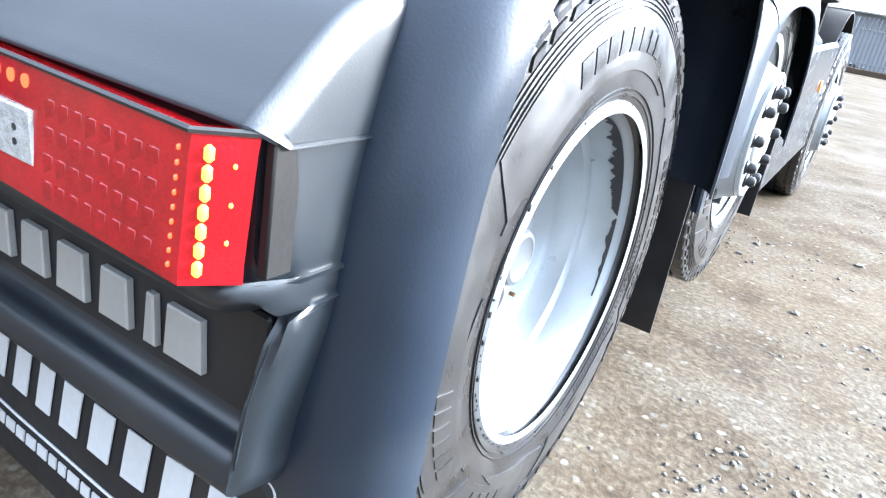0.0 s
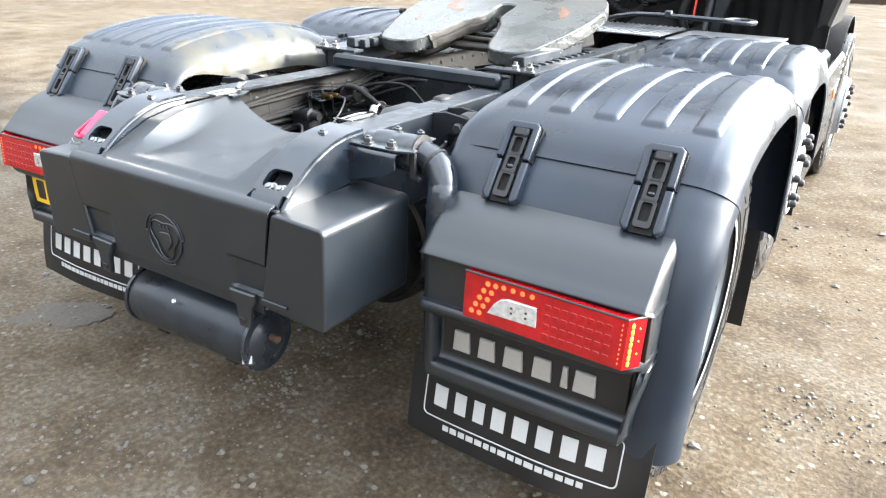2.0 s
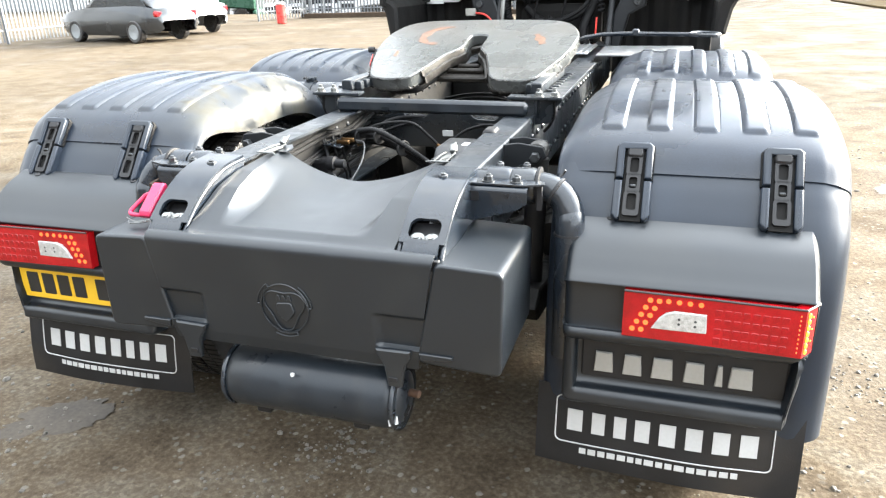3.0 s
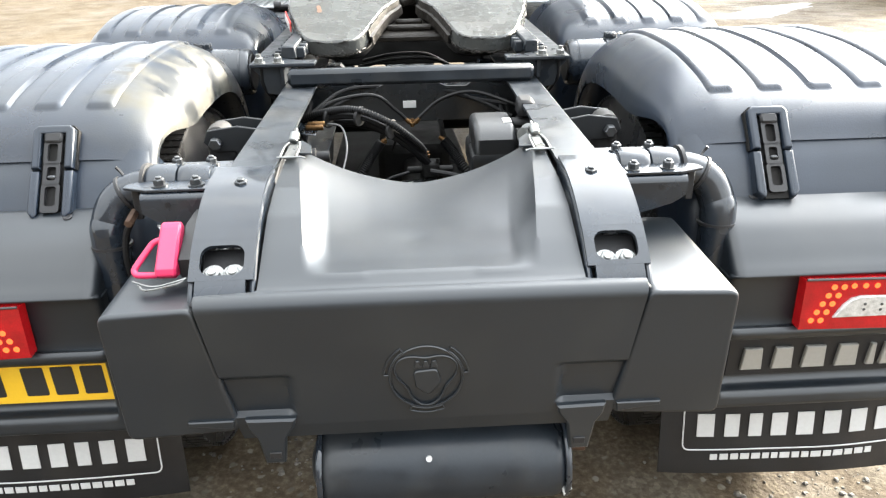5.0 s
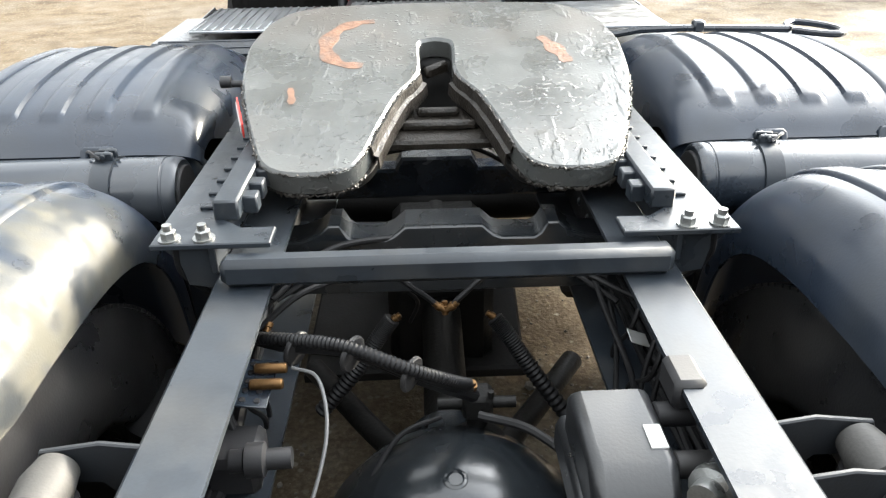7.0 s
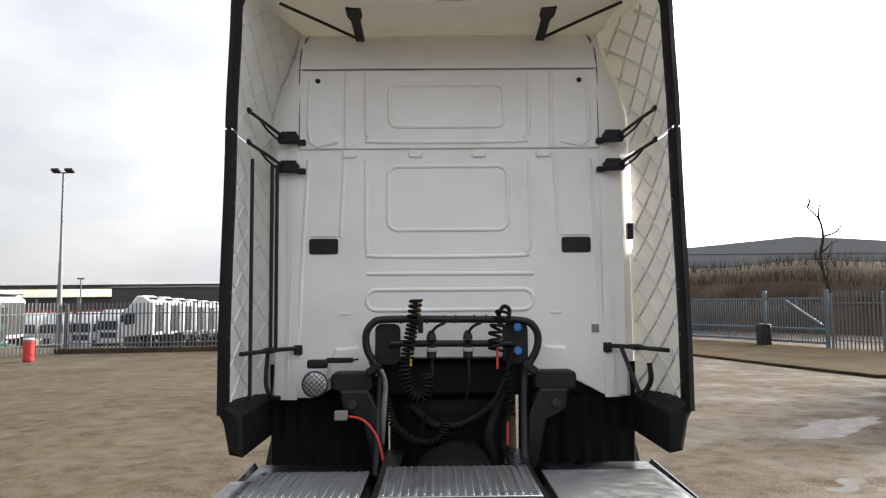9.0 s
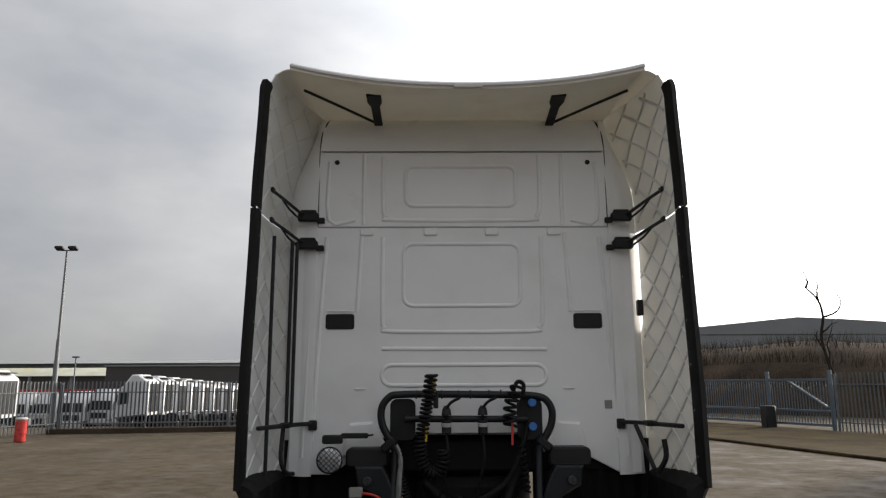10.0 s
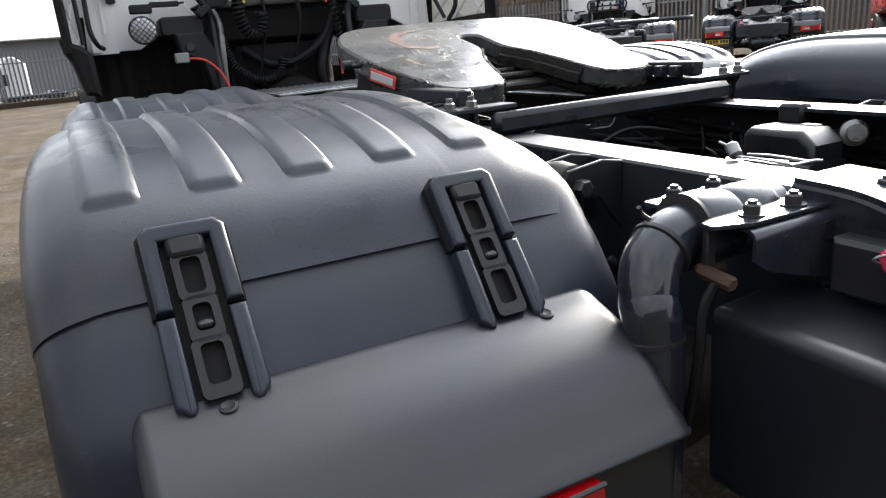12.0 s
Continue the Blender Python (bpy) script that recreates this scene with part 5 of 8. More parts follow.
def cover():
    """The moulded cover between the rail ends: face, flanks and the dished top."""
    xs = np.linspace(-0.29, 0.29, 81)
    rows = []
    for k in range(60):
        row = []
        for u in xs / 0.29:
            ye = 0.490 + 0.060 * min(1.0, (abs(u) * 0.29 / 0.265)) ** 2
            y = 0.028 + (ye - 0.028) * k / 59
            b = 0.205 + 0.060 * (y - 0.04) / 0.46
            x = math.copysign(abs(u) / 0.75 * b if abs(u) < 0.75 else b + (abs(u) - 0.75) / 0.25 * (0.29 - b), u)
            e = float(cover_edge(y)) - 0.004
            c = float(np.interp(y, [0.02, 0.040, 0.058, 0.066, 0.12, 0.3, 0.50], [0.987, 0.994, 1.0020, 1.0030, 1.0025, 1.008, 1.020]))
            a = min(1.0, abs(x) / b)
            flank = float(np.clip((a - 0.80) / 0.20, 0, 1))
            creased = 0.10 * a ** 2 + 0.90 * (flank ** 1.25) * (1 - 0.10 * math.sin(math.pi * flank))
            sag = float(smoothstep(0.20, 0.48, y))  # the flanks open into one even sag at the front edge
            z = c + (e - c) * (creased * (1 - sag) + a ** 2 * sag)
            if y < 0.06:
                z = min(z, e)
            z -= 0.004 * math.exp(-(x / 0.055) ** 2) * float(smoothstep(0.16, 0.44, y)) + 0.0025 * math.exp(-((x + 0.015) / 0.03) ** 2 - ((y - 0.20) / 0.03) ** 2)
            row.append((x, y, z))
        rows.append(row)
    # rolled rear edge and the upright face
    face = [(0.024 - 0.024 * math.cos(a), 0.966 + 0.024 * math.sin(a)) for a in np.linspace(math.pi / 2, 0, 9)] + [(0.0, 0.964), (0.0, 0.93)] + [(float(np.interp(z, [0.688, 0.72, 0.8, 0.9], [0.012, 0.006, 0.002, 0.0])), z) for z in np.linspace(0.90, 0.688, 64)]
    pressed = lambda x, z: 0.013 * float(smoothstep(0.240, 0.256, abs(x))) * float(smoothstep(0.742, 0.748, z)) * (1 - float(smoothstep(0.822, 0.836, z)))
    head = []
    for y, z in reversed(face):
        w = 0.3955 - 0.047 * (0.985 - z) / 0.29
        head.append([(x / 0.29 * w, y + pressed(x / 0.29 * w, z), z) for x in xs])
    first = [(x / 0.29 * 0.392, 0.026, 0.9902) for x in xs]
    second = [(np.sign(x) * min(abs(x) / 0.29 * 0.33, 0.295), 0.032, 0.9905) for x in xs]
    g = np.array(head + [first, second] + rows[1:])
    cv = part("rear_cover", B().sheet(g[:, ::-1], 0.005), GREY_COVER, truck, "grey moulded plastic cover between the rail ends", sharp=40)
    # steps pressed into the lower face
    for s in (1, -1):
        st = B(s)
        st.prism([(0.243, 0.742), (0.336, 0.744), (0.332, 0.722), (0.318, 0.700), (0.308, 0.640), (0.272, 0.640), (0.264, 0.70), (0.247, 0.725)], "y", 0.010, -0.008, 0.004)
        sp = part("bracket_tab", st, GREY_COVER, cv, "moulded tab under the cover")
        st2 = B(s).box((0.288, -0.009, 0.662), (0.022, 0.004, 0.014), 0.001)
        part("tab_slot", st2, BLACK, sp)
        cl = B(s)
        cl.prism([(0.235, 0.485), (0.295, 0.49), (0.297, 0.56), (0.268, 0.585), (0.243, 0.545)], "z", 1.092, 1.097, 0.001)
        tab = part("clip_tab", cl, GREY_COVER, cv, "grey tab of the cover")
        w = B(s)
        w.tube([(0.268, 0.540, 1.106), (0.262, 0.500, 1.108), (0.262, 0.432, 1.106)], 0.0022, 6, 2)
        w.tube([(0.292, 0.540, 1.106), (0.297, 0.500, 1.108), (0.297, 0.432, 1.106)], 0.0022, 6, 2)
        w.tube([(0.240, 0.424, 1.105), (0.252, 0.430, 1.106), (0.305, 0.430, 1.106)], 0.0022, 6, 1)
        w.cyl((0.284, 0.548, 1.104), (0.279, 0.566, 1.122), 0.0115, 14, 0.003)
        w.prism([(0.268, 0.44), (0.292, 0.44), (0.290, 0.53), (0.270, 0.53)], "z", 1.099, 1.103, 0.001)
        w.tube([(0.280, 0.555, 1.115), (0.279, 0.590, 1.124)], 0.0026, 6, 1)
        part("wire_clip", w, STEEL, tab, "bright wire spring clip")
    em = B()
    ec, low = 0.818, -0.0008
    em.tube([(0.066 * math.cos(a), low, ec + 0.066 * math.sin(a)) for a in np.linspace(0, 2 * math.pi, 61)], 0.0024, 6, 1)
    for mid in (30, 150, 270):  # three thicker lugs round the ring
        arcs = [[(r * math.cos(radians(a)), low, ec + r * math.sin(radians(a))) for a in np.linspace(mid - 24, mid + 24, 12)] for r in (0.0685, 0.0775)]
        em.tube(arcs[0] + arcs[1][::-1] + arcs[0][:1], 0.0020, 6, 1)
    tri_ring = [((0.052 + 0.010 * math.cos(3 * a + math.pi / 2 + math.pi)) * math.cos(a), ec + (0.052 + 0.010 * math.cos(3 * a + math.pi / 2 + math.pi)) * math.sin(a)) for a in np.linspace(0, 2 * math.pi, 61)]
    em.tube([(x, low, z) for x, z in tri_ring], 0.0022, 6, 1)
    em.prism(round_corners([(-0.024, ec + 0.014), (0.020, ec + 0.018), (0.028, ec - 0.010), (0.004, ec - 0.040), (-0.020, ec - 0.020)], 0.010), "y", 0.004, -0.0030, 0.002)
    for a in (-1, 0, 1):
        em.prism([(a * 0.015 - 0.007, ec + 0.022), (a * 0.015 + 0.007, ec + 0.022), (a * 0.015 + 0.003, ec + 0.036), (a * 0.015 - 0.003, ec + 0.036)], "y", 0.004, -0.0028, 0.001)
    part("emblem", em, GREY_COVER, cv, "plain embossed round emblem")
    for s in (1, -1):
        b = B(s)
        top = round_corners([(0.398, 0.975), (0.562, 0.968), (0.558, 0.700), (0.346, 0.712)], 0.020)
        b.prism(top, "y", 0.003, 0.345, 0.008, 4)
        sb = part("side_cover", b, GREY_COVER, truck, "grey plastic side box of the rear cover")
        ld = B(s).prism([(0.356, 0.742), (0.44, 0.742), (0.44, 0.733), (0.358, 0.722)], "y", 0.006, -0.004, 0.002)
        part("pressed_step", ld, GREY_COVER, sb)


def rear_tank():
    b = B()
    b.lathe([(0, 0.03), (0.012, 0.066), (0.03, 0.084), (0.045, 0.088), (0.485, 0.088), (0.50, 0.084), (0.518, 0.066), (0.53, 0.03)], (-0.235, 0.078, 0.560), (1, 0, 0), 40)
    t = part("air_tank", b, RAIL, truck, "grey steel air tank under the rear cover")
    for x in (-0.215, 0.275):
        part("weld_band", B().lathe([(0, 0.0885), (0.003, 0.0905), (0.008, 0.0905), (0.011, 0.0885)], (x - 0.005, 0.078, 0.56), (1, 0, 0), 40), GREY, t)
    for x in (-0.13, 0.165):
        part("strap_foot", B().box((x, 0.06, 0.475), (0.045, 0.04, 0.03), 0.004), BLACK, t)
    part("drain_valve", B().cyl((0.295, 0.078, 0.575), (0.325, 0.074, 0.575), 0.011, 12, 0.002), RUST, t, "rusty drain valve")
    part("sticker", B().box((0.274, 0.006, 0.535), (0.026, 0.002, 0.032), 0.0005, (-20, 0, 40)), PRINT, t, "white sticker")
    part("dot", B().cyl((0.0, 0.003, 0.625), (0.0, -0.002, 0.627), 0.006, 12), PRINT, t, "small white dot")


def pipe_bracket(s):
    """Two-lobed clamp on its bracket, and the bent tube that carries the mudguard."""
    ch = B(s)
    grid = []
    for x in np.linspace(0.400, 0.556, 12):
        low = float(np.interp(x, [0.40, 0.53, 0.556], [0.988, 1.026, 1.044]))
        arc = [(0.296 - 0.014 * math.sin(a), 1.0695 + 0.014 * math.cos(a)) for a in np.linspace(0, math.pi / 2, 6)]
        grid.append([(x, y, z) for y, z in [(0.352, 1.0835)] + arc + [(0.282, low)]])
    ch.sheet(np.array(grid)[:, ::-1], 0.005)
    br = part("tube_bracket", ch, GREY, truck, "grey pressed bracket clamping the mudguard tube")
    part("hole", B(s).cyl((0.502, 0.284, 1.062), (0.502, 0.2805, 1.062), 0.0055, 12), BLACK, br)
    part("slot", B(s).prism(rounded(0.402, 0.432, 1.046, 1.072, 0.006, 3), "y", 0.284, 0.2805), BLACK, br)
    front = round_corners([(0.402, 0.292), (0.545, 0.292), (0.597, 0.312), (0.593, 0.334), (0.560, 0.350), (0.402, 0.350)], 0.006)
    back = round_corners([(0.402, 0.424), (0.562, 0.424), (0.562, 0.470), (0.402, 0.470)], 0.006)
    part("flange", B(s).prism(front, "z", 1.0850, 1.0910, 0.001), GREY, br, "flat flange under the nuts")
    part("flange", B(s).prism(back, "z", 1.0840, 1.0900, 0.001), GREY, br, "flat flange under the nuts")
    for x, y in ((0.449, 0.315), (0.523, 0.317), (0.449, 0.447), (0.523, 0.449)):
        part("nut", B(s).bolt((x, y, 1.0905), (0, 0, 1), 0.0115, 0.016), BOLT, br, "dull hexagon nut")
    lobe = [(0.0, 0.0415), (0.001, 0.0465), (0.010, 0.0490), (0.052, 0.0490), (0.062, 0.0465), (0.066, 0.0440)]
    for x in (0.432, 0.500):
        part("clamp", B(s).lathe(lobe, (x, 0.384, 1.064), (1, 0, 0), 40), GREY, br, "round lobe of the grey tube clamp")
    part("sleeve", B(s).lathe([(0.0, 0.040), (0.002, 0.0515), (0.009, 0.0525), (0.011, 0.040)], (0.564, 0.384, 1.064), (1, 0, 0), 40), BLACK, br, "black rubber sleeve")
    tb = B(s)
    tb.tube([(0.40, 0.384, 1.064), (0.50, 0.384, 1.064), (0.585, 0.383, 1.063), (0.632, 0.374, 1.043), (0.655, 0.358, 1.000), (0.659, 0.345, 0.94), (0.659, 0.345, 0.60)], 0.0385, 24, 8)
    part("tube", tb, GREY, br, "bent grey steel tube")
    for at, ax in (((0.612, 0.379, 1.055), (1, -0.2, -0.5)), ((0.659, 0.348, 0.945), (0, 0.1, 1))):
        part("cable_tie", B(s).lathe([(0, 0.0390), (0.002, 0.0420), (0.008, 0.0420), (0.010, 0.0390)], at, ax, 28), BLACK, br)
    part("tie_tail", B(s).tube([(0.622, 0.392, 1.090), (0.630, 0.398, 1.098), (0.636, 0.396, 1.108)], 0.0035, 6, 3), BLACK, br, "cut tail of the cable tie")
    part("stem", B(s).box((0.580, 0.332, 1.050), (0.016, 0.010, 0.072), 0.002), BLACK, br, "dark upright stem")


def shock_mount(s):
    side_plate = [(0.40, 1.075), (0.46, 1.085), (0.535, 1.075), (0.548, 1.045), (0.525, 1.02), (0.47, 1.02), (0.40, 0.93)]
    m = part("shock_mount", B(s).prism(side_plate, "y", 0.655, 0.663, 0.002), DARKGREY, truck, "dark grey damper mounting bracket")
    part("cheek_plate", B(s).prism(side_plate, "y", 0.745, 0.753, 0.002), DARKGREY, m)
    part("bush", B(s).lathe([(0, 0.020), (0.006, 0.030), (0.045, 0.033), (0.078, 0.027), (0.083, 0.018)], (0.515, 0.662, 1.052), (0, 1, 0), 24), BUSH, m, "pale rubber bush")
    part("bolt", B(s).cyl((0.515, 0.630, 1.045), (0.515, 0.655, 1.045), 0.016, 6, 0.003), BOLT, m)
    m.location = (-0.014 * s, 0.040, 0.022)
    part("damper", B(s).cyl((0.50, 0.69, 0.55), (0.515, 0.70, 1.03), 0.035, 20), BLACK, m)


def crossbar():
    b = B()
    b.box((0, 1.165, 1.127), (0.765, 0.045, 0.052), 0.012)
    part("cross_bar", b, RAIL, truck, "grey steel cross bar joining the rails")
    for s in (1, -1):
        p = B(s)
        p.prism([(0.30, 1.185), (0.502, 1.185), (0.502, 1.235), (0.502, 2.30), (0.42, 2.30), (0.42, 1.30), (0.36, 1.245), (0.30, 1.245)], "z", 1.157, 1.168, 0.002)
        p.box((0.405, 1.75, 1.13), (0.012, 1.1, 0.06), 0.002)
        pl = part("mounting_plate", p, RAIL, truck, "grey steel mounting plate on the rail")
        for x, y in ((0.473, 1.205), (0.415, 1.205)):
            n = B(s).bolt((x, y, 1.168), (0, 0, 1), 0.013, 0.018)
            n.cyl((x, y, 1.18), (x, y, 1.196), 0.008, 10)
            part("nut", n, STEEL, pl, "bright nut on a stud")
        tr = B(s)
        tr.box((0.392, 1.55, 1.185), (0.045, 0.55, 0.04), 0.004)
        for k in range(9):
            tr.box((0.358, 1.33 + k * 0.062, 1.178), (0.028, 0.034, 0.034), 0.003)
            tr.box((0.437, 1.33 + k * 0.062, 1.171), (0.030, 0.02, 0.008), 0.002)
        part("toothed_rack", tr, RAIL, pl, "grey toothed slider rack")
        ang = B(s)
        ang.tube([(0.47, 1.215, 1.15), (0.472, 1.22, 1.10), (0.455, 1.235, 1.06), (0.43, 1.25, 1.03)], 0.006, 8)
        part("cable", ang, HOSE, pl)
        lo = B(s).prism([(0.40, 1.155), (0.50, 1.155), (0.495, 1.145), (0.47, 1.12), (0.46, 1.07), (0.40, 1.06)], "y", 1.215, 1.225, 0.002)
        part("gusset", lo, RAIL, pl)


def fifth_wheel():
    """The coupling plate, tilted back: horseshoe with a V throat."""
    out = [(0.0, 2.165), (0.16, 2.16), (0.317, 2.145), (0.41, 2.085), (0.457, 1.96), (0.46, 1.86), (0.45, 1.75), (0.427, 1.64), (0.40, 1.545), (0.365, 1.44), (0.315, 1.398), (0.24, 1.393), (0.185, 1.41), (0.155, 1.46), (0.128, 1.56), (0.09, 1.68), (0.042, 1.777), (0.040, 1.915), (0.022, 1.94), (0.0, 1.946)]
    half = np.array(curve([(0, *p) for p in out], 4))[:, 1:]
    poly = np.concatenate([half, (half * (-1, 1))[::-1][1:-1]])
    tilt = radians(14.3)
    c0 = np.array((0.0, 1.90, 1.322))
    R = np.array(Euler((tilt, 0, 0)).to_matrix())

    def tilted(b):
        b.v = [tuple(R @ np.array(p) + c0) for p in b.v]
        return b

    q = poly - (0, 1.90)
    b = B()
    b.prism([tuple(p) for p in q], "z", -0.055, 0.0, 0.007)
    fw = part("fifth_wheel", tilted(b), GREASE, truck, "greased grey fifth wheel coupling plate tilted back", sharp=28)
    rim = B()
    rng = random.Random(21)
    ring = [tuple(p) for p in q]
    edge = [p for p in ring if p[1] < -0.13]
    for s in (1, -1):  # ragged beads of old grease along the throat and the rear rim
        run = sorted((p for p in edge if p[0] * s > 0.03), key=lambda p: ring.index(p) * s)
        pts = [(x, y, 0) for x, y in run]
        for depth, big in ((0.004, 0.42), (0.053, 0.9)):
            path = []
            for p in curve(pts, 5):
                path.append((p[0] + rng.gauss(0, 0.0016), p[1] + rng.gauss(0, 0.0016), -depth + rng.gauss(0, 0.0022)))
            rr = [0.0042 * big * (0.35 + 1.1 * max(0.0, noise.noise(Vector((p[0] * 38, p[1] * 38, depth * 300))) + 0.35 + 0.25 * rng.random())) for p in path]
            rim.tube(path, rr, 8, 1)
    tagged(part("crusted_grease", tilted(rim), CRUST, fw, "crusted grease along the rim"), kind="stuff")
    for s in (1, -1):  # the throat walls, black and stepped with old grease
        wall = sorted((p for p in ring if p[0] * s > 0.035 and -0.42 < p[1] < -0.11 and abs(p[0]) < 0.185), key=lambda p: p[1])
        grid = []
        for x, y, _ in curve([(x, y, 0) for x, y in wall], 4):
            w = noise.noise(Vector((x * 30, y * 30, 4.0)))
            grid.append([(x - s * (0.0015 + d), y, z + 0.003 * w) for d, z in ((0.0, -0.003), (0.003 + 0.002 * w, -0.018), (0.004, -0.026), (0.013 + 0.003 * w, -0.029), (0.015, -0.058))])
        part("throat_wall", tilted(B().sheet(np.array(grid), 0.004)), CRUST, fw, "throat edge black and brown with old grease")
    sk = B()
    sk.prism([(x * 0.90, y * 0.90) for x, y in ring], "z", -0.095, -0.056, 0.012)
    part("skirt", tilted(sk), OILY, fw, "oily black casting under the plate")
    for pts, w in (([(-0.155, 0.150), (-0.20, 0.140), (-0.245, 0.105), (-0.268, 0.04), (-0.262, -0.03), (-0.225, -0.075), (-0.175, -0.085)], 0.020), ([(0.265, 0.045), (0.285, 0.0), (0.305, -0.05), (0.315, -0.09)], 0.020), ([(-0.335, -0.18), (-0.328, -0.22), (-0.325, -0.25)], 0.009)):
        c = np.array(curve([(x, y, 0) for x, y in pts], 8))
        t = np.gradient(c, axis=0)
        t /= np.linalg.norm(t, axis=1, keepdims=True)
        n = np.stack([-t[:, 1], t[:, 0], 0 * t[:, 0]], 1)
        wd = w * (0.35 + 0.65 * np.sin(np.linspace(0.15, 2.9, len(c)))) * (1 + 0.25 * np.sin(np.arange(len(c)) * 0.55 + w * 90))
        st = B().sheet(np.stack([c - n * wd[:, None], c, c + n * wd[:, None]], 1) + (0, 0, 0.0008), 0.001)
        part("rust_stain", tilted(st), RUST_FILM, fw, "orange rust stain worn through the grease")
    jaw = B()
    jaw.prism([(-0.055, -0.15), (0.055, -0.15), (0.13, -0.30), (-0.13, -0.30)], "z", -0.10, -0.075, 0.006)
    jaw.box((0, -0.19, -0.066), (0.10, 0.02, 0.02), 0.006)
    jaw.box((0, -0.245, -0.066), (0.17, 0.022, 0.02), 0.006)
    part("lock_jaw", tilted(jaw), CRUST, fw, "greasy lock jaw in the throat")
    bar = B().box((0.0, -0.02, -0.05), (0.07, 0.02, 0.03), 0.006, (0, 0, 35))
    part("lock_bar", tilted(bar), CRUST, fw)
    for s in (1, -1):
        ped = B(s).prism([(1.72, 1.175), (2.02, 1.175), (1.95, 1.29), (1.79, 1.27)], "x", 0.33, 0.40, 0.01)
        part("pedestal", ped, OILY, fw, "black bearing pedestal")
    st = B().box((-0.442, 1.665, 1.232), (0.004, 0.115, 0.036), 0.001, (14, 0, 16))
    sk2 = part("label_plate", st, RED_PAINT, fw, "red and white maker's label, plain")
    wb = B().box((-0.4455, 1.664, 1.232), (0.003, 0.100, 0.022), 0.001, (14, 0, 16))
    part("label_bar", wb, PRINT, sk2)
    hd = B()
    hd.tube([(0.36, 2.055, 1.270), (0.55, 2.045, 1.322), (0.93, 2.000, 1.325)], 0.0095, 8, 3)
    hd.tube([(0.930, 2.000, 1.325), (0.950, 2.055, 1.326), (0.990, 2.080, 1.326), (1.040, 2.030, 1.326), (1.052, 1.968, 1.326), (1.030, 1.925, 1.326), (0.985, 1.932, 1.326), (0.935, 1.985, 1.325)], 0.009, 8)
    hd.box((0.70, 2.030, 1.332), (0.03, 0.03, 0.03), 0.005)
    part("release_handle", hd, GREY, fw, "long grey release bar with loop handle")
    nip = B().cyl((-0.44, 1.80, 1.27), (-0.50, 1.80, 1.27), 0.008, 10)
    nip.cyl((-0.485, 1.80, 1.275), (-0.51, 1.80, 1.275), 0.014, 10)
    part("grease_nipple", nip, BLACK, fw)


def cross_tank(s):
    b = B(s)
    b.lathe([(0.016, 0.0001), (0.010, 0.045), (0.012, 0.058), (0.006, 0.066), (0.006, 0.078), (0.012, 0.083), (0.022, 0.0855), (0.034, 0.0855), (0.036, 0.0835), (0.040, 0.0835), (0.042, 0.0855), (0.62, 0.0855), (0.65, 0.07), (0.655, 0.03)], (0.588, 1.662, 1.054), (1, 0, 0), 48)
    part("tank_end", B(s).lathe([(0.0, 0.0001), (0.0, 0.064), (0.002, 0.066), (0.02, 0.066)], (0.587, 1.662, 1.054), (1, 0, 0), 40), BLACK, truck, "black end of the air tank")
    t = part("side_air_tank", b, GREY, truck, "grey cylindrical air tank between the mudguards")
    st = B(s).lathe([(0, 0.086), (0.001, 0.0905), (0.044, 0.0905), (0.045, 0.086)], (0.735, 1.662, 1.054), (1, 0, 0), 48)
    st.box((0.757, 1.652, 1.151), (0.042, 0.010, 0.022), 0.003)
    st.box((0.757, 1.676, 1.151), (0.042, 0.010, 0.022), 0.003)
    st.cyl((0.757, 1.640, 1.154), (0.757, 1.690, 1.154), 0.006, 10, 0.001)
    part("strap", st, RAIL, t, "grey steel strap")
    tl = B(s)
    tl.tube([(0.76, 1.64, 1.15), (0.79, 1.66, 1.16), (0.81, 1.69, 1.15)], 0.004, 6)
    part("cable_tie", tl, BLACK, t)


BUSH = mat("grey_rubber_bush", (0.035, 0.034, 0.032), 0.65, 0.0, 0.2, 20.0, 200.0, 0.1, spec=0.25)
RED_PAINT = mat("red_print", (0.55, 0.04, 0.03), 0.45)
for side in (1, -1):
    rail(side)
    pipe_bracket(side)
    shock_mount(side)
    cross_tank(side)
cover()
rear_tank()
crossbar()
fifth_wheel()

# ---- between the rails ----
def axle():
    b = B()
    prof = [(-0.15, 0.0001), (-0.146, 0.06), (-0.125, 0.115), (-0.09, 0.165), (-0.05, 0.20), (-0.01, 0.222), (0.02, 0.238), (0.10, 0.243), (0.18, 0.232), (0.24, 0.20), (0.28, 0.14), (0.34, 0.10), (0.42, 0.09)]
    b.lathe([(a, r * 1.20) for a, r in prof], (0.0, 0.93, 0.52), (0, 1, 0.04), 72)
    b.v = [(x * 0.92, y, z) for x, y, z in b.v]
    for s in (1, -1):
        q = [(0.10, 0.20), (0.17, 0.165), (0.26, 0.115), (0.40, 0.085), (0.75, 0.075), (0.95, 0.075)]
        b.lathe([(a, r) for a, r in q], (0, 1.03, 0.505), (s, 0, 0), 32)
    ax = part("drive_axle", b, AXLE, truck, "dark glossy painted drive axle housing", sharp=45)
    rg = B()
    rg.lathe([(0, 0.258), (0.004, 0.2785), (0.018, 0.2800), (0.024, 0.270)], (0.0, 0.905, 0.52), (0, 1, 0.04), 72)
    rg.v = [(x * 0.92, y, z) for x, y, z in rg.v]
    part("flange", rg, AXLE, ax, "bolted flange ring")
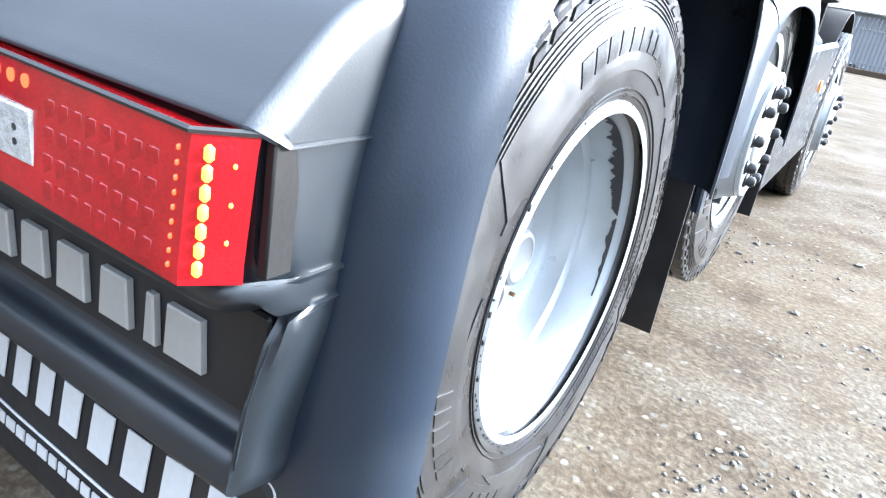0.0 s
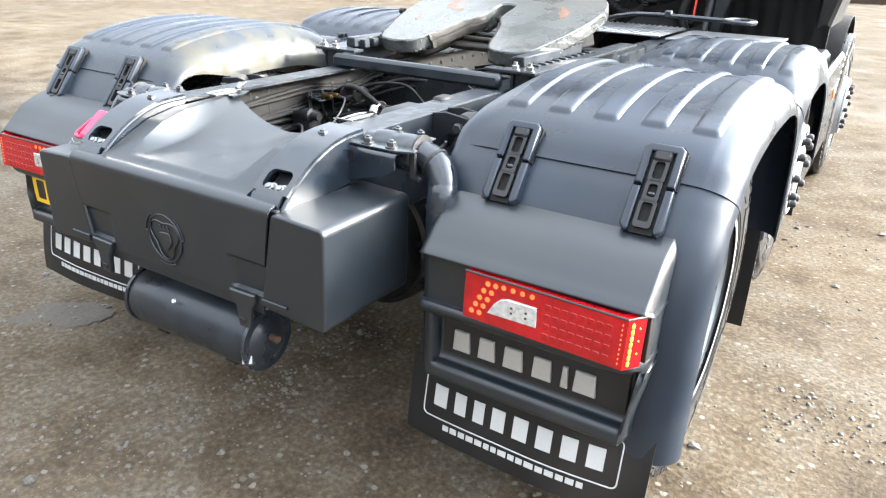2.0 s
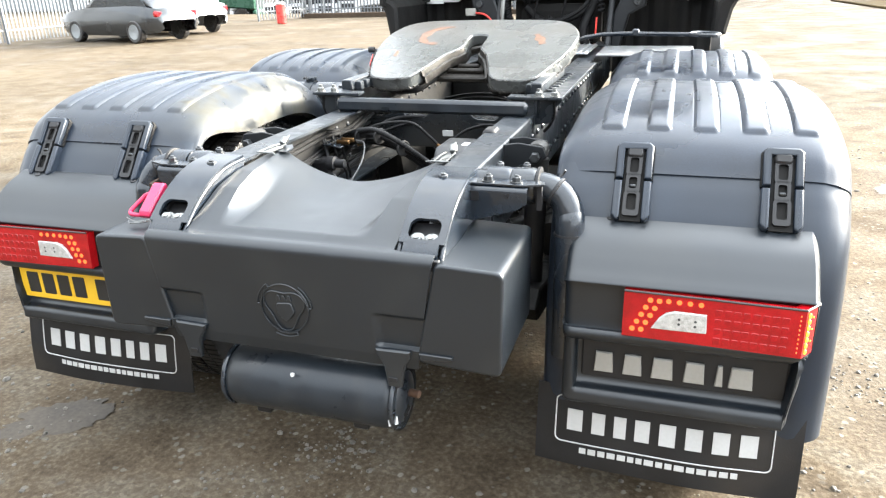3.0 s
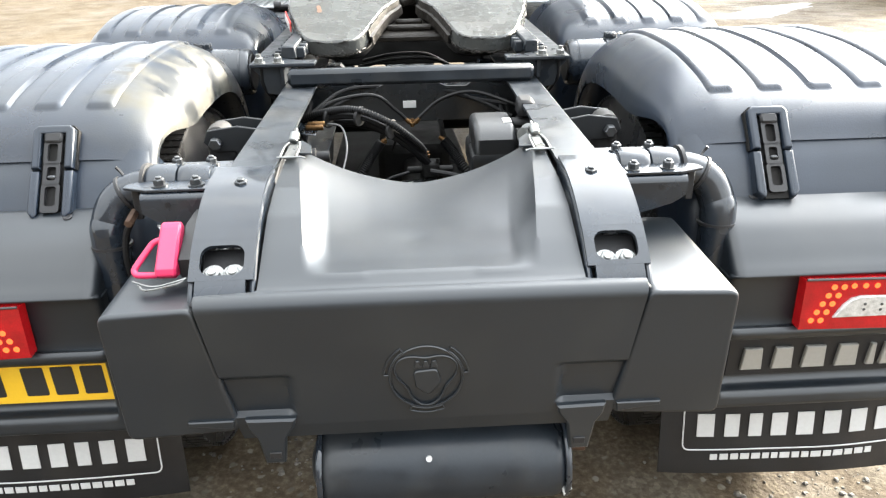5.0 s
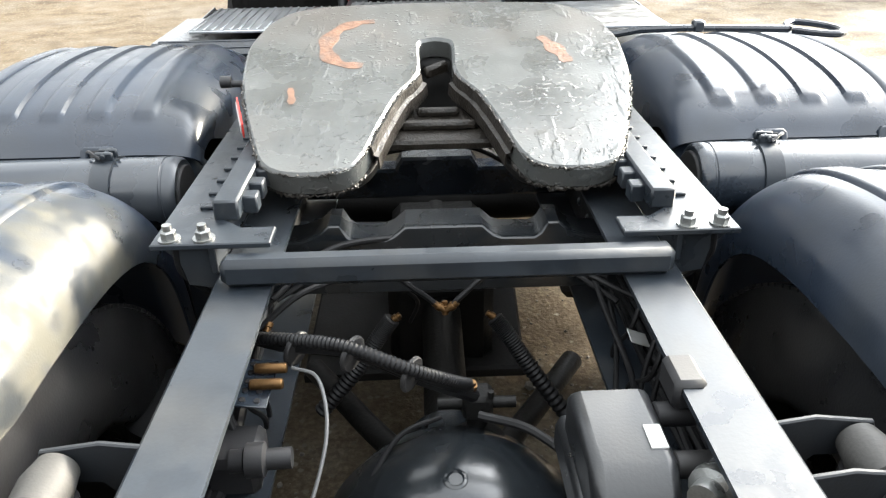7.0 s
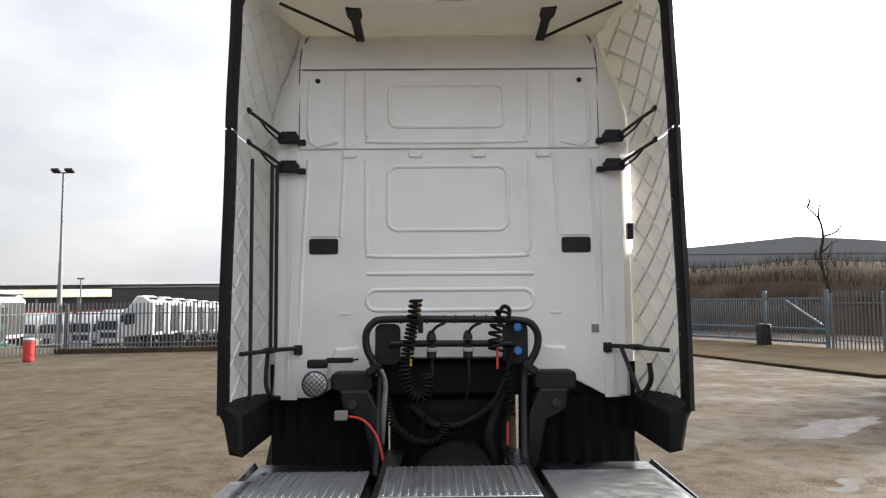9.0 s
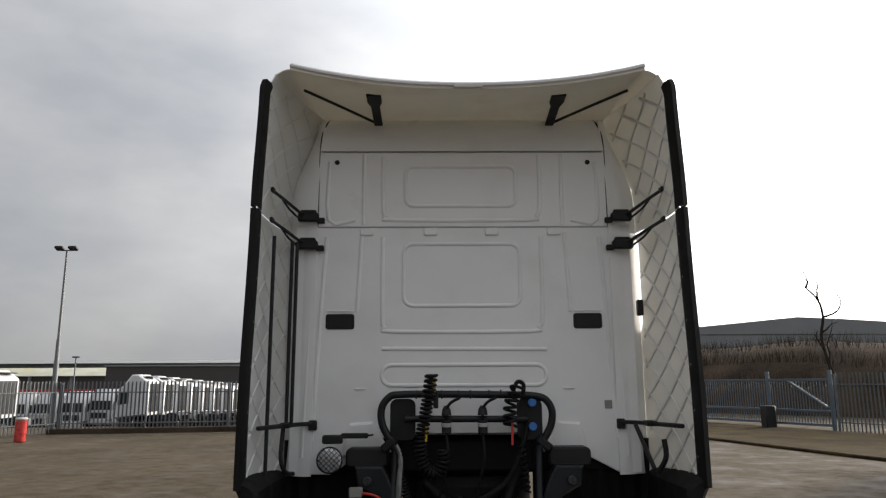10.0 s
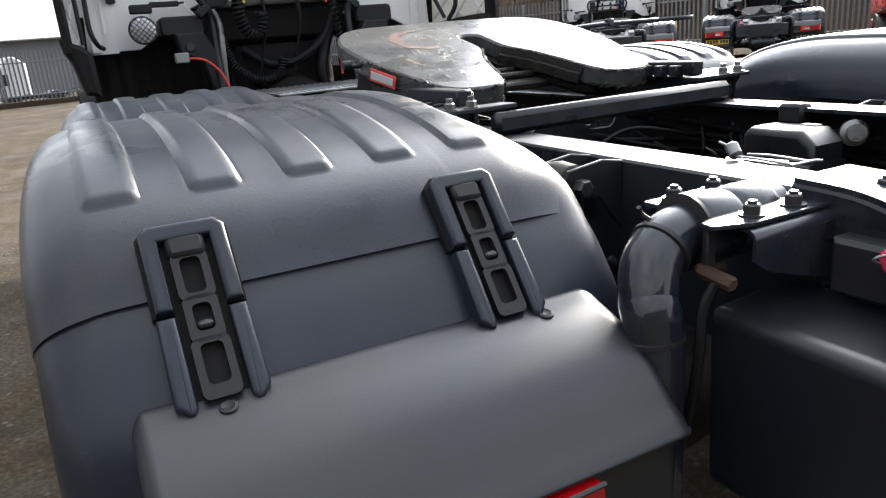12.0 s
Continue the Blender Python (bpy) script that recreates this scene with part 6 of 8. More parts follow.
    part("boss", B().lathe([(0, 0.022), (0.004, 0.020), (0.006, 0.015), (0.003, 0.012), (0.003, 0.0001)], (0.0, 0.985, 0.8095), (0, -0.20, 1), 24), AXLE, ax, "round cast boss")
    for s in (1, -1):
        lug = B(s)
        lug.box((0.185, 0.92, 0.752), (0.050, 0.045, 0.007), 0.002, (0, 32, 0))
        lug.box((0.204, 0.92, 0.735), (0.007, 0.045, 0.045), 0.002, (0, 10, 0))
        part("lug", lug, RAIL, ax, "small steel lug")
        sp = B(s)
        sp.lathe([(0, 0.11), (0.02, 0.125), (0.08, 0.13), (0.14, 0.115), (0.18, 0.12), (0.24, 0.12)], (0.56, 1.30, 0.50), (0, 0, 1), 28)
        part("air_spring", sp, HOSE, truck, "black rubber air spring")
        lf = B(s).prism([(0.55, 0.62), (0.62, 0.66), (1.5, 0.50), (1.55, 0.45), (1.5, 0.42), (0.6, 0.56)], "x", 0.46, 0.54, 0.006)
        part("trailing_arm", lf, OILY, truck, "oily black suspension arm")
        sp2 = B(s).lathe([(0, 0.11), (0.02, 0.125), (0.08, 0.13), (0.14, 0.115), (0.18, 0.12), (0.24, 0.12)], (0.52, 2.42, 0.58), (0, 0, 1), 28)
        part("air_spring", sp2, HOSE, truck, "black rubber air spring")
        ch = B(s).lathe([(0, 0.03), (0.01, 0.07), (0.07, 0.078), (0.075, 0.086), (0.09, 0.086), (0.095, 0.078), (0.17, 0.07), (0.18, 0.03)], (0.50, 1.06, 0.66), (0.1, 1, 0.15), 28)
        part("brake_chamber", ch, OILY, truck, "black round brake chamber by the axle")
    lift = B().cyl((-0.95, 2.40, 0.675), (0.95, 2.40, 0.675), 0.07, 24)
    part("lift_axle", lift, OILY, truck, "dark lift axle beam")
    tub = B().tube([(0.0, 1.30, 0.52), (0.0, 1.8, 0.60), (0.0, 3.4, 0.75)], 0.055, 20, 2)
    part("propeller_shaft", tub, OILY, truck, "dark propeller shaft")


def cross_members():
    top = [(-0.385, 1.030), (-0.30, 1.034), (-0.262, 1.048), (-0.238, 1.070), (-0.214, 1.070), (-0.200, 1.044), (-0.190, 1.036), (-0.122, 1.034), (-0.104, 1.042), (-0.080, 1.063), (0.080, 1.063), (0.104, 1.040), (0.122, 1.033), (0.190, 1.032), (0.204, 1.042), (0.216, 1.066), (0.240, 1.066), (0.262, 1.044), (0.30, 1.030), (0.385, 1.026)]
    b = B().prism([(-0.385, 0.907)] + top + [(0.385, 0.907)], "y", 1.430, 1.442, 0.003)
    b.sheet(np.array([[(x, y, z + 0.001) for x, z in top] for y in (1.440, 1.475, 1.515)])[:, ::-1], 0.008)
    c = part("cross_member", b, AXLE, truck, "dark pressed cross member with a shaped top edge")
    part("label_sticker", B().box((-0.010, 1.427, 0.970), (0.046, 0.003, 0.025), 0.0005), PRINT, c, "white sticker")
    c2 = B()
    c2.prism([(-0.38, 1.00), (-0.30, 1.00), (-0.26, 0.95), (-0.12, 0.95), (-0.10, 0.985), (0.10, 0.985), (0.12, 0.95), (0.26, 0.95), (0.30, 1.00), (0.38, 1.00), (0.38, 0.86), (-0.38, 0.86)], "y", 2.02, 2.10, 0.008)
    part("front_cross_member", c2, GREY, truck, "grey pressed cross member")
    c3 = B().box((0, 2.75, 0.97), (0.76, 0.10, 0.20), 0.008)
    part("mid_cross_member", c3, OILY, truck, "dark cross member")
    v = B()
    for s in (1, -1):
        v.tube([(s * 0.03, 1.18, 0.60), (s * 0.16, 1.36, 0.56), (s * 0.34, 1.62, 0.56)], 0.028, 14, 4)
    v.lathe([(0, 0.05), (0.01, 0.055), (0.05, 0.055), (0.06, 0.04)], (0.05, 1.14, 0.70), (0, 0, 1), 24)
    part("v_stay", v, OILY, truck, "oily black V-stay over the axle")
    # added dark box covers ground that would show too bright
    pan = B()
    pan.box((0, 2.15, 0.55), (0.30, 0.70, 0.30), 0.03)
    part("ground_cover_box", pan, OILY, truck, "dark box added round the shaft to cover the ground")
    # added plate stands for deep shade on the ground below the shaft
    part("shade_plate", B().prism([(-0.40, 1.75), (0.24, 1.75), (0.27, 2.30), (0.24, 3.05), (-0.40, 3.05)], "z", 0.40, 0.44, 0.008), DEEP, truck, "dark plate added under the shaft to keep the ground dark")
    for s in (1, -1):
        # added block, put in so the ground here reads as shaded
        dark_block = B(s).prism([(1.90, 0.82), (2.90, 0.80), (2.82, 0.50), (2.60, 0.38), (2.20, 0.38), (1.98, 0.52)], "x", 0.43, 0.58, 0.02)
        part("shade_block", dark_block, DEEP, truck, "dark block added by the lift axle, hiding the bright ground")


def valve_block():
    b = B()
    b.prism([(0.80, 0.86), (0.80, 0.955), (0.835, 0.985), (0.97, 0.985), (0.99, 0.965), (0.99, 0.86)], "x", 0.168, 0.282, 0.016, 3)
    b.prism([(0.815, 0.845), (0.792, 0.885), (0.80, 0.915), (1.0, 0.915), (1.015, 0.89), (1.015, 0.845)], "x", 0.160, 0.290, 0.014, 3)
    v = part("brake_valve", b, VALVE, truck, "black plastic brake modulator on the rail", sharp=45)
    v.location = (-0.012, -0.075, 0.085)
    part("white_label", B().box((0.262, 0.875, 0.9865), (0.022, 0.042, 0.003), 0.0005), PRINT, v, "small white label")
    for y, z in ((0.86, 0.97), (0.95, 0.975)):
        part("port", B().cyl((0.285, y, z - 0.02), (0.345, y, z - 0.02), 0.018, 14, 0.003), BLACK, v)
    sn = B()
    sn.lathe([(0, 0.024), (0.03, 0.024), (0.034, 0.03), (0.05, 0.03), (0.054, 0.02), (0.075, 0.02)], (0.345, 0.835, 0.960), (-0.5, -0.5, 0.1), 16)
    part("silencer", sn, STEEL, v, "dull metal silencer")
    el = B().box((0.325, 0.965, 1.0), (0.045, 0.07, 0.05), 0.008)
    part("connector", el, BLACK, v, "grey plug connector")
    # left side: perforated bracket with fittings
    p = B()
    p.box((-0.325, 1.02, 1.005), (0.075, 0.115, 0.004), 0.001, (0, 8, 0))
    pl = part("perforated_bracket", p, GREY, truck, "grey perforated bracket on the rail")
    ho = B()
    for i in range(3):
        for j in range(5):
            ho.cyl((-0.348 + i * 0.022, 0.975 + j * 0.022, 1.006 - (i - 1) * 0.003), (-0.348 + i * 0.022, 0.975 + j * 0.022, 1.0095 - (i - 1) * 0.003), 0.005, 8)
    tagged(part("perforation", ho, BLACK, pl), kind="stuff")
    for y in (1.045, 1.005):
        part("brass_fitting", B().cyl((-0.32, y, 1.012), (-0.268, y, 1.012), 0.009, 10, 0.002), BRASS, pl, "brass hose fitting")
    f2 = B()
    f2.lathe([(0, 0.018), (0.02, 0.018), (0.024, 0.026), (0.05, 0.026), (0.054, 0.016), (0.09, 0.016)], (-0.335, 0.90, 0.955), (1, 0.05, 0), 16)
    f2.box((-0.335, 0.93, 0.93), (0.08, 0.09, 0.07), 0.01)
    part("solenoid", f2, BLACK, pl, "black solenoid")
    pc = B()
    pc.lathe([(0, 0.045), (0.02, 0.05), (0.09, 0.05), (0.10, 0.042), (0.105, 0.0001)], (-0.30, 0.72, 0.82), (0.1, 0.0, 1), 24)
    pc.box((-0.285, 0.70, 0.935), (0.05, 0.05, 0.03), 0.006)
    part("pressure_sensor", pc, DARKGREY, truck, "grey sensor on the rail")


def hoses():
    rng = random.Random(11)
    runs = [
        ([(-0.36, 1.17, 0.985), (-0.28, 1.10, 1.015), (-0.17, 1.062, 1.028), (-0.072, 1.058, 0.985), (0.0, 1.11, 0.91), (0.035, 1.155, 0.865)], 0.011, HOSE),
        ([(-0.36, 1.20, 0.965), (-0.27, 1.13, 0.995), (-0.15, 1.085, 1.002), (-0.06, 1.08, 0.955), (0.01, 1.125, 0.885), (0.045, 1.165, 0.835)], 0.013, HOSE),
        ([(-0.36, 1.22, 0.96), (-0.25, 1.15, 0.985), (-0.12, 1.105, 0.975), (-0.03, 1.115, 0.92), (0.025, 1.155, 0.85)], 0.009, HOSE),
        ([(-0.26, 1.045, 1.012), (-0.215, 1.02, 1.005), (-0.20, 0.95, 0.95), (-0.23, 0.86, 0.87), (-0.28, 0.80, 0.80)], 0.0032, AIR_LINE),
        ([(-0.30, 0.82, 0.93), (-0.24, 0.80, 0.94), (-0.20, 0.74, 0.90), (-0.215, 0.66, 0.82), (-0.26, 0.60, 0.74)], 0.005, DARKGREY),
        ([(0.21, 0.62, 0.66), (0.205, 0.68, 0.80), (0.235, 0.74, 0.90), (0.31, 0.76, 0.93)], 0.005, DARKGREY),
        ([(0.33, 0.72, 0.90), (0.25, 0.70, 0.90), (0.22, 0.70, 0.80), (0.25, 0.72, 0.70)], 0.006, HOSE),
        ([(-0.34, 1.30, 0.98), (-0.24, 1.40, 1.03), (-0.10, 1.44, 1.035), (0.06, 1.44, 1.03), (0.2, 1.42, 0.99), (0.33, 1.35, 0.98)], 0.007, HOSE),
        ([(-0.34, 1.33, 0.96), (-0.2, 1.42, 1.005), (-0.05, 1.45, 1.01), (0.10, 1.44, 1.02), (0.24, 1.40, 0.98), (0.34, 1.30, 0.95)], 0.006, HOSE),
        ([(-0.35, 1.20, 0.98), (-0.26, 1.25, 1.03), (-0.13, 1.30, 1.035), (-0.055, 1.32, 0.975), (-0.018, 1.325, 0.938)], 0.006, HOSE),
        ([(0.35, 1.24, 1.0), (0.21, 1.33, 1.03), (0.10, 1.345, 1.005), (0.03, 1.33, 0.955), (0.014, 1.325, 0.94)], 0.006, HOSE),
        ([(-0.10, 1.46, 1.02), (-0.09, 1.44, 0.92), (-0.06, 1.46, 0.86), (-0.08, 1.5, 0.78)], 0.005, HOSE),
        ([(0.05, 1.13, 0.82), (0.14, 1.10, 0.81), (0.22, 1.02, 0.80)], 0.009, HOSE),
        ([(-0.02, 1.13, 0.82), (-0.10, 1.10, 0.80), (-0.16, 1.02, 0.74), (-0.17, 0.96, 0.70)], 0.005, HOSE),
        ([(0.30, 1.44, 1.0), (0.31, 1.30, 0.95), (0.33, 1.16, 0.90), (0.31, 1.04, 0.92)], 0.006, HOSE),
        ([(0.33, 1.42, 0.98), (0.335, 1.28, 0.90), (0.30, 1.12, 0.87)], 0.005, HOSE),
        ([(0.36, 1.3, 1.04), (0.36, 0.9, 1.0), (0.36, 0.5, 0.95)], 0.008, HOSE),
        ([(-0.36, 1.45, 1.04), (-0.37, 1.0, 0.97), (-0.37, 0.55, 0.95)], 0.010, HOSE),
        ([(-0.36, 1.45, 0.99), (-0.36, 1.0, 0.91), (-0.36, 0.55, 0.90)], 0.012, HOSE),
        ([(-0.20, 2.0, 1.02), (-0.08, 2.02, 1.04), (0.06, 2.02, 1.04), (0.16, 1.99, 1.0)], 0.008, HOSE),
        ([(-0.22, 1.98, 1.0), (-0.06, 2.0, 1.025), (0.10, 2.0, 1.02), (0.24, 1.95, 0.96)], 0.008, HOSE),
    ]
    for s in (1, -1):  # loose cables clipped along the inner faces of the rails
        for k in range(7):
            z = 0.88 + 0.026 * k + rng.uniform(-0.01, 0.01)
            sag = [rng.uniform(-0.018, 0.012) for _ in range(6)]
            runs.append(([(s * (0.375 - 0.05 * abs(d) * 10 * (k % 2)), 0.62 + 0.20 * i, z + d) for i, d in enumerate(sag)], rng.choice((0.005, 0.006, 0.008)), HOSE))
        for k in range(4):
            y = rng.uniform(0.95, 1.4)
            runs.append(([(s * 0.37, y, 1.03), (s * 0.34, y - 0.03, 0.95), (s * 0.33, y + rng.uniform(-0.05, 0.05), 0.86), (s * 0.36, y + 0.05, 0.74)], 0.005, HOSE))
    for pts in ([(0.108, 1.420, 0.838), (0.14, 1.40, 0.80), (0.19, 1.37, 0.73), (0.29, 1.32, 0.60)], [(-0.118, 1.436, 0.834), (-0.15, 1.43, 0.79), (-0.20, 1.41, 0.72), (-0.29, 1.38, 0.62)]):
        c = curve(pts, 24)
        part("brake_hose", B().tube(c, [0.017 + 0.003 * (i % 2) for i in range(len(c))], 10, 1), HOSE, truck, "black corrugated brake hose")
    c = curve([(-0.35, 1.14, 1.005), (-0.254, 1.078, 1.042), (-0.166, 1.040, 1.052), (-0.072, 1.032, 1.012), (0.0, 1.088, 0.938), (0.032, 1.142, 0.885)], 26)
    part("conduit", B().tube(c, [0.0095 + 0.002 * (i % 2) for i in range(len(c))], 10, 1), HOSE, truck, "grey-black corrugated conduit")
    for pts, r, m in runs:
        part("hose", B().tube(pts, r, 8, 8), m, truck, "hose or cable between the rails" if m is HOSE else "grey plastic air line")
    for p, a in (((-0.100, 1.440, 0.842), (-0.6, -0.1, -0.4)), ((0.092, 1.428, 0.848), (0.6, -0.1, -0.4)), ((-0.026, 1.325, 0.945), (0.55, 0, -0.5)), ((0.022, 1.325, 0.945), (-0.55, 0, -0.5)), ((-0.003, 1.328, 0.915), (0, 0.2, 1)), ((0.041, 1.160, 0.852), (0, -0.2, 1)), ((-0.335, 1.20, 0.975), (0.2, 0.5, 0.5)), ((-0.31, 1.16, 0.965), (0.5, 0.5, 0.2)), ((-0.125, 1.436, 0.825), (0.6, 0.3, 0.1))):
        a = v3(a) / np.linalg.norm(a)
        f = B()
        f.lathe([(0, 0.007), (0.009, 0.007), (0.010, 0.009), (0.019, 0.009), (0.020, 0.006), (0.028, 0.006)], v3(p), a, 10)
        part("brass_fitting", f, BRASS, truck, "brass hose fitting")
    lv = B()
    lv.box((0.051, 1.175, 0.815), (0.058, 0.055, 0.055), 0.008)
    lv.cyl((-0.025, 1.175, 0.812), (0.125, 1.175, 0.812), 0.012, 12)
    lv.cyl((0.051, 1.175, 0.72), (0.051, 1.175, 0.80), 0.02, 14)
    for x in (0.03, 0.075):
        lv.cyl((x, 1.155, 0.84), (x, 1.155, 0.855), 0.006, 8)
    part("levelling_valve", lv, OILY, truck, "dull metal valve on the axle")
    for x, y, z in ((-0.166, 1.055, 1.030), (-0.072, 1.050, 0.988), (-0.262, 1.090, 1.018)):
        part("cable_tie", B().lathe([(0, 0.029), (0.002, 0.031), (0.007, 0.031), (0.009, 0.029)], (x, y, z), (0.85, -0.5, -0.1), 16), BLACK, truck, "black cable tie")
    tag = B().box((0.345, 1.17, 0.955), (0.05, 0.03, 0.002), 0.0005, (25, 30, 20))
    part("paper_tag", tag, PRINT, truck, "torn white paper tag")


def isolator():
    """Pink-red handled plug beside the left rail end."""
    b = B()
    b.prism([(0.110, 0.985), (0.262, 0.985), (0.262, 1.058), (0.190, 1.058), (0.112, 1.020)], "x", -0.446, -0.402, 0.006)
    sw = part("socket", b, BLACK, truck, "black socket with a pink handle")
    face = [(0.088, 1.000), (0.098, 0.990), (0.120, 0.988), (0.178, 1.046), (0.184, 1.058), (0.178, 1.068), (0.168, 1.071), (0.158, 1.065), (0.092, 1.012)]
    h = B().prism(round_corners(face, 0.006), "x", -0.480, -0.442, 0.004)
    hd = part("handle", h, PINK, sw, "bright pink-red plastic handle")
    part("handle_loop", B().tube([(-0.478, 0.150, 1.045), (-0.492, 0.146, 1.040), (-0.500, 0.140, 1.032), (-0.521, 0.116, 1.006), (-0.521, 0.108, 0.999), (-0.512, 0.103, 0.996), (-0.478, 0.100, 0.997)], 0.0060, 10, 4), PINK, hd, "pink-red loop")
    w = B()
    w.tube([(-0.522, 0.092, 0.990), (-0.48, 0.074, 0.987), (-0.44, 0.082, 0.992), (-0.425, 0.089, 0.994), (-0.44, 0.077, 0.989), (-0.49, 0.066, 0.984), (-0.51, 0.084, 0.986)], 0.0017, 6, 4)
    part("wire_loop", B().tube([(-0.474, 0.166, 1.064), (-0.486, 0.172, 1.064), (-0.490, 0.180, 1.058), (-0.482, 0.176, 1.052)], 0.0017, 6, 4), STEEL, sw, "bright wire loop")
    part("wire_clip", w, STEEL, sw, "bright wire clip")
    br = B().cyl((-0.590, 0.336, 1.029), (-0.589, 0.284, 1.022), 0.0095, 6, 0.002)
    bp = part("brass_valve", br, RUST, truck, "tarnished brass test valve")
    part("valve_arm", B().cyl((-0.545, 0.338, 1.022), (-0.592, 0.338, 1.030), 0.0070, 10, 0.002), RUST, bp)
    part("valve_hose", B().tube([(-0.592, 0.310, 1.018), (-0.610, 0.312, 0.985), (-0.618, 0.308, 0.93), (-0.618, 0.32, 0.85), (-0.625, 0.34, 0.75)], 0.007, 8, 6), HOSE, bp, "black corrugated hose")


VALVE = mat("black_valve_plastic", (0.0085, 0.0092, 0.0102), 0.36, 0.0, 0.15, 8.0, 200.0, 0.06, spec=0.45)
AXLE = mat("dark_axle_paint", (0.009, 0.011, 0.013), 0.22, 0.0, 0.25, 8.0, 120.0, 0.06, 0.08, dirt=(0.022, 0.02, 0.018), dirt_amount=0.4)
axle()
cross_members()
valve_block()
hoses()
isolator()

# ---- cab ----
BACK_Y = 4.36
CAB_OUT = [(-1.05, 1.40), (-0.80, 1.40), (-0.72, 1.45), (-0.52, 1.60), (-0.36, 1.66), (0.36, 1.66), (0.52, 1.60), (0.56, 1.545), (0.73, 1.50), (0.92, 1.40), (1.05, 1.40)]


def cab_shell():
    body = B()
    sec = [(-1.06, 1.42), (-1.09, 2.0), (-1.08, 2.8), (-1.05, 3.3), (-1.0, 3.54), (-0.90, 3.64), (0.90, 3.64), (1.0, 3.54), (1.05, 3.3), (1.08, 2.8), (1.09, 2.0), (1.06, 1.42), (0.60, 1.62), (-0.60, 1.62)]
    body.prism(sec, "y", BACK_Y + 0.06, 6.55, 0.05)
    cab = part("cab", body, WHITE, truck, "white painted steel sleeper cab seen from behind", sharp=50)
    cab.location, cab.scale = (-0.012, 0.0, 0.0), (1.022, 1.0, 1.0)
    # lower back skin with its cut-out
    skin = B()
    low = CAB_OUT + [(1.05, 2.925), (-1.05, 2.925)]
    skin.prism(low, "y", BACK_Y + 0.03, BACK_Y, 0.004)
    part("back_panel", skin, WHITE, cab, "white pressed back panel")
    up = B().prism([(-0.912, 2.925), (0.912, 2.925), (0.908, 3.425), (-0.908, 3.425)], "y", BACK_Y + 0.03, BACK_Y - 0.014, 0.005)
    part("upper_panel", up, WHITE, cab, "white upper back panel overlapping the lower one")
    cap = B()
    rows = []
    for y, z in ((-0.010, 3.432), (-0.010, 3.50), (-0.006, 3.57), (0.004, 3.62), (0.022, 3.648), (0.06, 3.664), (0.14, 3.67)):
        w = 0.908 - 0.045 * max(0, (z - 3.43) / 0.2) ** 1.6
        rows.append([(x * w, BACK_Y + y, z) for x in np.linspace(-1, 1, 12)])
    cap.sheet(np.array(rows), 0.01)
    part("roof_cap", cap, WHITE, cab, "curved white roof edge")
    for s in (1, -1):
        pil = B(s)
        rows = []
        for z in np.linspace(1.39, 3.645, 24):
            top = float(smoothstep(3.0, 3.66, z)) ** 1.6
            x0, x1 = 0.914 - 0.035 * top, 1.105 - 0.17 * top
            rows.append([(x0 + (x1 - x0) * t, BACK_Y - 0.004 + 0.10 * t ** 2.2, z) for t in np.linspace(0, 1, 10)])
        pil.sheet(np.array(rows), 0.01)
        part("corner_pillar", pil, WHITE, cab, "rounded white corner pillar")
        seam = B(s)
        seam.tube([(0.913, BACK_Y - 0.008, 2.93), (0.912, BACK_Y - 0.009, 3.3), (0.909, BACK_Y - 0.010, 3.45), (0.897, BACK_Y - 0.008, 3.56), (0.872, BACK_Y + 0.0, 3.625), (0.855, BACK_Y + 0.03, 3.66)], 0.005, 6, 4)
        part("seam", seam, BLACK, cab, "dark sealing strip")
    # pressed lines
    pr = []
    for x0, x1, z0, z1, r in ((-0.362, 0.335, 3.062, 3.327, 0.05), (-0.373, 0.352, 2.418, 2.815, 0.06), (-0.503, 0.497, 1.925, 2.05, 0.06)):
        ring = rounded(x0, x1, z0, z1, r)
        yy = BACK_Y - (0.014 if z0 > 2.9 else 0.0)
        pr.append([(x, yy, z) for x, z in ring + ring[:1]])
    for yy, zt, zb in ((BACK_Y - 0.014, 3.40, 2.968), (BACK_Y, 2.86, 2.256)):
        pr.append([(-0.505, yy, zt), (-0.503, yy, zb + 0.10), (-0.49, yy, zb + 0.03), (-0.43, yy, zb), (0.40, yy, zb), (0.46, yy, zb + 0.03), (0.485, yy, zb + 0.10), (0.487, yy, zt)])
    pr.append([(-0.503, BACK_Y, 2.15), (0.503, BACK_Y, 2.145)])
    for s in (-1, 1):
        pr.append([(s * 0.626, BACK_Y - 0.014, 3.41), (s * 0.626, BACK_Y - 0.014, 2.94)])
        pr.append([(s * 0.635, BACK_Y, 2.89), (s * 0.66, BACK_Y, 2.38)])
        pr.append([(s * 0.845, BACK_Y - 0.014, 3.36), (s * 0.845, BACK_Y - 0.014, 2.97), (s * 0.68, BACK_Y - 0.014, 2.97)])
        pr.append([(s * 0.855, BACK_Y, 2.86), (s * 0.885, BACK_Y, 2.30), (s * 0.915, BACK_Y, 1.60)])
        pr.append([(s * 0.92, BACK_Y - 0.004, 2.86), (s * 0.945, BACK_Y - 0.004, 2.30), (s * 0.97, BACK_Y - 0.004, 1.50)])
    for pts in pr:
        b = B()
        b.tube([(p[0], p[1] + 0.005, p[2]) for p in pts], 0.0145, 10, 1 if len(pts) > 20 else 3)
        part("pressed_bead", b, WHITE, cab)
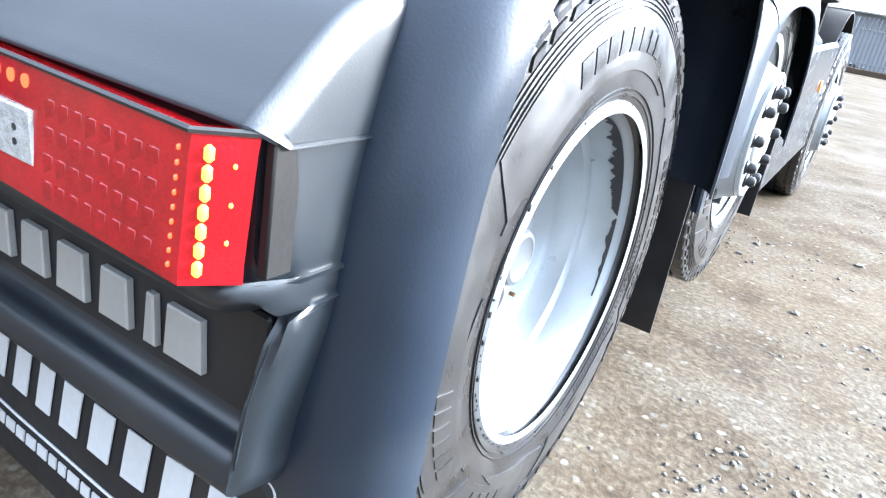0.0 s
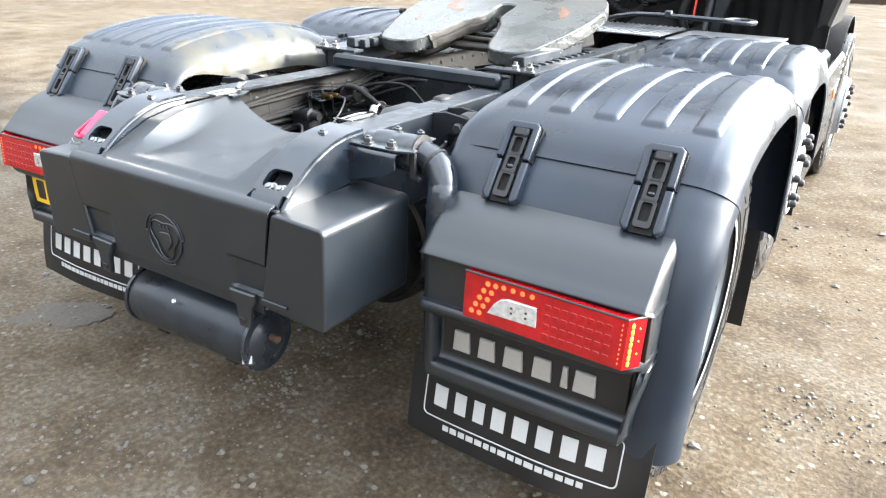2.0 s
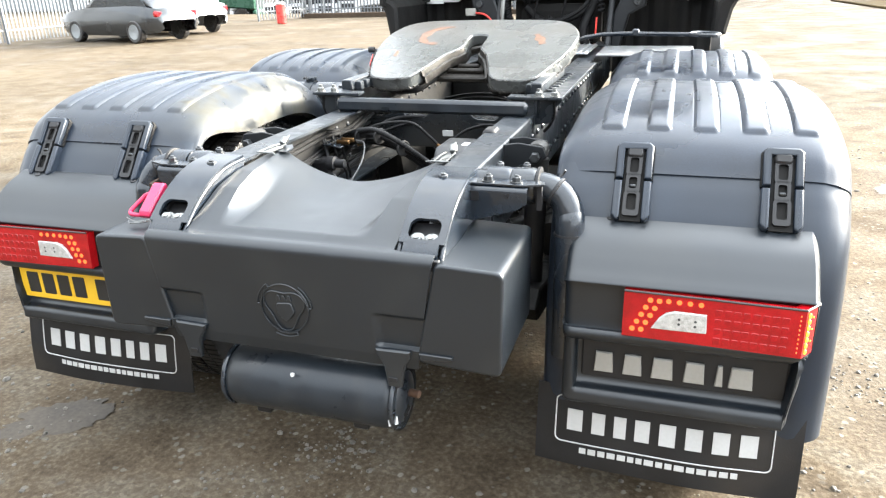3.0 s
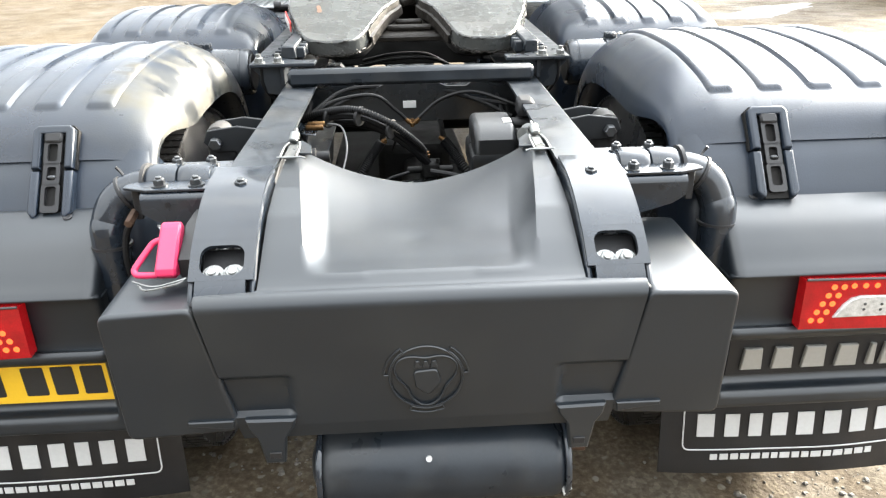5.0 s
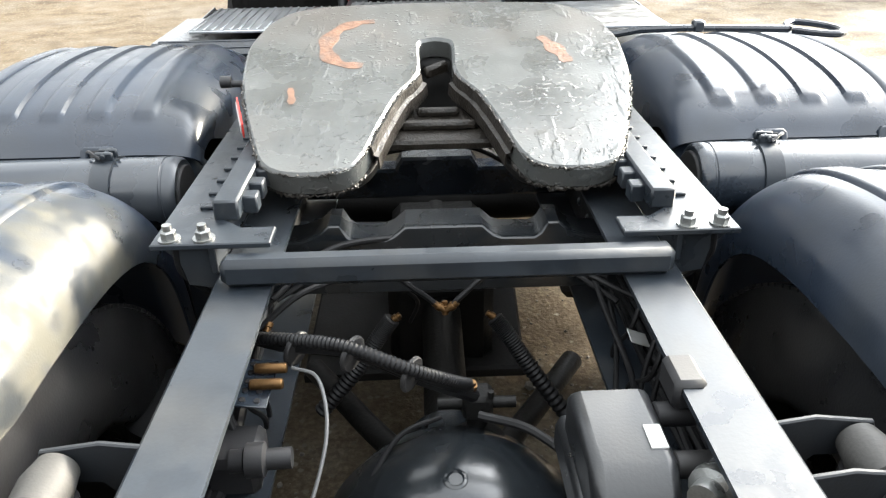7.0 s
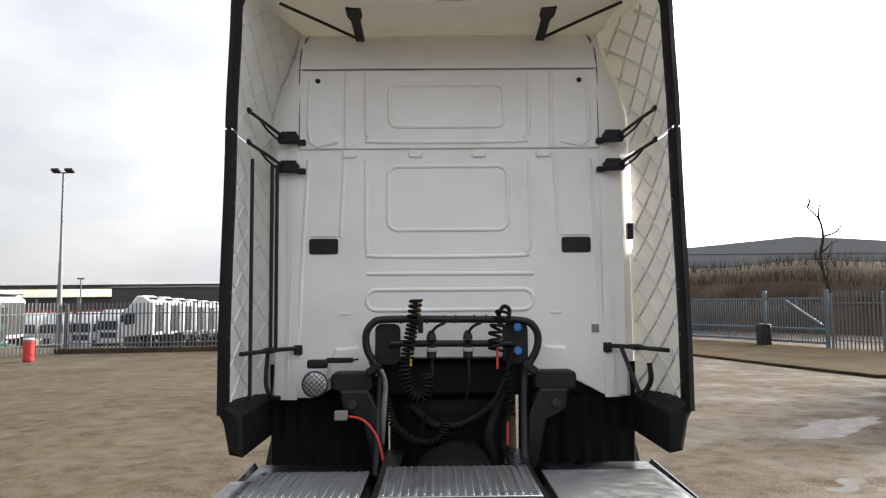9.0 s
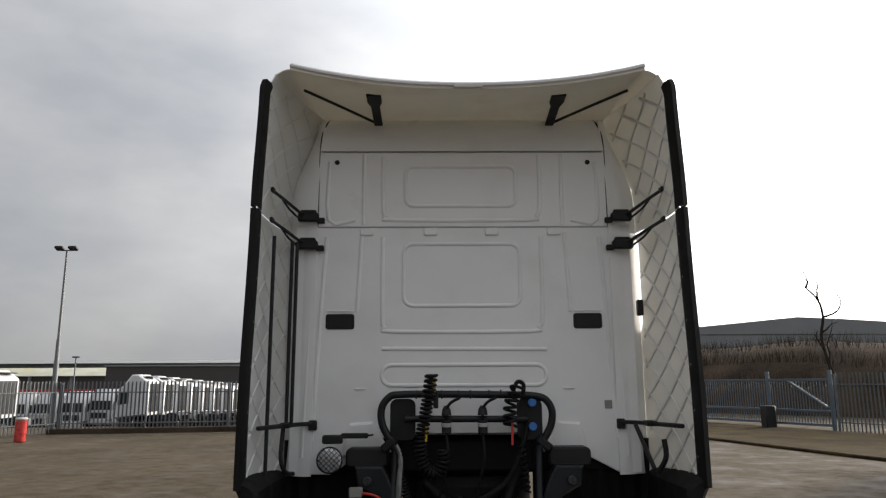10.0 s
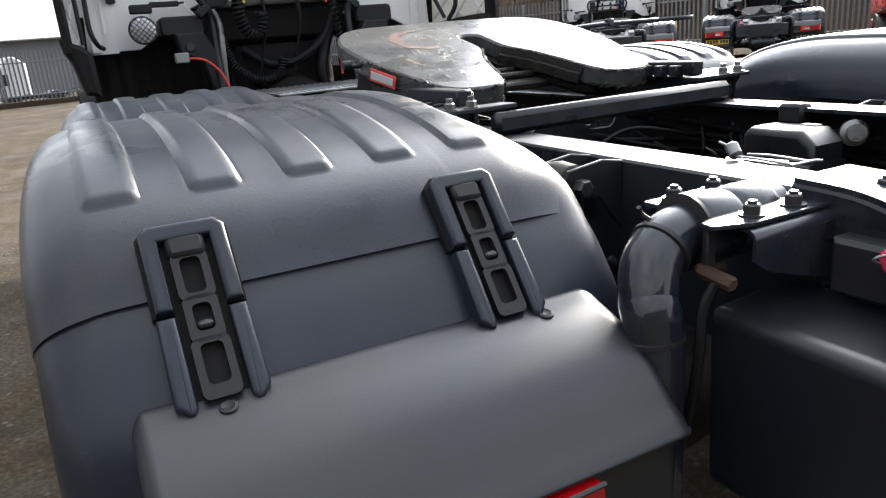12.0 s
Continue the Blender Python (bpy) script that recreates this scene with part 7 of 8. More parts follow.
    for x in (-0.605, -0.205, 0.18, 0.57):
        part("drain_notch", B().box((x, BACK_Y - 0.008, 2.895), (0.085, 0.016, 0.05), 0.006), WHITE, cab)
    for s in (1, -1):
        part("rear_vent", B().prism(rounded(s * 0.762 - 0.088, s * 0.762 + 0.088, 2.272, 2.368, 0.016), "y", BACK_Y + 0.01, BACK_Y - 0.008, 0.004), BLACK, cab, "black rectangular vent")
        part("vent_lip", B().tube([(s * 0.762 - 0.08, BACK_Y - 0.004, 2.385), (s * 0.762 + 0.08, BACK_Y - 0.004, 2.385)], 0.005, 6), WHITE, cab)
        part("plug", B().cyl((s * 0.80, BACK_Y - 0.010, 3.356), (s * 0.80, BACK_Y - 0.020, 3.356), 0.016, 16, 0.003), BLACK, cab, "round black plug")
        part("pressed_mark", B().box((s * 0.63, BACK_Y - 0.004, 1.905), (0.07, 0.008, 0.012), 0.003), WHITE, cab)
        shoulder = B(s).prism([(0.44, 1.53), (0.74, 1.50), (0.72, 1.60), (0.69, 1.70), (0.55, 1.71), (0.50, 1.62)], "y", BACK_Y + 0.01, BACK_Y - 0.03, 0.015)
        part("pressed_shoulder", shoulder, WHITE, cab)
    part("sticker", B().box((0.865, BACK_Y - 0.003, 1.805), (0.045, 0.003, 0.05), 0.0005), BADGE, cab, "small grey data sticker")


def deflector(s):
    """Side air deflector: quilted white inside, black rubber edge."""
    def skin(z, t):
        top = float(smoothstep(3.0, 3.66, z)) ** 1.6
        x0 = 1.125 - 0.18 * top
        x1 = 1.212 - 0.022 * float(smoothstep(1.7, 2.9, z)) - 0.020 * float(smoothstep(2.9, 3.6, z)) - 0.055 * float(smoothstep(3.58, 3.74, z)) ** 1.3
        bulge = 0.025 * math.sin(math.pi * t)
        zz = z - max(0.0, z - 3.2) / 0.515 * 0.015 * (1 - t)
        return (x0 + (x1 - x0) * t + bulge, BACK_Y + 0.13 - 0.71 * t, zz)

    for name, z0, z1 in (("lower_deflector", 1.40, 2.892), ("upper_deflector", 2.904, 3.715)):
        gap = lambda z: 0.095 * float(smoothstep(2.16, 2.34, z)) * (1 - float(smoothstep(2.83, 2.89, z))) if s > 0 else 0.0  # the panel stands off the cab here
        g = [[skin(z, t) for t in np.linspace(gap(z), 1, 14)] for z in np.linspace(z0, z1, 48)]
        d = part(name, B(s).sheet(np.array(g), 0.006), PANEL, truck, "white fibreglass side deflector, quilted inside")
        diag = []
        n = int((z1 - z0) / 0.19)
        for k in range(-3, n + 1):
            for sg in (1, -1):
                a, e = z0 + 0.19 * k, z0 + 0.19 * k + 0.55
                if sg < 0:
                    a, e = e, a
                pts = []
                for t in np.linspace(0.11 if s > 0 else 0.04, 0.93, 9):
                    z = a + (e - a) * t
                    if z0 + 0.01 < z < z1 - 0.01:
                        p = skin(z, t)
                        pts.append((p[0] - 0.004, p[1], p[2]))
                if len(pts) > 2:
                    diag.append(pts)
        for pts in diag:
            part("quilt_rib", B(s).tube(pts, 0.010, 6, 1), PANEL, d)
        rb = B(s)
        rows = []
        for z in np.linspace(z0, z1 - (0.07 if z1 > 3 else 0), 20):
            p = skin(z, 1.0)
            rows.append([(p[0] - 0.010, p[1] + 0.03, z), (p[0] - 0.018, p[1] - 0.035, z), (p[0] - 0.004, p[1] - 0.085, z), (p[0] + 0.014, p[1] - 0.075, z), (p[0] + 0.014, p[1] + 0.02, z)])
        rb.sheet(np.array(rows), 0.006)
        part("rubber_edge", rb, DEEP, d, "black rubber edge strip")
        if z0 < 2:
            for z in np.arange(1.55, 2.9, 0.24):
                p = skin(z, 1.0)
                part("rivet", B(s).lathe([(0, 0.008), (0.004, 0.006), (0.005, 0.0001)], (p[0] - 0.019, p[1] - 0.02, z), (-1, -0.2, 0), 10), STEEL, d)
    skirt = B(s)
    skirt.prism([(1.245, 1.47), (1.235, 1.41), (1.205, 1.35), (1.175, 1.195), (1.105, 1.180), (1.110, 1.39), (1.15, 1.43)], "y", 3.72, 4.44, 0.02)
    part("lower_corner", skirt, DEEP, truck, "black plastic lower corner of the deflector")
    for z in (2.98, 2.80):
        br = B(s)
        br.box((1.00, BACK_Y - 0.05, z), (0.13, 0.05, 0.055), 0.008)
        br.box((0.925, BACK_Y - 0.025, z - 0.015), (0.05, 0.03, 0.035), 0.005)
        br.box((1.00, BACK_Y - 0.05, z + 0.035), (0.10, 0.03, 0.025), 0.006)
        br.tube([(1.03, BACK_Y - 0.06, z + 0.01), (1.09, BACK_Y - 0.26, z + 0.045), (1.14, BACK_Y - 0.42, z + 0.07)], 0.010, 8, 2)
        br.tube([(1.05, BACK_Y - 0.07, z - 0.015), (1.09, BACK_Y - 0.20, z + 0.015), (1.11, BACK_Y - 0.30, z + 0.05)], 0.007, 8, 2)
        br.box((1.142, BACK_Y - 0.43, z + 0.075), (0.02, 0.05, 0.03), 0.005)
        part("deflector_bracket", br, BLACK, truck, "black hinged deflector bracket")
    lo = B(s)
    lo.tube([(0.93, BACK_Y - 0.02, 1.70), (1.02, BACK_Y - 0.10, 1.70), (1.10, BACK_Y - 0.30, 1.70), (1.16, BACK_Y - 0.48, 1.70)], 0.013, 8, 2)
    lo.box((0.94, BACK_Y - 0.02, 1.69), (0.05, 0.03, 0.06), 0.006)
    lo.box((1.07, BACK_Y - 0.18, 1.70), (0.06, 0.12, 0.03), 0.006)
    part("lower_bracket", lo, BLACK, truck, "black lower deflector bracket")
    if s < 0:
        for x, y, z in ((1.035, 0.20, 1.70), (1.065, 0.20, 1.70), (1.135, 0.38, 1.44)):
            part("stay_rod", B(s).tube([(x, BACK_Y - y, z), (x, BACK_Y - y, 2.79)], 0.011, 10), BLACK, truck, "black upright stay rod")
        hk = B(s).tube([(1.08, BACK_Y - 0.2, 1.70), (1.085, BACK_Y - 0.22, 1.52), (1.06, BACK_Y - 0.2, 1.44), (1.03, BACK_Y - 0.12, 1.42)], 0.013, 8, 5)
        part("hook_rod", hk, BLACK, truck, "bent black rod")
    else:
        rod = B(s)
        rod.tube([(1.00, BACK_Y - 0.12, 1.69), (1.06, BACK_Y - 0.25, 1.45)], 0.013, 8)
        rod.tube([(1.10, BACK_Y - 0.33, 1.62), (1.105, BACK_Y - 0.33, 1.52), (1.07, BACK_Y - 0.28, 1.43)], 0.015, 8, 4)
        part("bent_rod", rod, BLACK, truck, "bent black stay")
        st = B(s).box((1.10, BACK_Y - 0.005, 2.40), (0.035, 0.05, 0.10), 0.006)
        part("edge_clip", st, BLACK, truck, "black clip holding the deflector off the cab")


def roof_visor():
    """Roof deflector over the back wall: cream underside, swept rear edge."""
    rows = []
    for t in np.linspace(0, 1, 12):
        row = []
        for x in np.linspace(-1, 1, 41):
            w = 0.905 + 0.122 * t
            zr = 3.624 + 0.118 * abs(x) ** 2.2
            zf = 3.655 - 0.03 * abs(x) ** 2
            z = zf + (zr - zf) * t + 0.04 * math.sin(math.pi * t)
            row.append((x * w, BACK_Y + 0.24 - 0.86 * t, z))
        rows.append(row)
    r = part("roof_deflector", B().sheet(np.array(rows), 0.02), CREAM, truck, "cream stained fibreglass roof deflector", sharp=60)
    lip = B()
    pts = [p for p in rows[-1]]
    lip.tube([(p[0], p[1], p[2] + 0.008) for p in pts], 0.014, 8, 1)
    part("rolled_edge", lip, WHITE, r, "rolled white edge")
    for s in (1, -1):  # fillets that close the corner down to the side deflectors
        edge = np.array([row[40 if s > 0 else 0] for row in rows])
        grid = []
        for t in np.linspace(0.0, 0.985, 24):
            x, y, z = s * (0.945 + 0.17 * t + 0.025 * math.sin(math.pi * t)), BACK_Y + 0.13 - 0.71 * t, 3.713 - 0.015 * (1 - t)
            e = [float(np.interp(-y, -edge[:, 1], edge[:, i])) for i in range(3)]
            row = []
            for q in np.linspace(0, 1, 7):
                row.append((e[0] + (x - e[0]) * q, y, e[2] + (z - e[2]) * q + 0.012 * math.sin(math.pi * q)))
            grid.append(row)
        part("corner_fillet", B().sheet(np.array(grid), 0.006), CREAM, r, "cream fillet between roof and side deflector")
    part("centre_notch", B().box((0.0, pts[20][1] - 0.006, pts[20][2]), (0.17, 0.012, 0.03), 0.004), CREAM, r)
    for s in (1, -1):
        b = B(s)
        b.prism([(0.535, 4.34), (0.590, 4.34), (0.592, 4.10), (0.610, 4.05), (0.610, 3.96), (0.520, 3.96), (0.520, 4.05), (0.536, 4.10)], "z", -0.016, 0.0, 0.004)
        b.v = [(x, y, z + 3.620 + (4.34 - y) * 0.135) for x, y, z in b.v]
        b.tube([(0.565, BACK_Y - 0.03, 3.615), (0.78, BACK_Y - 0.22, 3.655), (0.985, BACK_Y - 0.40, 3.690)], 0.009, 8, 2)
        part("support_arm", b, BLACK, r, "black support arm and stay")


def helix(b, path, r, turns, wire, n=14):
    """A coiled hose: a coil of that radius along a smooth path."""
    p = np.array(curve(path, 10))
    d = np.r_[0, np.cumsum(np.linalg.norm(np.diff(p, axis=0), axis=1))]
    m = int(turns * n)
    out = []
    for k in range(m + 1):
        u = d[-1] * k / m
        c = np.array([np.interp(u, d, p[:, i]) for i in range(3)])
        c2 = np.array([np.interp(min(u + 0.01, d[-1]), d, p[:, i]) for i in range(3)])
        c1 = np.array([np.interp(max(u - 0.01, 0), d, p[:, i]) for i in range(3)])
        t = (c2 - c1) / (np.linalg.norm(c2 - c1) + 1e-9)
        e1 = np.cross(t, (0, 1.0, 0.05))
        e1 /= np.linalg.norm(e1) + 1e-9
        e2 = np.cross(t, e1)
        a = 2 * math.pi * k / n
        out.append(c + r * (math.cos(a) * e1 + math.sin(a) * e2))
    return b.tube(out, wire, 6, 1)


def hose_board():
    """The tube hoop behind the cab with its coiled lines, sockets and work lamp."""
    y = 4.18
    h = B()
    h.tube([(-0.43, 4.05, 1.02), (-0.43, 4.12, 1.25), (-0.415, y, 1.52), (-0.43, y, 1.60), (-0.49, y, 1.70), (-0.50, y, 1.80), (-0.46, y, 1.865), (-0.39, y, 1.885), (-0.10, y, 1.885), (0.25, y, 1.88), (0.39, y, 1.875), (0.465, y, 1.855), (0.505, y, 1.79), (0.495, y, 1.70), (0.44, y, 1.60), (0.42, y, 1.52), (0.41, 4.12, 1.25), (0.40, 4.05, 1.02)], 0.022, 12, 5)
    hp = part("tube_hoop", h, DARKGREY, truck, "dark grey tube hoop behind the cab")
    hp.location = (-0.012, 0.0, -0.012)
    part("cross_tube", B().tube([(-0.36, y, 1.745), (0.36, y, 1.74)], 0.020, 12), DARKGREY, hp, "dark cross tube")
    for s in (1, -1):
        part("end_plate", B(s).prism(rounded(0.30, 0.45, 1.62, 1.86, 0.04), "y", y + 0.02, y + 0.03, 0.003), DARKGREY, hp, "dark end plate")
        part("clamp", B(s).box((0.455, y, 1.60), (0.10, 0.05, 0.05), 0.01, (0, s * 40 if s > 0 else 40, 0)), DARKGREY, hp)
    for x in (-0.30, -0.15, -0.05, 0.02, 0.13, 0.2):
        part("cable_tie", B().lathe([(0, 0.023), (0.002, 0.026), (0.008, 0.026), (0.010, 0.023)], (x, y, 1.884), (1, 0, 0), 16), BLACK, hp)
    for x in (-0.118, 0.094):
        sk = part("socket", B().cyl((x, y - 0.025, 1.735), (x, y - 0.03, 1.66), 0.028, 16, 0.004), BLACK, hp, "black trailer socket with pale cap")
        part("socket_cap", B().cyl((x, y - 0.03, 1.70), (x, y - 0.032, 1.722), 0.031, 16, 0.003), PRINT, sk, "pale socket cap")
        part("cable", B().tube([(x, y - 0.02, 1.66), (x + 0.005, y - 0.04, 1.52), (x - 0.03, y - 0.02, 1.36), (x - 0.06, y, 1.22)], 0.009, 8, 6), HOSE, sk)
        part("lead", B().tube([(x, y - 0.02, 1.74), (x + 0.002, y - 0.035, 1.80), (x + 0.03, y - 0.035, 1.84), (x + 0.08, y - 0.03, 1.865)], 0.009, 8, 6), HOSE, sk)
        part("plug", B().lathe([(0, 0.03), (0.03, 0.026), (0.055, 0.013)], (x, y - 0.02, 1.765), (0, 0, 1), 14), BLACK, sk)
    board = B().box((0, BACK_Y - 0.015, 1.70), (0.66, 0.01, 0.10), 0.004)
    part("pale_board", board, WHITE, hp)
    for z in (1.835, 1.70):
        part("blue_tap", B().cyl((0.383, y - 0.02, z), (0.383, y - 0.06, z), 0.024, 12, 0.004), BLUE, hp, "blue palm coupling")
    c = B()
    helix(c, [(-0.205, y - 0.07, 2.00), (-0.215, y - 0.07, 1.93), (-0.225, y - 0.07, 1.86)], 0.032, 5, 0.009)
    part("coil_top", c, HOSE, hp, "black coiled air line")
    c = B()
    helix(c, [(-0.225, y - 0.06, 1.86), (-0.25, y - 0.06, 1.72), (-0.27, y - 0.06, 1.58), (-0.24, y - 0.06, 1.47), (-0.18, y - 0.06, 1.44), (-0.14, y - 0.06, 1.50), (-0.14, y - 0.06, 1.57)], 0.030, 26, 0.0085)
    part("coil_long", c, HOSE, hp, "long black coiled air line")
    c = B()
    helix(c, [(0.30, y - 0.06, 1.93), (0.27, y - 0.07, 1.87), (0.25, y - 0.07, 1.80), (0.25, y - 0.07, 1.70)], 0.035, 6, 0.009)
    part("coil_right", c, HOSE, hp, "black coiled electric cable")
    c = B()
    c.tube([(0.27, y - 0.05, 1.90), (0.30, y - 0.05, 1.955), (0.335, y - 0.05, 1.94), (0.33, y - 0.05, 1.88)], 0.012, 8, 6)
    part("loop", c, HOSE, hp)
    c = B()
    helix(c, [(-0.39, y - 0.02, 1.45), (-0.33, y - 0.02, 1.27), (-0.20, y - 0.02, 1.18), (-0.08, y - 0.02, 1.20), (-0.03, y - 0.02, 1.30)], 0.022, 34, 0.007)
    part("coil_low", c, HOSE, hp, "black coiled cable hanging low")
    c = B()
    c.tube([(0.36, y - 0.02, 1.72), (0.31, y - 0.03, 1.55), (0.22, y - 0.02, 1.38), (0.05, y - 0.02, 1.28), (-0.04, y - 0.02, 1.27)], 0.016, 8, 6)
    part("sleeved_hose", c, HOSE, hp)
    c = B()
    helix(c, [(0.31, y - 0.03, 1.60), (0.33, y - 0.03, 1.45), (0.34, y - 0.03, 1.33)], 0.022, 9, 0.006)
    part("coil_side", c, HOSE, hp)
    for x, z0, z1, m in ((-0.185, 1.90, 1.99, YELLOW), (-0.235, 1.62, 1.72, YELLOW), (0.262, 1.60, 1.72, RED_PAINT), (0.315, 1.17, 1.30, RED_PAINT)):
        part("coloured_sleeve", B().tube([(x, y - 0.075, z1), (x - 0.003, y - 0.08, z0)], 0.007, 8), m, hp, "coloured hose sleeve")
    part("grab", B().box((-0.18, y - 0.03, 1.855), (0.03, 0.03, 0.10), 0.006), BLACK, hp)
    sl = B().tube([(-0.41, y - 0.03, 1.60), (-0.385, y - 0.035, 1.52), (-0.395, y - 0.05, 1.35), (-0.40, y - 0.06, 1.18)], [0.012, 0.016, 0.02, 0.012], 8, 5)
    part("foil_sleeve", sl, STEEL, hp, "silver foil sleeve on the hoop")
    # work lamp
    lx, lz = -0.812, 1.500
    b = B()
    b.lathe([(0, 0.03), (0.02, 0.06), (0.05, 0.075), (0.07, 0.078), (0.075, 0.070)], (lx, y + 0.08, lz), (0, -1, 0), 28)
    lamp = part("work_lamp", b, BLACK, truck, "round black work lamp with wire guard")
    part("lens", B().lathe([(0, 0.068), (0.008, 0.05), (0.012, 0.0001)], (lx, y + 0.005, lz), (0, -1, 0), 28), LAMP_GLASS, lamp, "clear ribbed lens")
    g = B()
    for k in range(-3, 4):
        o = k * 0.021
        e = math.sqrt(max(0.0, 0.07 ** 2 - o ** 2))
        for sg in (1, -1):
            p = [(lx + (o * 0.707 - sg * q * 0.707 * 1), y - 0.014, lz + sg * (o * 0.707) + q * 0.707) for q in (-e, e)]
            g.tube(p, 0.0022, 5)
    tagged(part("wire_guard", g, BLACK, lamp, "black wire grille"), kind="stuff")
    m = B()
    m.box((lx + 0.01, y + 0.05, 1.615), (0.12, 0.05, 0.05), 0.008)
    m.box((lx + 0.14, y + 0.05, 1.635), (0.16, 0.035, 0.03), 0.006)
    m.tube([(lx + 0.21, y + 0.05, 1.635), (lx + 0.25, y + 0.05, 1.64)], 0.006, 6)
    part("lamp_bracket", m, BLACK, lamp, "black switch bracket above the lamp")


def under_cab():
    for s in (1, -1):
        m = B(s)
        m.prism(rounded(0.47, 0.72, 1.455, 1.565, 0.03), "y", 4.20, 4.36, 0.012)
        part("cab_mount_pad", m, BLACK, truck, "black cab mounting pad")
        a = B(s)
        a.prism([(0.50, 1.47), (0.66, 1.47), (0.64, 1.36), (0.53, 1.30), (0.46, 1.02), (0.40, 1.02), (0.42, 1.30), (0.47, 1.42)], "y", 4.12, 4.24, 0.012)
        am = part("cab_mount_arm", a, DARKGREY, truck, "dark cast cab mounting arm")
        part("mount_bolt", B(s).cyl((0.585, 4.12, 1.39), (0.585, 4.10, 1.39), 0.026, 16, 0.004), BOLT, am, "large mounting bolt")
        arch = B(s)
        rows = []
        for a_ in np.linspace(0, 180, 20):
            yy, zz = 5.15 - 0.66 * math.cos(radians(a_)), 0.52 + 0.66 * math.sin(radians(a_))
            rows.append([(x, yy, zz) for x in (0.62, 0.9, 1.20)])
        arch.sheet(np.array(rows), 0.01)
        part("wheel_arch", arch, DEEP, truck, "black wheel arch liner")
        sf = B(s)
        sf.prism([(3.08, 0.95), (4.45, 1.0), (4.50, 0.40), (3.15, 0.33), (3.05, 0.5)], "x", 1.20, 1.245, 0.02)
        f = part("side_fairing", sf, GREY, truck, "grey side fairing over the fuel tank")
        part("marker_lamp", B(s).box((1.247, 4.15, 0.77), (0.012, 0.06, 0.06), 0.004), ORANGE, f, "orange side marker lamp")
        part("tank", B(s).prism(rounded(3.15, 4.4, 0.42, 1.02, 0.12), "x", 0.50, 1.17, 0.03), RAIL if s > 0 else DARKGREY, truck, "fuel tank or battery box beside the rail")
    eng = B()
    eng.box((0, 4.95, 1.15), (0.80, 0.9, 0.75), 0.08)
    eng.box((0, 4.45, 1.10), (0.62, 0.25, 0.55), 0.05)
    eng.cyl((0.0, 3.7, 0.85), (0.0, 4.4, 0.95), 0.25, 24, 0.03)
    part("engine", eng, DEEP, truck, "dark engine and gearbox under the cab")
    for pts, r in (([(-0.25, 4.30, 1.35), (-0.10, 4.22, 1.25), (0.10, 4.2, 1.28), (0.28, 4.3, 1.40)], 0.03), ([(-0.2, 4.32, 1.15), (0.0, 4.2, 1.08), (0.25, 4.3, 1.12)], 0.022), ([(0.30, 4.25, 1.45), (0.20, 4.2, 1.20), (0.25, 4.2, 1.0)], 0.035)):
        part("engine_pipe", B().tube(pts, r, 10, 6), HOSE, truck, "black pipe under the cab")
    for s in (1, -1):
        sh = B(s)
        rows = [[(x, 4.42 + 0.10 * (1.45 - z) + 0.012 * math.sin(x * 60), z) for x in np.linspace(0.40, 1.12, 38)] for z in np.linspace(0.62, 1.60, 12)]
        sh.sheet(np.array(rows), 0.008)
        part("splash_shield", sh, DEEP, truck, "black ribbed splash shield behind the front wheel")
    wall = B()
    wall.box((0, 5.0, 1.50), (1.9, 1.2, 0.20), 0.02)
    part("cab_floor", wall, DEEP, truck, "black cab underside")
    rw = B().tube([(-0.62, 4.10, 1.33), (-0.52, 4.08, 1.31), (-0.44, 4.06, 1.22), (-0.40, 4.05, 1.08)], 0.0075, 8, 5)
    part("red_cable", rw, RED_PAINT, truck, "red battery cable")
    part("cable_plug", B().box((-0.645, 4.09, 1.335), (0.075, 0.04, 0.055), 0.005), BADGE, truck, "grey cable plug")
    # catwalk plates
    for x0, x1, y0, y1 in ((-0.98, -0.44, 3.12, 3.62), (-0.36, 0.36, 3.15, 3.72), (0.42, 0.98, 3.05, 3.62)):
        pl = B().box(((x0 + x1) / 2, (y0 + y1) / 2, 1.125), (x1 - x0, y1 - y0, 0.012), 0.003)
        p = part("walkway_plate", pl, WALKWAY, truck, "ribbed aluminium walkway plate")
        if x0 < 0.4:
            n = int((x1 - x0) / 0.036)
            rb = B()
            for k in range(n):
                x = x0 + 0.02 + k * 0.036
                rb.box((x, (y0 + y1) / 2, 1.1335), (0.014, y1 - y0 - 0.02, 0.007), 0.003)
            tagged(part("plate_ribs", rb, WALKWAY, p, "rolled ribs"), kind="stuff")
    bx = B()
    bx.prism([(2.98, 0.95), (3.62, 1.0), (3.62, 1.09), (3.10, 1.09)], "x", -1.15, -0.45, 0.02)
    for k in range(4):
        bx.box((-0.80, 3.03 + k * 0.028, 1.03 + k * 0.02), (0.62, 0.012, 0.012), 0.004)
    part("battery_cover", bx, GREY, truck, "grey battery box cover with steps")


LAMP_GLASS = mat("clear_lamp_glass", (0.62, 0.63, 0.64), 0.15, 0.4, 0.35, 60.0, 200.0, 0.4)
BLUE = mat("blue_coupling", (0.04, 0.16, 0.45), 0.4)
cab_shell()
for side in (1, -1):
    deflector(side)
roof_visor()
hose_board()
under_cab()

# ---- surroundings ----
def palisade(pts, height=2.4, kind_label="grey galvanised palisade fence along the yard edge"):
    """A run of palisade fence along (x, y) points: pales, two rails, posts."""
    f = thing("palisade_fence", kind_label, "fence", "yard fences")
    pales = B()
    for (x0, y0), (x1, y1) in zip(pts, pts[1:]):
        L = math.hypot(x1 - x0, y1 - y0)
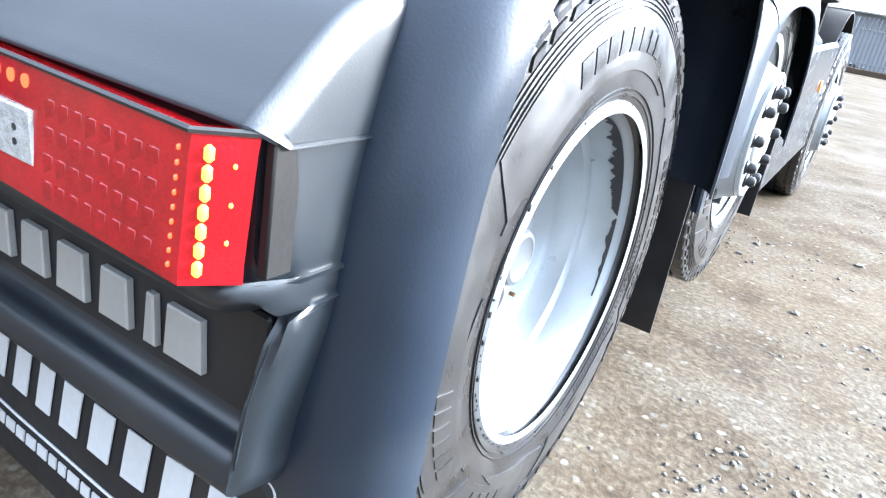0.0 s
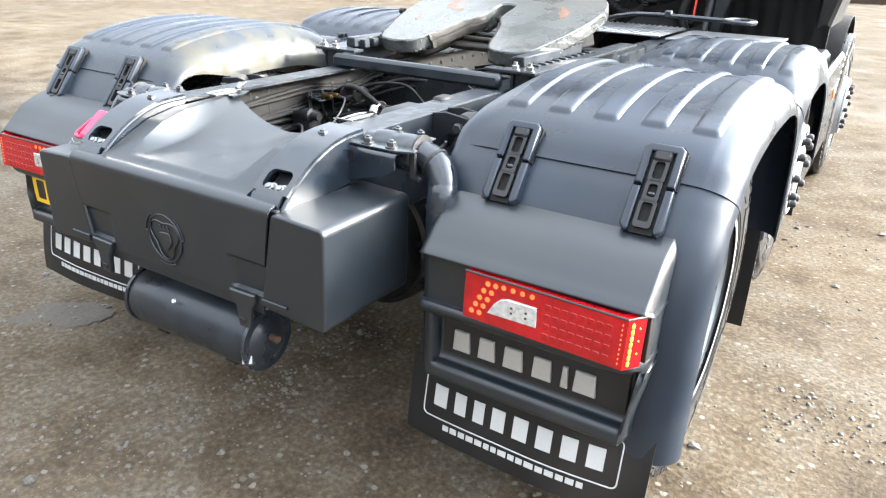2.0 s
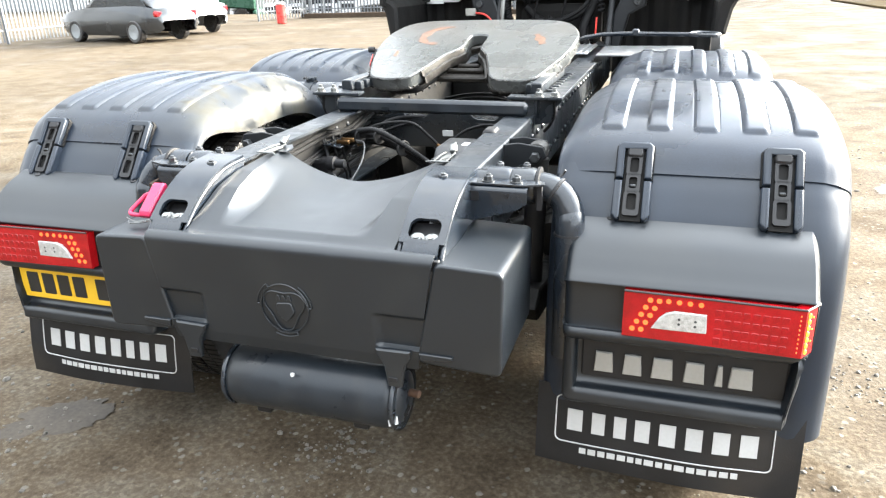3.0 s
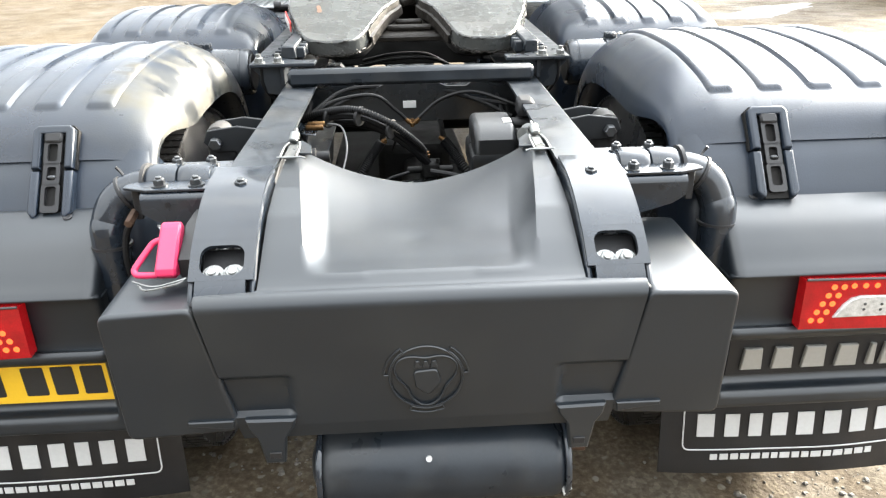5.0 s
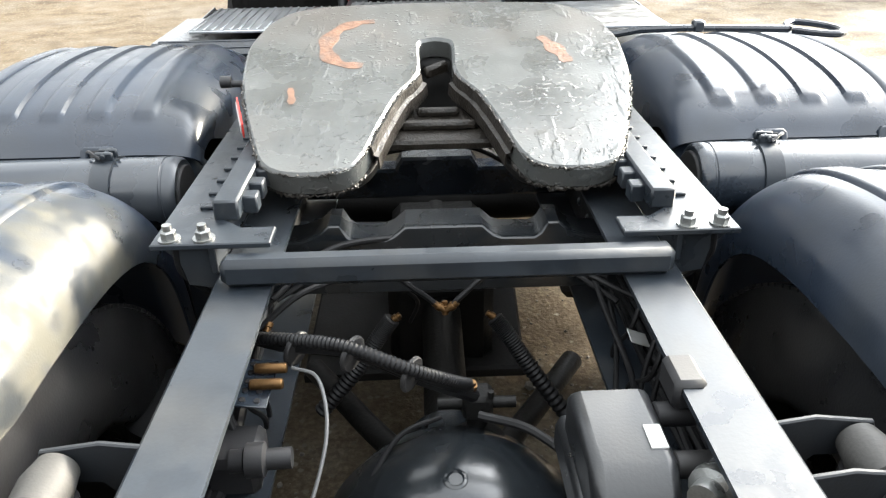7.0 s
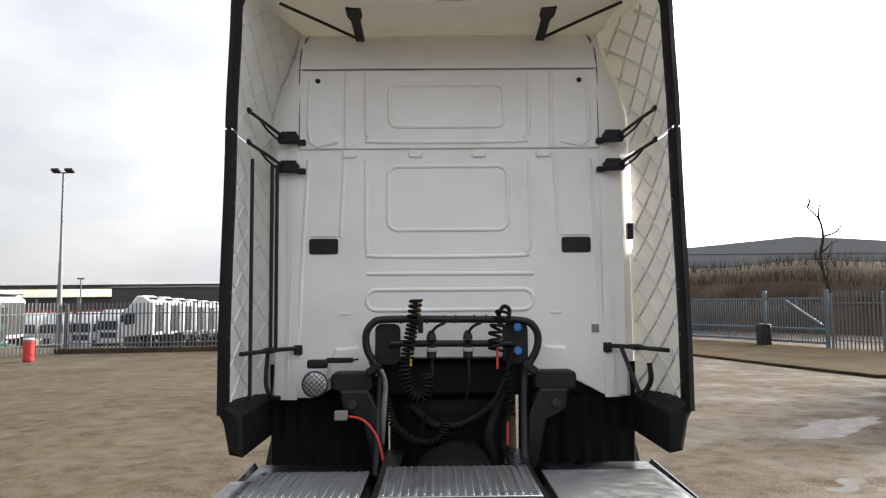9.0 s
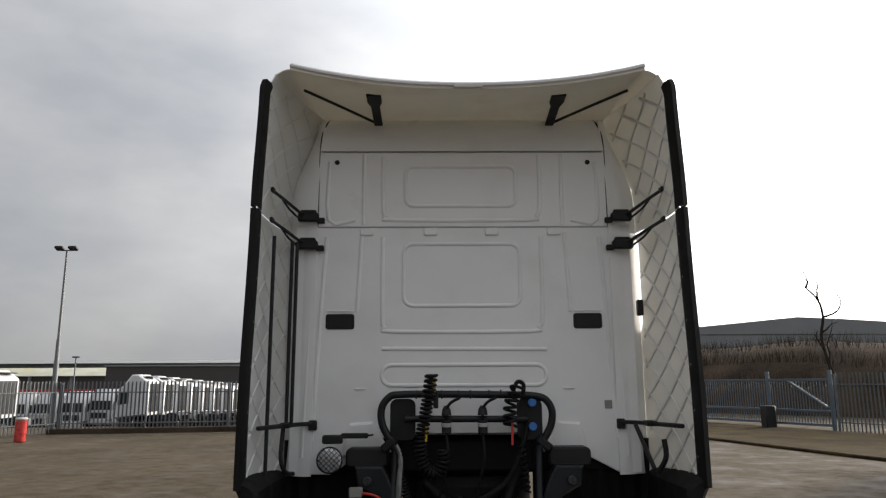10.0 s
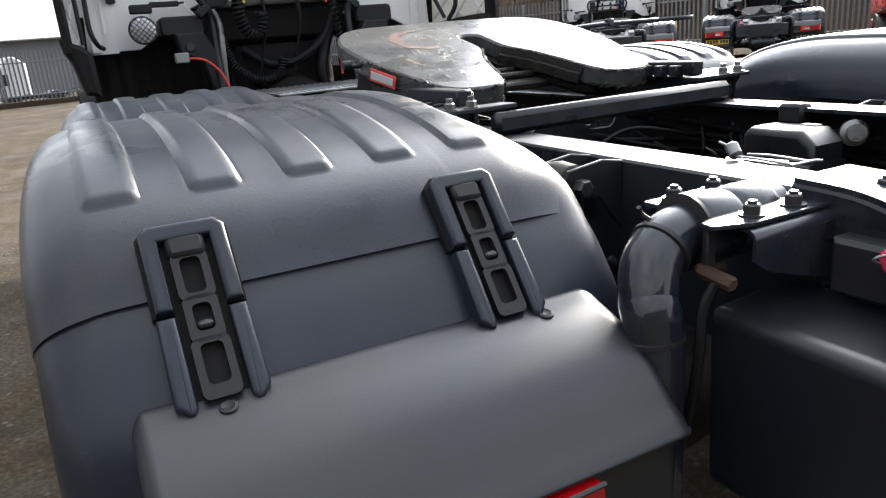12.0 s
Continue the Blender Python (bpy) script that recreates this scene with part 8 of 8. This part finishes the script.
        a = math.degrees(math.atan2(y1 - y0, x1 - x0))
        n = int(L / 0.155)
        ca, sa = math.cos(radians(a)), math.sin(radians(a))
        for k in range(n):
            t = (k + 0.5) / n
            x, y = x0 + (x1 - x0) * t, y0 + (y1 - y0) * t
            w = 0.034
            h = height * (1 + 0.004 * math.sin(k * 7.3))
            vs = []
            for dx, dy in ((-w, 0.0), (0, 0.018), (w, 0.0)):
                vs += [(x + ca * dx - sa * dy, y + sa * dx + ca * dy, z) for z in (0.05, h - 0.10)]
            vs.append((x, y, h))
            vs += [(x - ca * w * 0.9 - sa * 0.004, y - sa * w * 0.9 + ca * 0.004, h - 0.005), (x + ca * w * 0.9 - sa * 0.004, y + sa * w * 0.9 + ca * 0.004, h - 0.005)]
            pales.add(vs, [(0, 2, 3, 1), (2, 4, 5, 3), (1, 3, 6), (3, 5, 6), (1, 6, 7), (5, 8, 6)])
        for z in (0.40, height - 0.45):
            part("rail", B().box(((x0 + x1) / 2, (y0 + y1) / 2, z), (L, 0.05, 0.05), 0.004, (0, 0, a)), GALV, f)
        m = max(1, int(L / 2.75))
        for k in range(m + 1):
            t = k / m
            part("post", B().box((x0 + (x1 - x0) * t + sa * 0.06, y0 + (y1 - y0) * t - ca * 0.06, height / 2 - 0.05), (0.06, 0.09, height), 0.005, (0, 0, a)), GALV, f)
    tagged(part("paling", pales, GALV, f, "pointed upright pales"), kind="stuff")


def parked_cab(at, paint=None, tall=True):
    """A far lorry cab with a short chassis, nose along +x."""
    lorry = thing("parked_lorry", "white lorry cab parked in a row behind the fence", "truck", "parked lorries", at)
    paint = paint or WHITE_FAR
    h = 3.75 if tall else 3.2
    b = B()
    b.prism([(-1.0, 1.05), (1.18, 0.85), (1.22, 1.6), (1.02, 2.75), (0.7, 3.0), (0.15, h), (-0.3, h + 0.02), (-1.0, h - 0.5)], "y", -1.22, 1.22, 0.10)
    c = part("cab", b, paint, lorry, sharp=45)
    part("windscreen", B().prism([(-1.08, 1.75), (1.08, 1.75), (1.0, 2.65), (-1.0, 2.65)], "x", 1.08, 1.20, 0.02), GLASS_DARK, c, "dark windscreen")
    # dark panel puts the shaded gap between parked cabs onto a white back
    part("gap_panel", B().box((-1.0, 0, 2.2), (0.05, 2.0, 1.9), 0.02), DARKGREY, c, "dark panel standing for the shaded gap behind the cab")
    part("roof_marker", B().box((-0.72, 0, h - 0.14), (0.5, 1.9, 0.06), 0.02), DARKGREY, c, "dark opening behind the roof deflector")
    part("grille", B().box((1.20, 0, 1.25), (0.06, 1.7, 0.55), 0.03), DARKGREY, c, "dark grille")
    part("bumper", B().box((1.12, 0, 0.62), (0.3, 2.4, 0.5), 0.08), paint, c)
    for s in (1, -1):
        part("side_window", B().prism([(0.25, 1.85), (0.95, 1.75), (0.85, 2.55), (0.25, 2.6)], "y", s * 1.20, s * 1.235, 0.01), GLASS_DARK, c, "dark side window")
        part("mirror", B().box((1.0, s * 1.42, 2.2), (0.12, 0.2, 0.5), 0.03), BLACK, c)
        part("headlamp", B().box((1.25, s * 0.95, 0.78), (0.06, 0.35, 0.2), 0.03), CLEAR_LENS, c)
        for x in (0.35, -2.6):
            part("wheel", B().lathe([(0, 0.05), (0.02, 0.26), (0.0, 0.3), (0.0, 0.46), (0.06, 0.5), (0.28, 0.5), (0.3, 0.46), (0.3, 0.05)], (x, s * 1.22, 0.5), (0, -s, 0), 24), RUBBER, lorry, "black tyre")
    part("chassis", B().box((-2.2, 0, 0.9), (2.8, 0.8, 0.3), 0.03), BLACK, lorry, "dark chassis")
    part("mudguard", B().prism([(-3.2, 0.7), (-3.1, 1.05), (-2.8, 1.2), (-2.4, 1.2), (-2.1, 1.05), (-2.0, 0.7), (-2.08, 0.7), (-2.6, 1.1), (-3.1, 0.7)], "y", -1.2, 1.2, 0.01), DARKGREY, lorry, "dark mudguards")
    return lorry


def car(at, paint, label):
    c = thing("car", label, "car", "parked cars", at)
    b = B()
    rows = []
    prof = [(-2.30, 0.42, 0.62, 0.62), (-2.22, 0.32, 0.95, 0.74), (-1.6, 0.25, 1.02, 0.86), (-1.0, 0.22, 1.03, 0.90), (0.9, 0.22, 0.98, 0.90), (1.6, 0.24, 0.90, 0.87), (2.1, 0.28, 0.80, 0.78), (2.32, 0.36, 0.62, 0.62)]
    for x, z0, z1, w in prof:
        rows.append([(x, w * 0.9, z0), (x, w, z0 + 0.15), (x, w, z0 + (z1 - z0) * 0.7), (x, w * 0.9, z1), (x, 0, z1 + 0.02), (x, -w * 0.9, z1), (x, -w, z0 + (z1 - z0) * 0.7), (x, -w, z0 + 0.15), (x, -w * 0.9, z0)])
    b.sheet(np.array(rows), 0.02)
    part("body", b, paint, c, sharp=60)
    part("roof", B().prism([(-2.05, 0.98), (-1.75, 1.38), (-0.6, 1.47), (0.35, 1.43), (1.1, 0.98)], "y", -0.72, 0.72, 0.09), paint, c, sharp=60)
    for s in (1, -1):
        part("side_window", B().prism([(-1.85, 1.0), (-1.62, 1.30), (-0.6, 1.38), (0.28, 1.34), (0.82, 1.0)], "y", s * 0.70, s * 0.735, 0.008), GLASS_DARK, c, "dark glass side windows")
        part("headlamp", B().box((2.16, s * 0.62, 0.66), (0.22, 0.30, 0.14), 0.04), CLEAR_LENS, c)
        part("tail_lamp", B().box((-2.20, s * 0.66, 0.82), (0.14, 0.26, 0.18), 0.04), RED, c)
        for x in (-1.35, 1.38):
            w = part("wheel", B().lathe([(0, 0.03), (0.01, 0.2), (0.0, 0.22), (0.0, 0.30), (0.03, 0.325), (0.2, 0.325)], (x, s * 0.92, 0.325), (0, -s, 0), 28), RUBBER, c, "black tyre")
            part("rim", B().lathe([(0, 0.04), (-0.008, 0.06), (0.004, 0.19), (-0.004, 0.21), (0.01, 0.22)], (x, s * 0.924, 0.325), (0, -s, 0), 20), RIM, w, "alloy rim")
    return c


def bare_tree(x, y, h, seed, spread=1.0, levels=6, lean=0.0, z=0.0):
    """A leafless tree: trunk, limbs and many fine twigs."""
    rng = random.Random(seed)
    t = thing("bare_tree", "leafless winter tree beyond the fence", "tree", "bare trees", pose(x, y, z))
    trunk, crown = B(), B()

    def grow(p, d, L, r, k):
        q = p + d * L * 0.5 + Vector((rng.uniform(-1, 1), rng.uniform(-1, 1), rng.uniform(-0.3, 0.6))) * L * 0.06
        e = q + (d + Vector((rng.uniform(-0.2, 0.2), rng.uniform(-0.2, 0.2), rng.uniform(-0.1, 0.2)))).normalized() * L * 0.5
        (trunk if k < 2 else crown).tube([p, q, e], [r, r * 0.85, r * 0.68], 6 if k < 3 else 3, 2 if k < 3 else 1)
        if k >= levels:
            return
        for _ in range(rng.choice((2, 3, 3)) if k else 4):
            nd = (d + Vector((rng.uniform(-1, 1), rng.uniform(-1, 1), rng.uniform(-0.35, 0.75))) * (0.75 * spread)).normalized()
            grow(e if rng.random() < 0.7 else q, nd, L * rng.uniform(0.62, 0.82), r * rng.uniform(0.5, 0.68), k + 1)

    grow(Vector((0, 0, -0.1)), Vector((lean, 0, 1)).normalized(), h * 0.30, h * 0.022, 0)
    part("trunk", trunk, BARK, t, "dark bare trunk and limbs")
    part("crown", crown, BARK, t, "fine bare twigs")


def dead_tree(x, y, h, seed):
    """A dead tree: one crooked stem and a few twisted limbs."""
    rng = random.Random(seed)
    t = thing("dead_tree", "dead crooked tree standing over the scrub", "tree", at=pose(x, y, 0))

    def limb(p, d, L, r, k, n):
        pts = [p]
        for i in range(n):
            d = (d + Vector((rng.uniform(-0.55, 0.55), rng.uniform(-0.4, 0.4), rng.uniform(-0.25, 0.45)))).normalized()
            pts.append(pts[-1] + d * L / n)
        part("trunk" if k == 0 else "limb", B().tube([tuple(q) for q in pts], [r, r * 0.25], 6, 3), BARK, t)
        if k < 3:
            for i in range(2, n + 1, 1 if k < 2 else 2):
                sd = Vector((rng.choice((-1, 1)) * rng.uniform(0.4, 0.8), rng.uniform(-0.5, 0.5), rng.uniform(0.3, 1.0))).normalized()
                limb(pts[i], sd, L * rng.uniform(0.13, 0.26), r * 0.42, k + 1, 5)

    limb(Vector((0, 0, -0.1)), Vector((0, 0, 1)), h, h * 0.020, 0, 8)


def scrub_bank(pts, height, seed, label):
    """A bank of leafless scrub: thousands of thin stems over a rough mound."""
    rng = random.Random(seed)
    f = thing("scrub_bank", label, "bushes")
    f["kind"] = "stuff"
    b, stems = B(), B()
    n = 60
    rows = []
    for i in range(n + 1):
        u = i / n * (len(pts) - 1)
        k = min(int(u), len(pts) - 2)
        x = pts[k][0] + (pts[k + 1][0] - pts[k][0]) * (u - k)
        y = pts[k][1] + (pts[k + 1][1] - pts[k][1]) * (u - k)
        dx, dy = pts[k + 1][0] - pts[k][0], pts[k + 1][1] - pts[k][1]
        L = math.hypot(dx, dy)
        nx, ny = -dy / L, dx / L
        if nx * x + ny * y < 0:
            nx, ny = -nx, -ny
        row = []
        for w, hh in ((0, 0.0), (1.5, 0.45), (4, 0.8), (7, 1.0), (12, 0.9), (18, 0.0)):
            z = height * hh * (0.86 + 0.28 * noise.noise(Vector((x * 0.12 + w, y * 0.12, seed)))) if hh else -0.1
            row.append((x + nx * w, y + ny * w, z))
        rows.append(row)
    b.sheet(np.array(rows), 0.2)
    part("mound", b, SCRUB, f, "brown scrub mound")
    for _ in range(11000):
        r = rows[rng.randrange(n)]
        j = rng.randrange(1, 5)
        p = r[j]
        x, y = p[0] + rng.uniform(-1.5, 1.5), p[1] + rng.uniform(-1.5, 1.5)
        L = rng.uniform(0.5, 1.3)
        d = Vector((rng.uniform(-0.4, 0.4), rng.uniform(-0.4, 0.4), 1)).normalized() * L
        w = rng.uniform(0.010, 0.024)
        z = p[2] - 0.4
        stems.add([(x - w, y, z), (x + w, y, z), (x, y + w, z), (x + d.x, y + d.y, z + d.z)], [(0, 1, 3), (1, 2, 3), (2, 0, 3)])
    part("brushwood", stems, SCRUB, f, "bare upright stems")


BARK = mat("dark_bark", (0.028, 0.023, 0.019), 0.85, 0.0, 0.3, 4.0, 30.0, 0.3, spec=0.05)
SCRUB = mat("winter_scrub", (0.050, 0.037, 0.027), 0.95, 0.0, 0.5, 0.4, 6.0, 0.5, spec=0.05)
WHITE_FAR = mat("white_lorry_paint", (0.50, 0.51, 0.52), 0.35, 0.0, 0.05, 1.0)
CLAD = mat("grey_cladding", (0.19, 0.20, 0.21), 0.6, 0.0, 0.12, 0.3, 4.0, 0.1)
CLAD_DARK = mat("dark_brown_cladding", (0.045, 0.040, 0.036), 0.6, 0.0, 0.12, 0.3, 4.0, 0.1)
PALE_ROOF = mat("lichen_stained_roof", (0.30, 0.31, 0.26), 0.8, 0.0, 0.2, 0.3, 3.0, 0.1, dirt=(0.26, 0.24, 0.08), dirt_amount=0.6, dirt_scale=0.25)
GRASS = mat("rough_verge_grass", (0.042, 0.030, 0.015), 0.95, 0.0, 0.6, 0.8, 9.0, 0.9, spec=0.03, dirt=(0.065, 0.052, 0.020), dirt_amount=0.7, dirt_scale=0.5)
GATE_BLUE = mat("blue_grey_gate_paint", (0.085, 0.115, 0.145), 0.5, 0.1, 0.15, 3.0, 40.0, 0.05)
HILL = mat("hazy_far_hill", (0.20, 0.21, 0.22), 0.9, 0.0, 0.15, 0.02, 0.4, 0.0)
CAR_DARK = mat("dark_car_paint", (0.03, 0.033, 0.036), 0.2, 0.3, 0.1, 2.0, coat=0.6)
CAR_SILVER = mat("silver_car_paint", (0.42, 0.43, 0.44), 0.25, 0.5, 0.08, 2.0, coat=0.6)
LORRY_GREEN = mat("dark_green_lorry_paint", (0.012, 0.05, 0.03), 0.3, 0.0, 0.08)
LORRY_RED = mat("red_lorry_paint", (0.40, 0.03, 0.025), 0.3, 0.0, 0.08)

palisade([(-18.6, 3.86), (-19.2, 16.42), (-19.4, 22.5)])
palisade([(-16.9, 27.4), (-15.6, 29.9), (-9.0, 31.1), (2.0, 33.2)], 2.1)
palisade([(15.35, 27.6), (16.1, 25.6), (19.7, 19.3), (22.3, 10.1), (23.6, 1.7)], 2.28)


def gate():
    g = thing("sliding_gate", "grey steel barred sliding gate between posts", "gate")
    bars = B()
    x0, y0, x1, y1 = 10.7, 39.7, 15.25, 27.85
    L, a = math.hypot(x1 - x0, y1 - y0), math.degrees(math.atan2(y1 - y0, x1 - x0))
    n = int(L / 0.14)
    for k in range(n):
        t = (k + 0.5) / n
        bars.box((x0 + (x1 - x0) * t, y0 + (y1 - y0) * t, 1.10), (0.03, 0.03, 1.78), 0.003)
    tagged(part("barring", bars, GATE_BLUE, g, "upright bars"), kind="stuff")
    fr = B()
    for z in (0.26, 0.79, 2.01):
        fr.box(((x0 + x1) / 2, (y0 + y1) / 2, z), (L, 0.08, 0.10), 0.01, (0, 0, a))
    part("gate_frame", fr, GATE_BLUE, g, "horizontal gate frame")
    for t in (0.0, 0.756, 1.0):
        part("gate_post", B().box((x0 + (x1 - x0) * t, y0 + (y1 - y0) * t, 1.18), (0.13, 0.13, 2.36), 0.01), GATE_BLUE, g, "square gate post")
    at = lambda t, z: (x0 + (x1 - x0) * t, y0 + (y1 - y0) * t, z)
    part("brace", B().cyl(at(0.84, 1.97), at(0.985, 0.92), 0.06, 10), GATE_BLUE, g, "diagonal brace")
    part("motor_box", B().box((at(0.775, 0)[0] - 0.40, at(0.775, 0)[1] - 0.26, 0.48), (0.44, 0.52, 0.96), 0.03), DARKGREY, g, "dark gate motor box")


gate()
verge = B()
vp = [(8.6, 29.5), (9.1, 25.2), (10.1, 20.9), (10.9, 17.8), (14.5, 17.2), (18.5, 12.0), (19.5, 0), (24.5, 0), (22.4, 10.1), (19.8, 19.4), (15.4, 27.8), (10.7, 39.9), (8.0, 40.5)]
verge.prism(vp, "z", -0.02, 0.08, 0.03)
tagged(part("grass_verge", verge, GRASS), "rough yellowed grass verge under the fence", "verge", kind="structure")
kerb = B()
kerb.prism([(-15.9, 29.55), (-9.0, 30.75), (2.0, 32.9), (2.0, 33.5), (-9.1, 31.4), (-16.2, 30.2)], "z", -0.02, 0.20, 0.02)
tagged(part("fence_kerb", kerb, SCRUB), "low concrete kerb under the fence", "kerb", kind="structure")

# lamp mast
mast = thing("flood_light_mast", "tall grey steel mast with two floodlights", "street lamp", at=pose(-15.85, 29.75, 0))
part("pole", B().lathe([(0, 0.11), (2.9, 0.10), (2.95, 0.085), (3.8, 0.08), (3.85, 0.063), (7.6, 0.042)], (0, 0, 0), (0, 0, 1), 16), GALV, mast, "tapered steel pole")
part("cross_arm", B().box((0.0, 0, 7.6), (0.58, 0.05, 0.05), 0.01), GALV, mast)
for dx in (-0.27, 0.30):
    part("floodlight", B().box((dx, -0.10, 7.67), (0.35, 0.30, 0.12), 0.03, (-18, 0, 0)), BLACK, mast, "black floodlight")
mast2 = thing("flood_light_mast", "small distant lamp post behind the lorries", "street lamp", at=pose(-32.0, 63.76, terrace(-32.0, 63.76)))
part("pole", B().lathe([(0, 0.09), (6.2, 0.05)], (0, 0, 0), (0, 0, 1), 12), GALV, mast2)
part("floodlight", B().box((0.0, 0, 6.2), (0.6, 0.3, 0.12), 0.03), BLACK, mast2, "black lamp head")

# bollards
rb = thing("bollard", "red plastic bollard with white cap", "bollard", at=pose(-14.75, 25.7, 0))
part("post", B().cyl((0, 0, 0), (0, 0, 0.74), 0.19, 20, 0.03), LORRY_RED, rb, "red bollard body")
part("cap", B().cyl((0, 0, 0.74), (0, 0, 0.84), 0.20, 20, 0.04), PRINT, rb, "white cap")
sb = thing("bollard", "yellow and black striped steel bollard", "bollard", at=pose(17.0, 18.1, 0.08))
for k in range(5):
    part("band", B().cyl((0, 0, k * 0.21), (0, 0, k * 0.21 + 0.21), 0.10, 16, 0.004), YELLOW if k % 2 == 0 else BLACK, sb)

# buildings and hills
shed = thing("warehouse", "long low grey warehouse in the distance", "building")
part("wall", B().box((-60, 125, 1.4), (150, 30, 7.6), 0.1), CLAD, shed, "grey clad wall")
part("roof", B().prism([(108, 5.2), (125, 6.2), (142, 5.2)], "x", -136, 16, 0.05), CLAD, shed, "shallow grey roof")
depot = thing("depot_shed", "long dark shed with a pale stained roof and red base", "building")
part("wall", B().box((-62, 96, 0.2), (46, 11, 5.8), 0.05), CLAD_DARK, depot, "dark wall")
part("roof", B().prism([(90.0, 3.12), (96, 4.25), (102, 3.12)], "x", -85.5, -38.5, 0.03), PALE_ROOF, depot, "pale lichen-stained roof")
part("red_band", B().box((-62, 90.35, 1.25), (46.2, 0.3, 0.5), 0.02), LORRY_RED, depot, "red band along the base")
for k in range(9):
    part("pilaster", B().box((-82 + k * 5.2, 90.42, 0.9), (0.35, 0.2, 4.4), 0.02), CLAD, depot)
dark = thing("dark_building", "plain dark brown flat-roofed building", "building")
part("wall", B().box((-27.8, 82.1, 0.65), (15.1, 10, 6.5), 0.05), CLAD_DARK, dark, "dark brown clad wall")
part("roof", B().box((-27.8, 82.1, 3.97), (15.4, 10.3, 0.14), 0.03), CLAD, dark, "thin roof edge")
barn = thing("warehouse", "hazy grey warehouse roof behind the trees", "building")
part("wall", B().box((52, 100.5, 3.9), (60, 24, 7.8), 0.1), HILL, barn, "hazy grey wall")
part("roof", B().prism([(22, 7.8), (33, 8.75), (45.5, 9.95), (51, 9.7), (82, 7.8)], "y", 88.4, 112.6, 0.05), HILL, barn, "pitched hazy grey roof")
for cx, cy, w, h, sd in ((-330, 480, 300, 24, 1.0), (320, 520, 340, 24, 2.0), (0, 900, 900, 22, 3.0)):
    hb = B()
    rows = []
    for i in range(41):
        x = cx - w / 2 + w * i / 40
        z = h * max(0.0, math.sin(math.pi * i / 40)) ** 0.7 * (0.8 + 0.3 * noise.noise(Vector((i * 0.15, sd, 0))))
        rows.append([(x, cy - 60, -1), (x, cy - 25, z * 0.7), (x, cy, z), (x, cy + 60, -1)])
    hb.sheet(np.array(rows), 0.5)
    tagged(part("hill", hb, HILL), "low hazy hill on the skyline", "hill", kind="structure")
scrub_bank([(13.0, 51.2), (22.0, 40.57), (30.0, 28.98), (37.0, 13.52)], 5.2, 5, "bank of brown leafless scrub behind the fence")
dead_tree(21.5, 39.12, 8.0, 5)
bare_tree(28.0, 38.64, 6.2, 8, 1.1, 5)
bare_tree(-7.6, 52.16, 6.9, 12, 1.2, 7, z=terrace(-7.6, 52.16))
bare_tree(31.0, 32.84, 6.0, 22, 1.1, 5)
bare_tree(30.0, 25.12, 6.5, 31, 1.1, 5)

# unseen block closing the yard away from the sun, added to darken reflections
blocker = thing("unseen_blocker", "plain dark clad block added out of view to close the yard", "building")
part("wall", B().box((-16.0, -17.0, 3.0), (40, 8, 6.0), 0.05), CLAD_DARK, blocker, "dark clad wall")
part("roof", B().box((-16.0, -17.0, 6.08), (41, 8.8, 0.16), 0.03), CLAD, blocker, "flat roof edge")

# parked vehicles
first = parked_cab(pose(-20.6, 50.0, terrace(-20.6, 50.0), 0, 0, 184))
spots = [(-20.6 + 0.05 * k, 50.0 + k * 2.75, 184) for k in range(1, 14)] + [(-40.2 + k * 2.5, 71.0 + 0.4 * k, -98) for k in range(5)]
spots += [(-13.2 + k * 2.8, 58.9 + k * 0.4, 190) for k in range(4)] + [(-7.2, 58.0, -8), (-26.0, 42.0, 176)]
for x, y, turn in spots:
    copy_thing(first, pose(x, y, terrace(x, y), 0, 0, turn))
green = parked_cab(pose(-23.8, 36.71, terrace(-23.8, 36.71), 0, 0, 20), LORRY_GREEN, False)
tagged(green, "dark green lorry cab parked outside the fence")
red = parked_cab(pose(17.4, 10.05, 0, 0, 0, 40), LORRY_RED, False)
tagged(red, "red lorry parked at the yard edge")
car(pose(-15.6, 17.77, 0, 0, 0, 168), CAR_DARK, "dark grey estate car parked by the fence")
car(pose(-16.4, 20.67, 0, 0, 0, 166), CAR_SILVER, "silver car parked behind the dark one")
for x, y, turn in ((9.35, 12.1, -38.0), (13.3, 11.6, -50.0)):
    other = copy_thing(truck, pose(x, y, 0, 0, 0, turn))
    tagged(other, "white-cabbed tractor unit parked with its back to the yard")
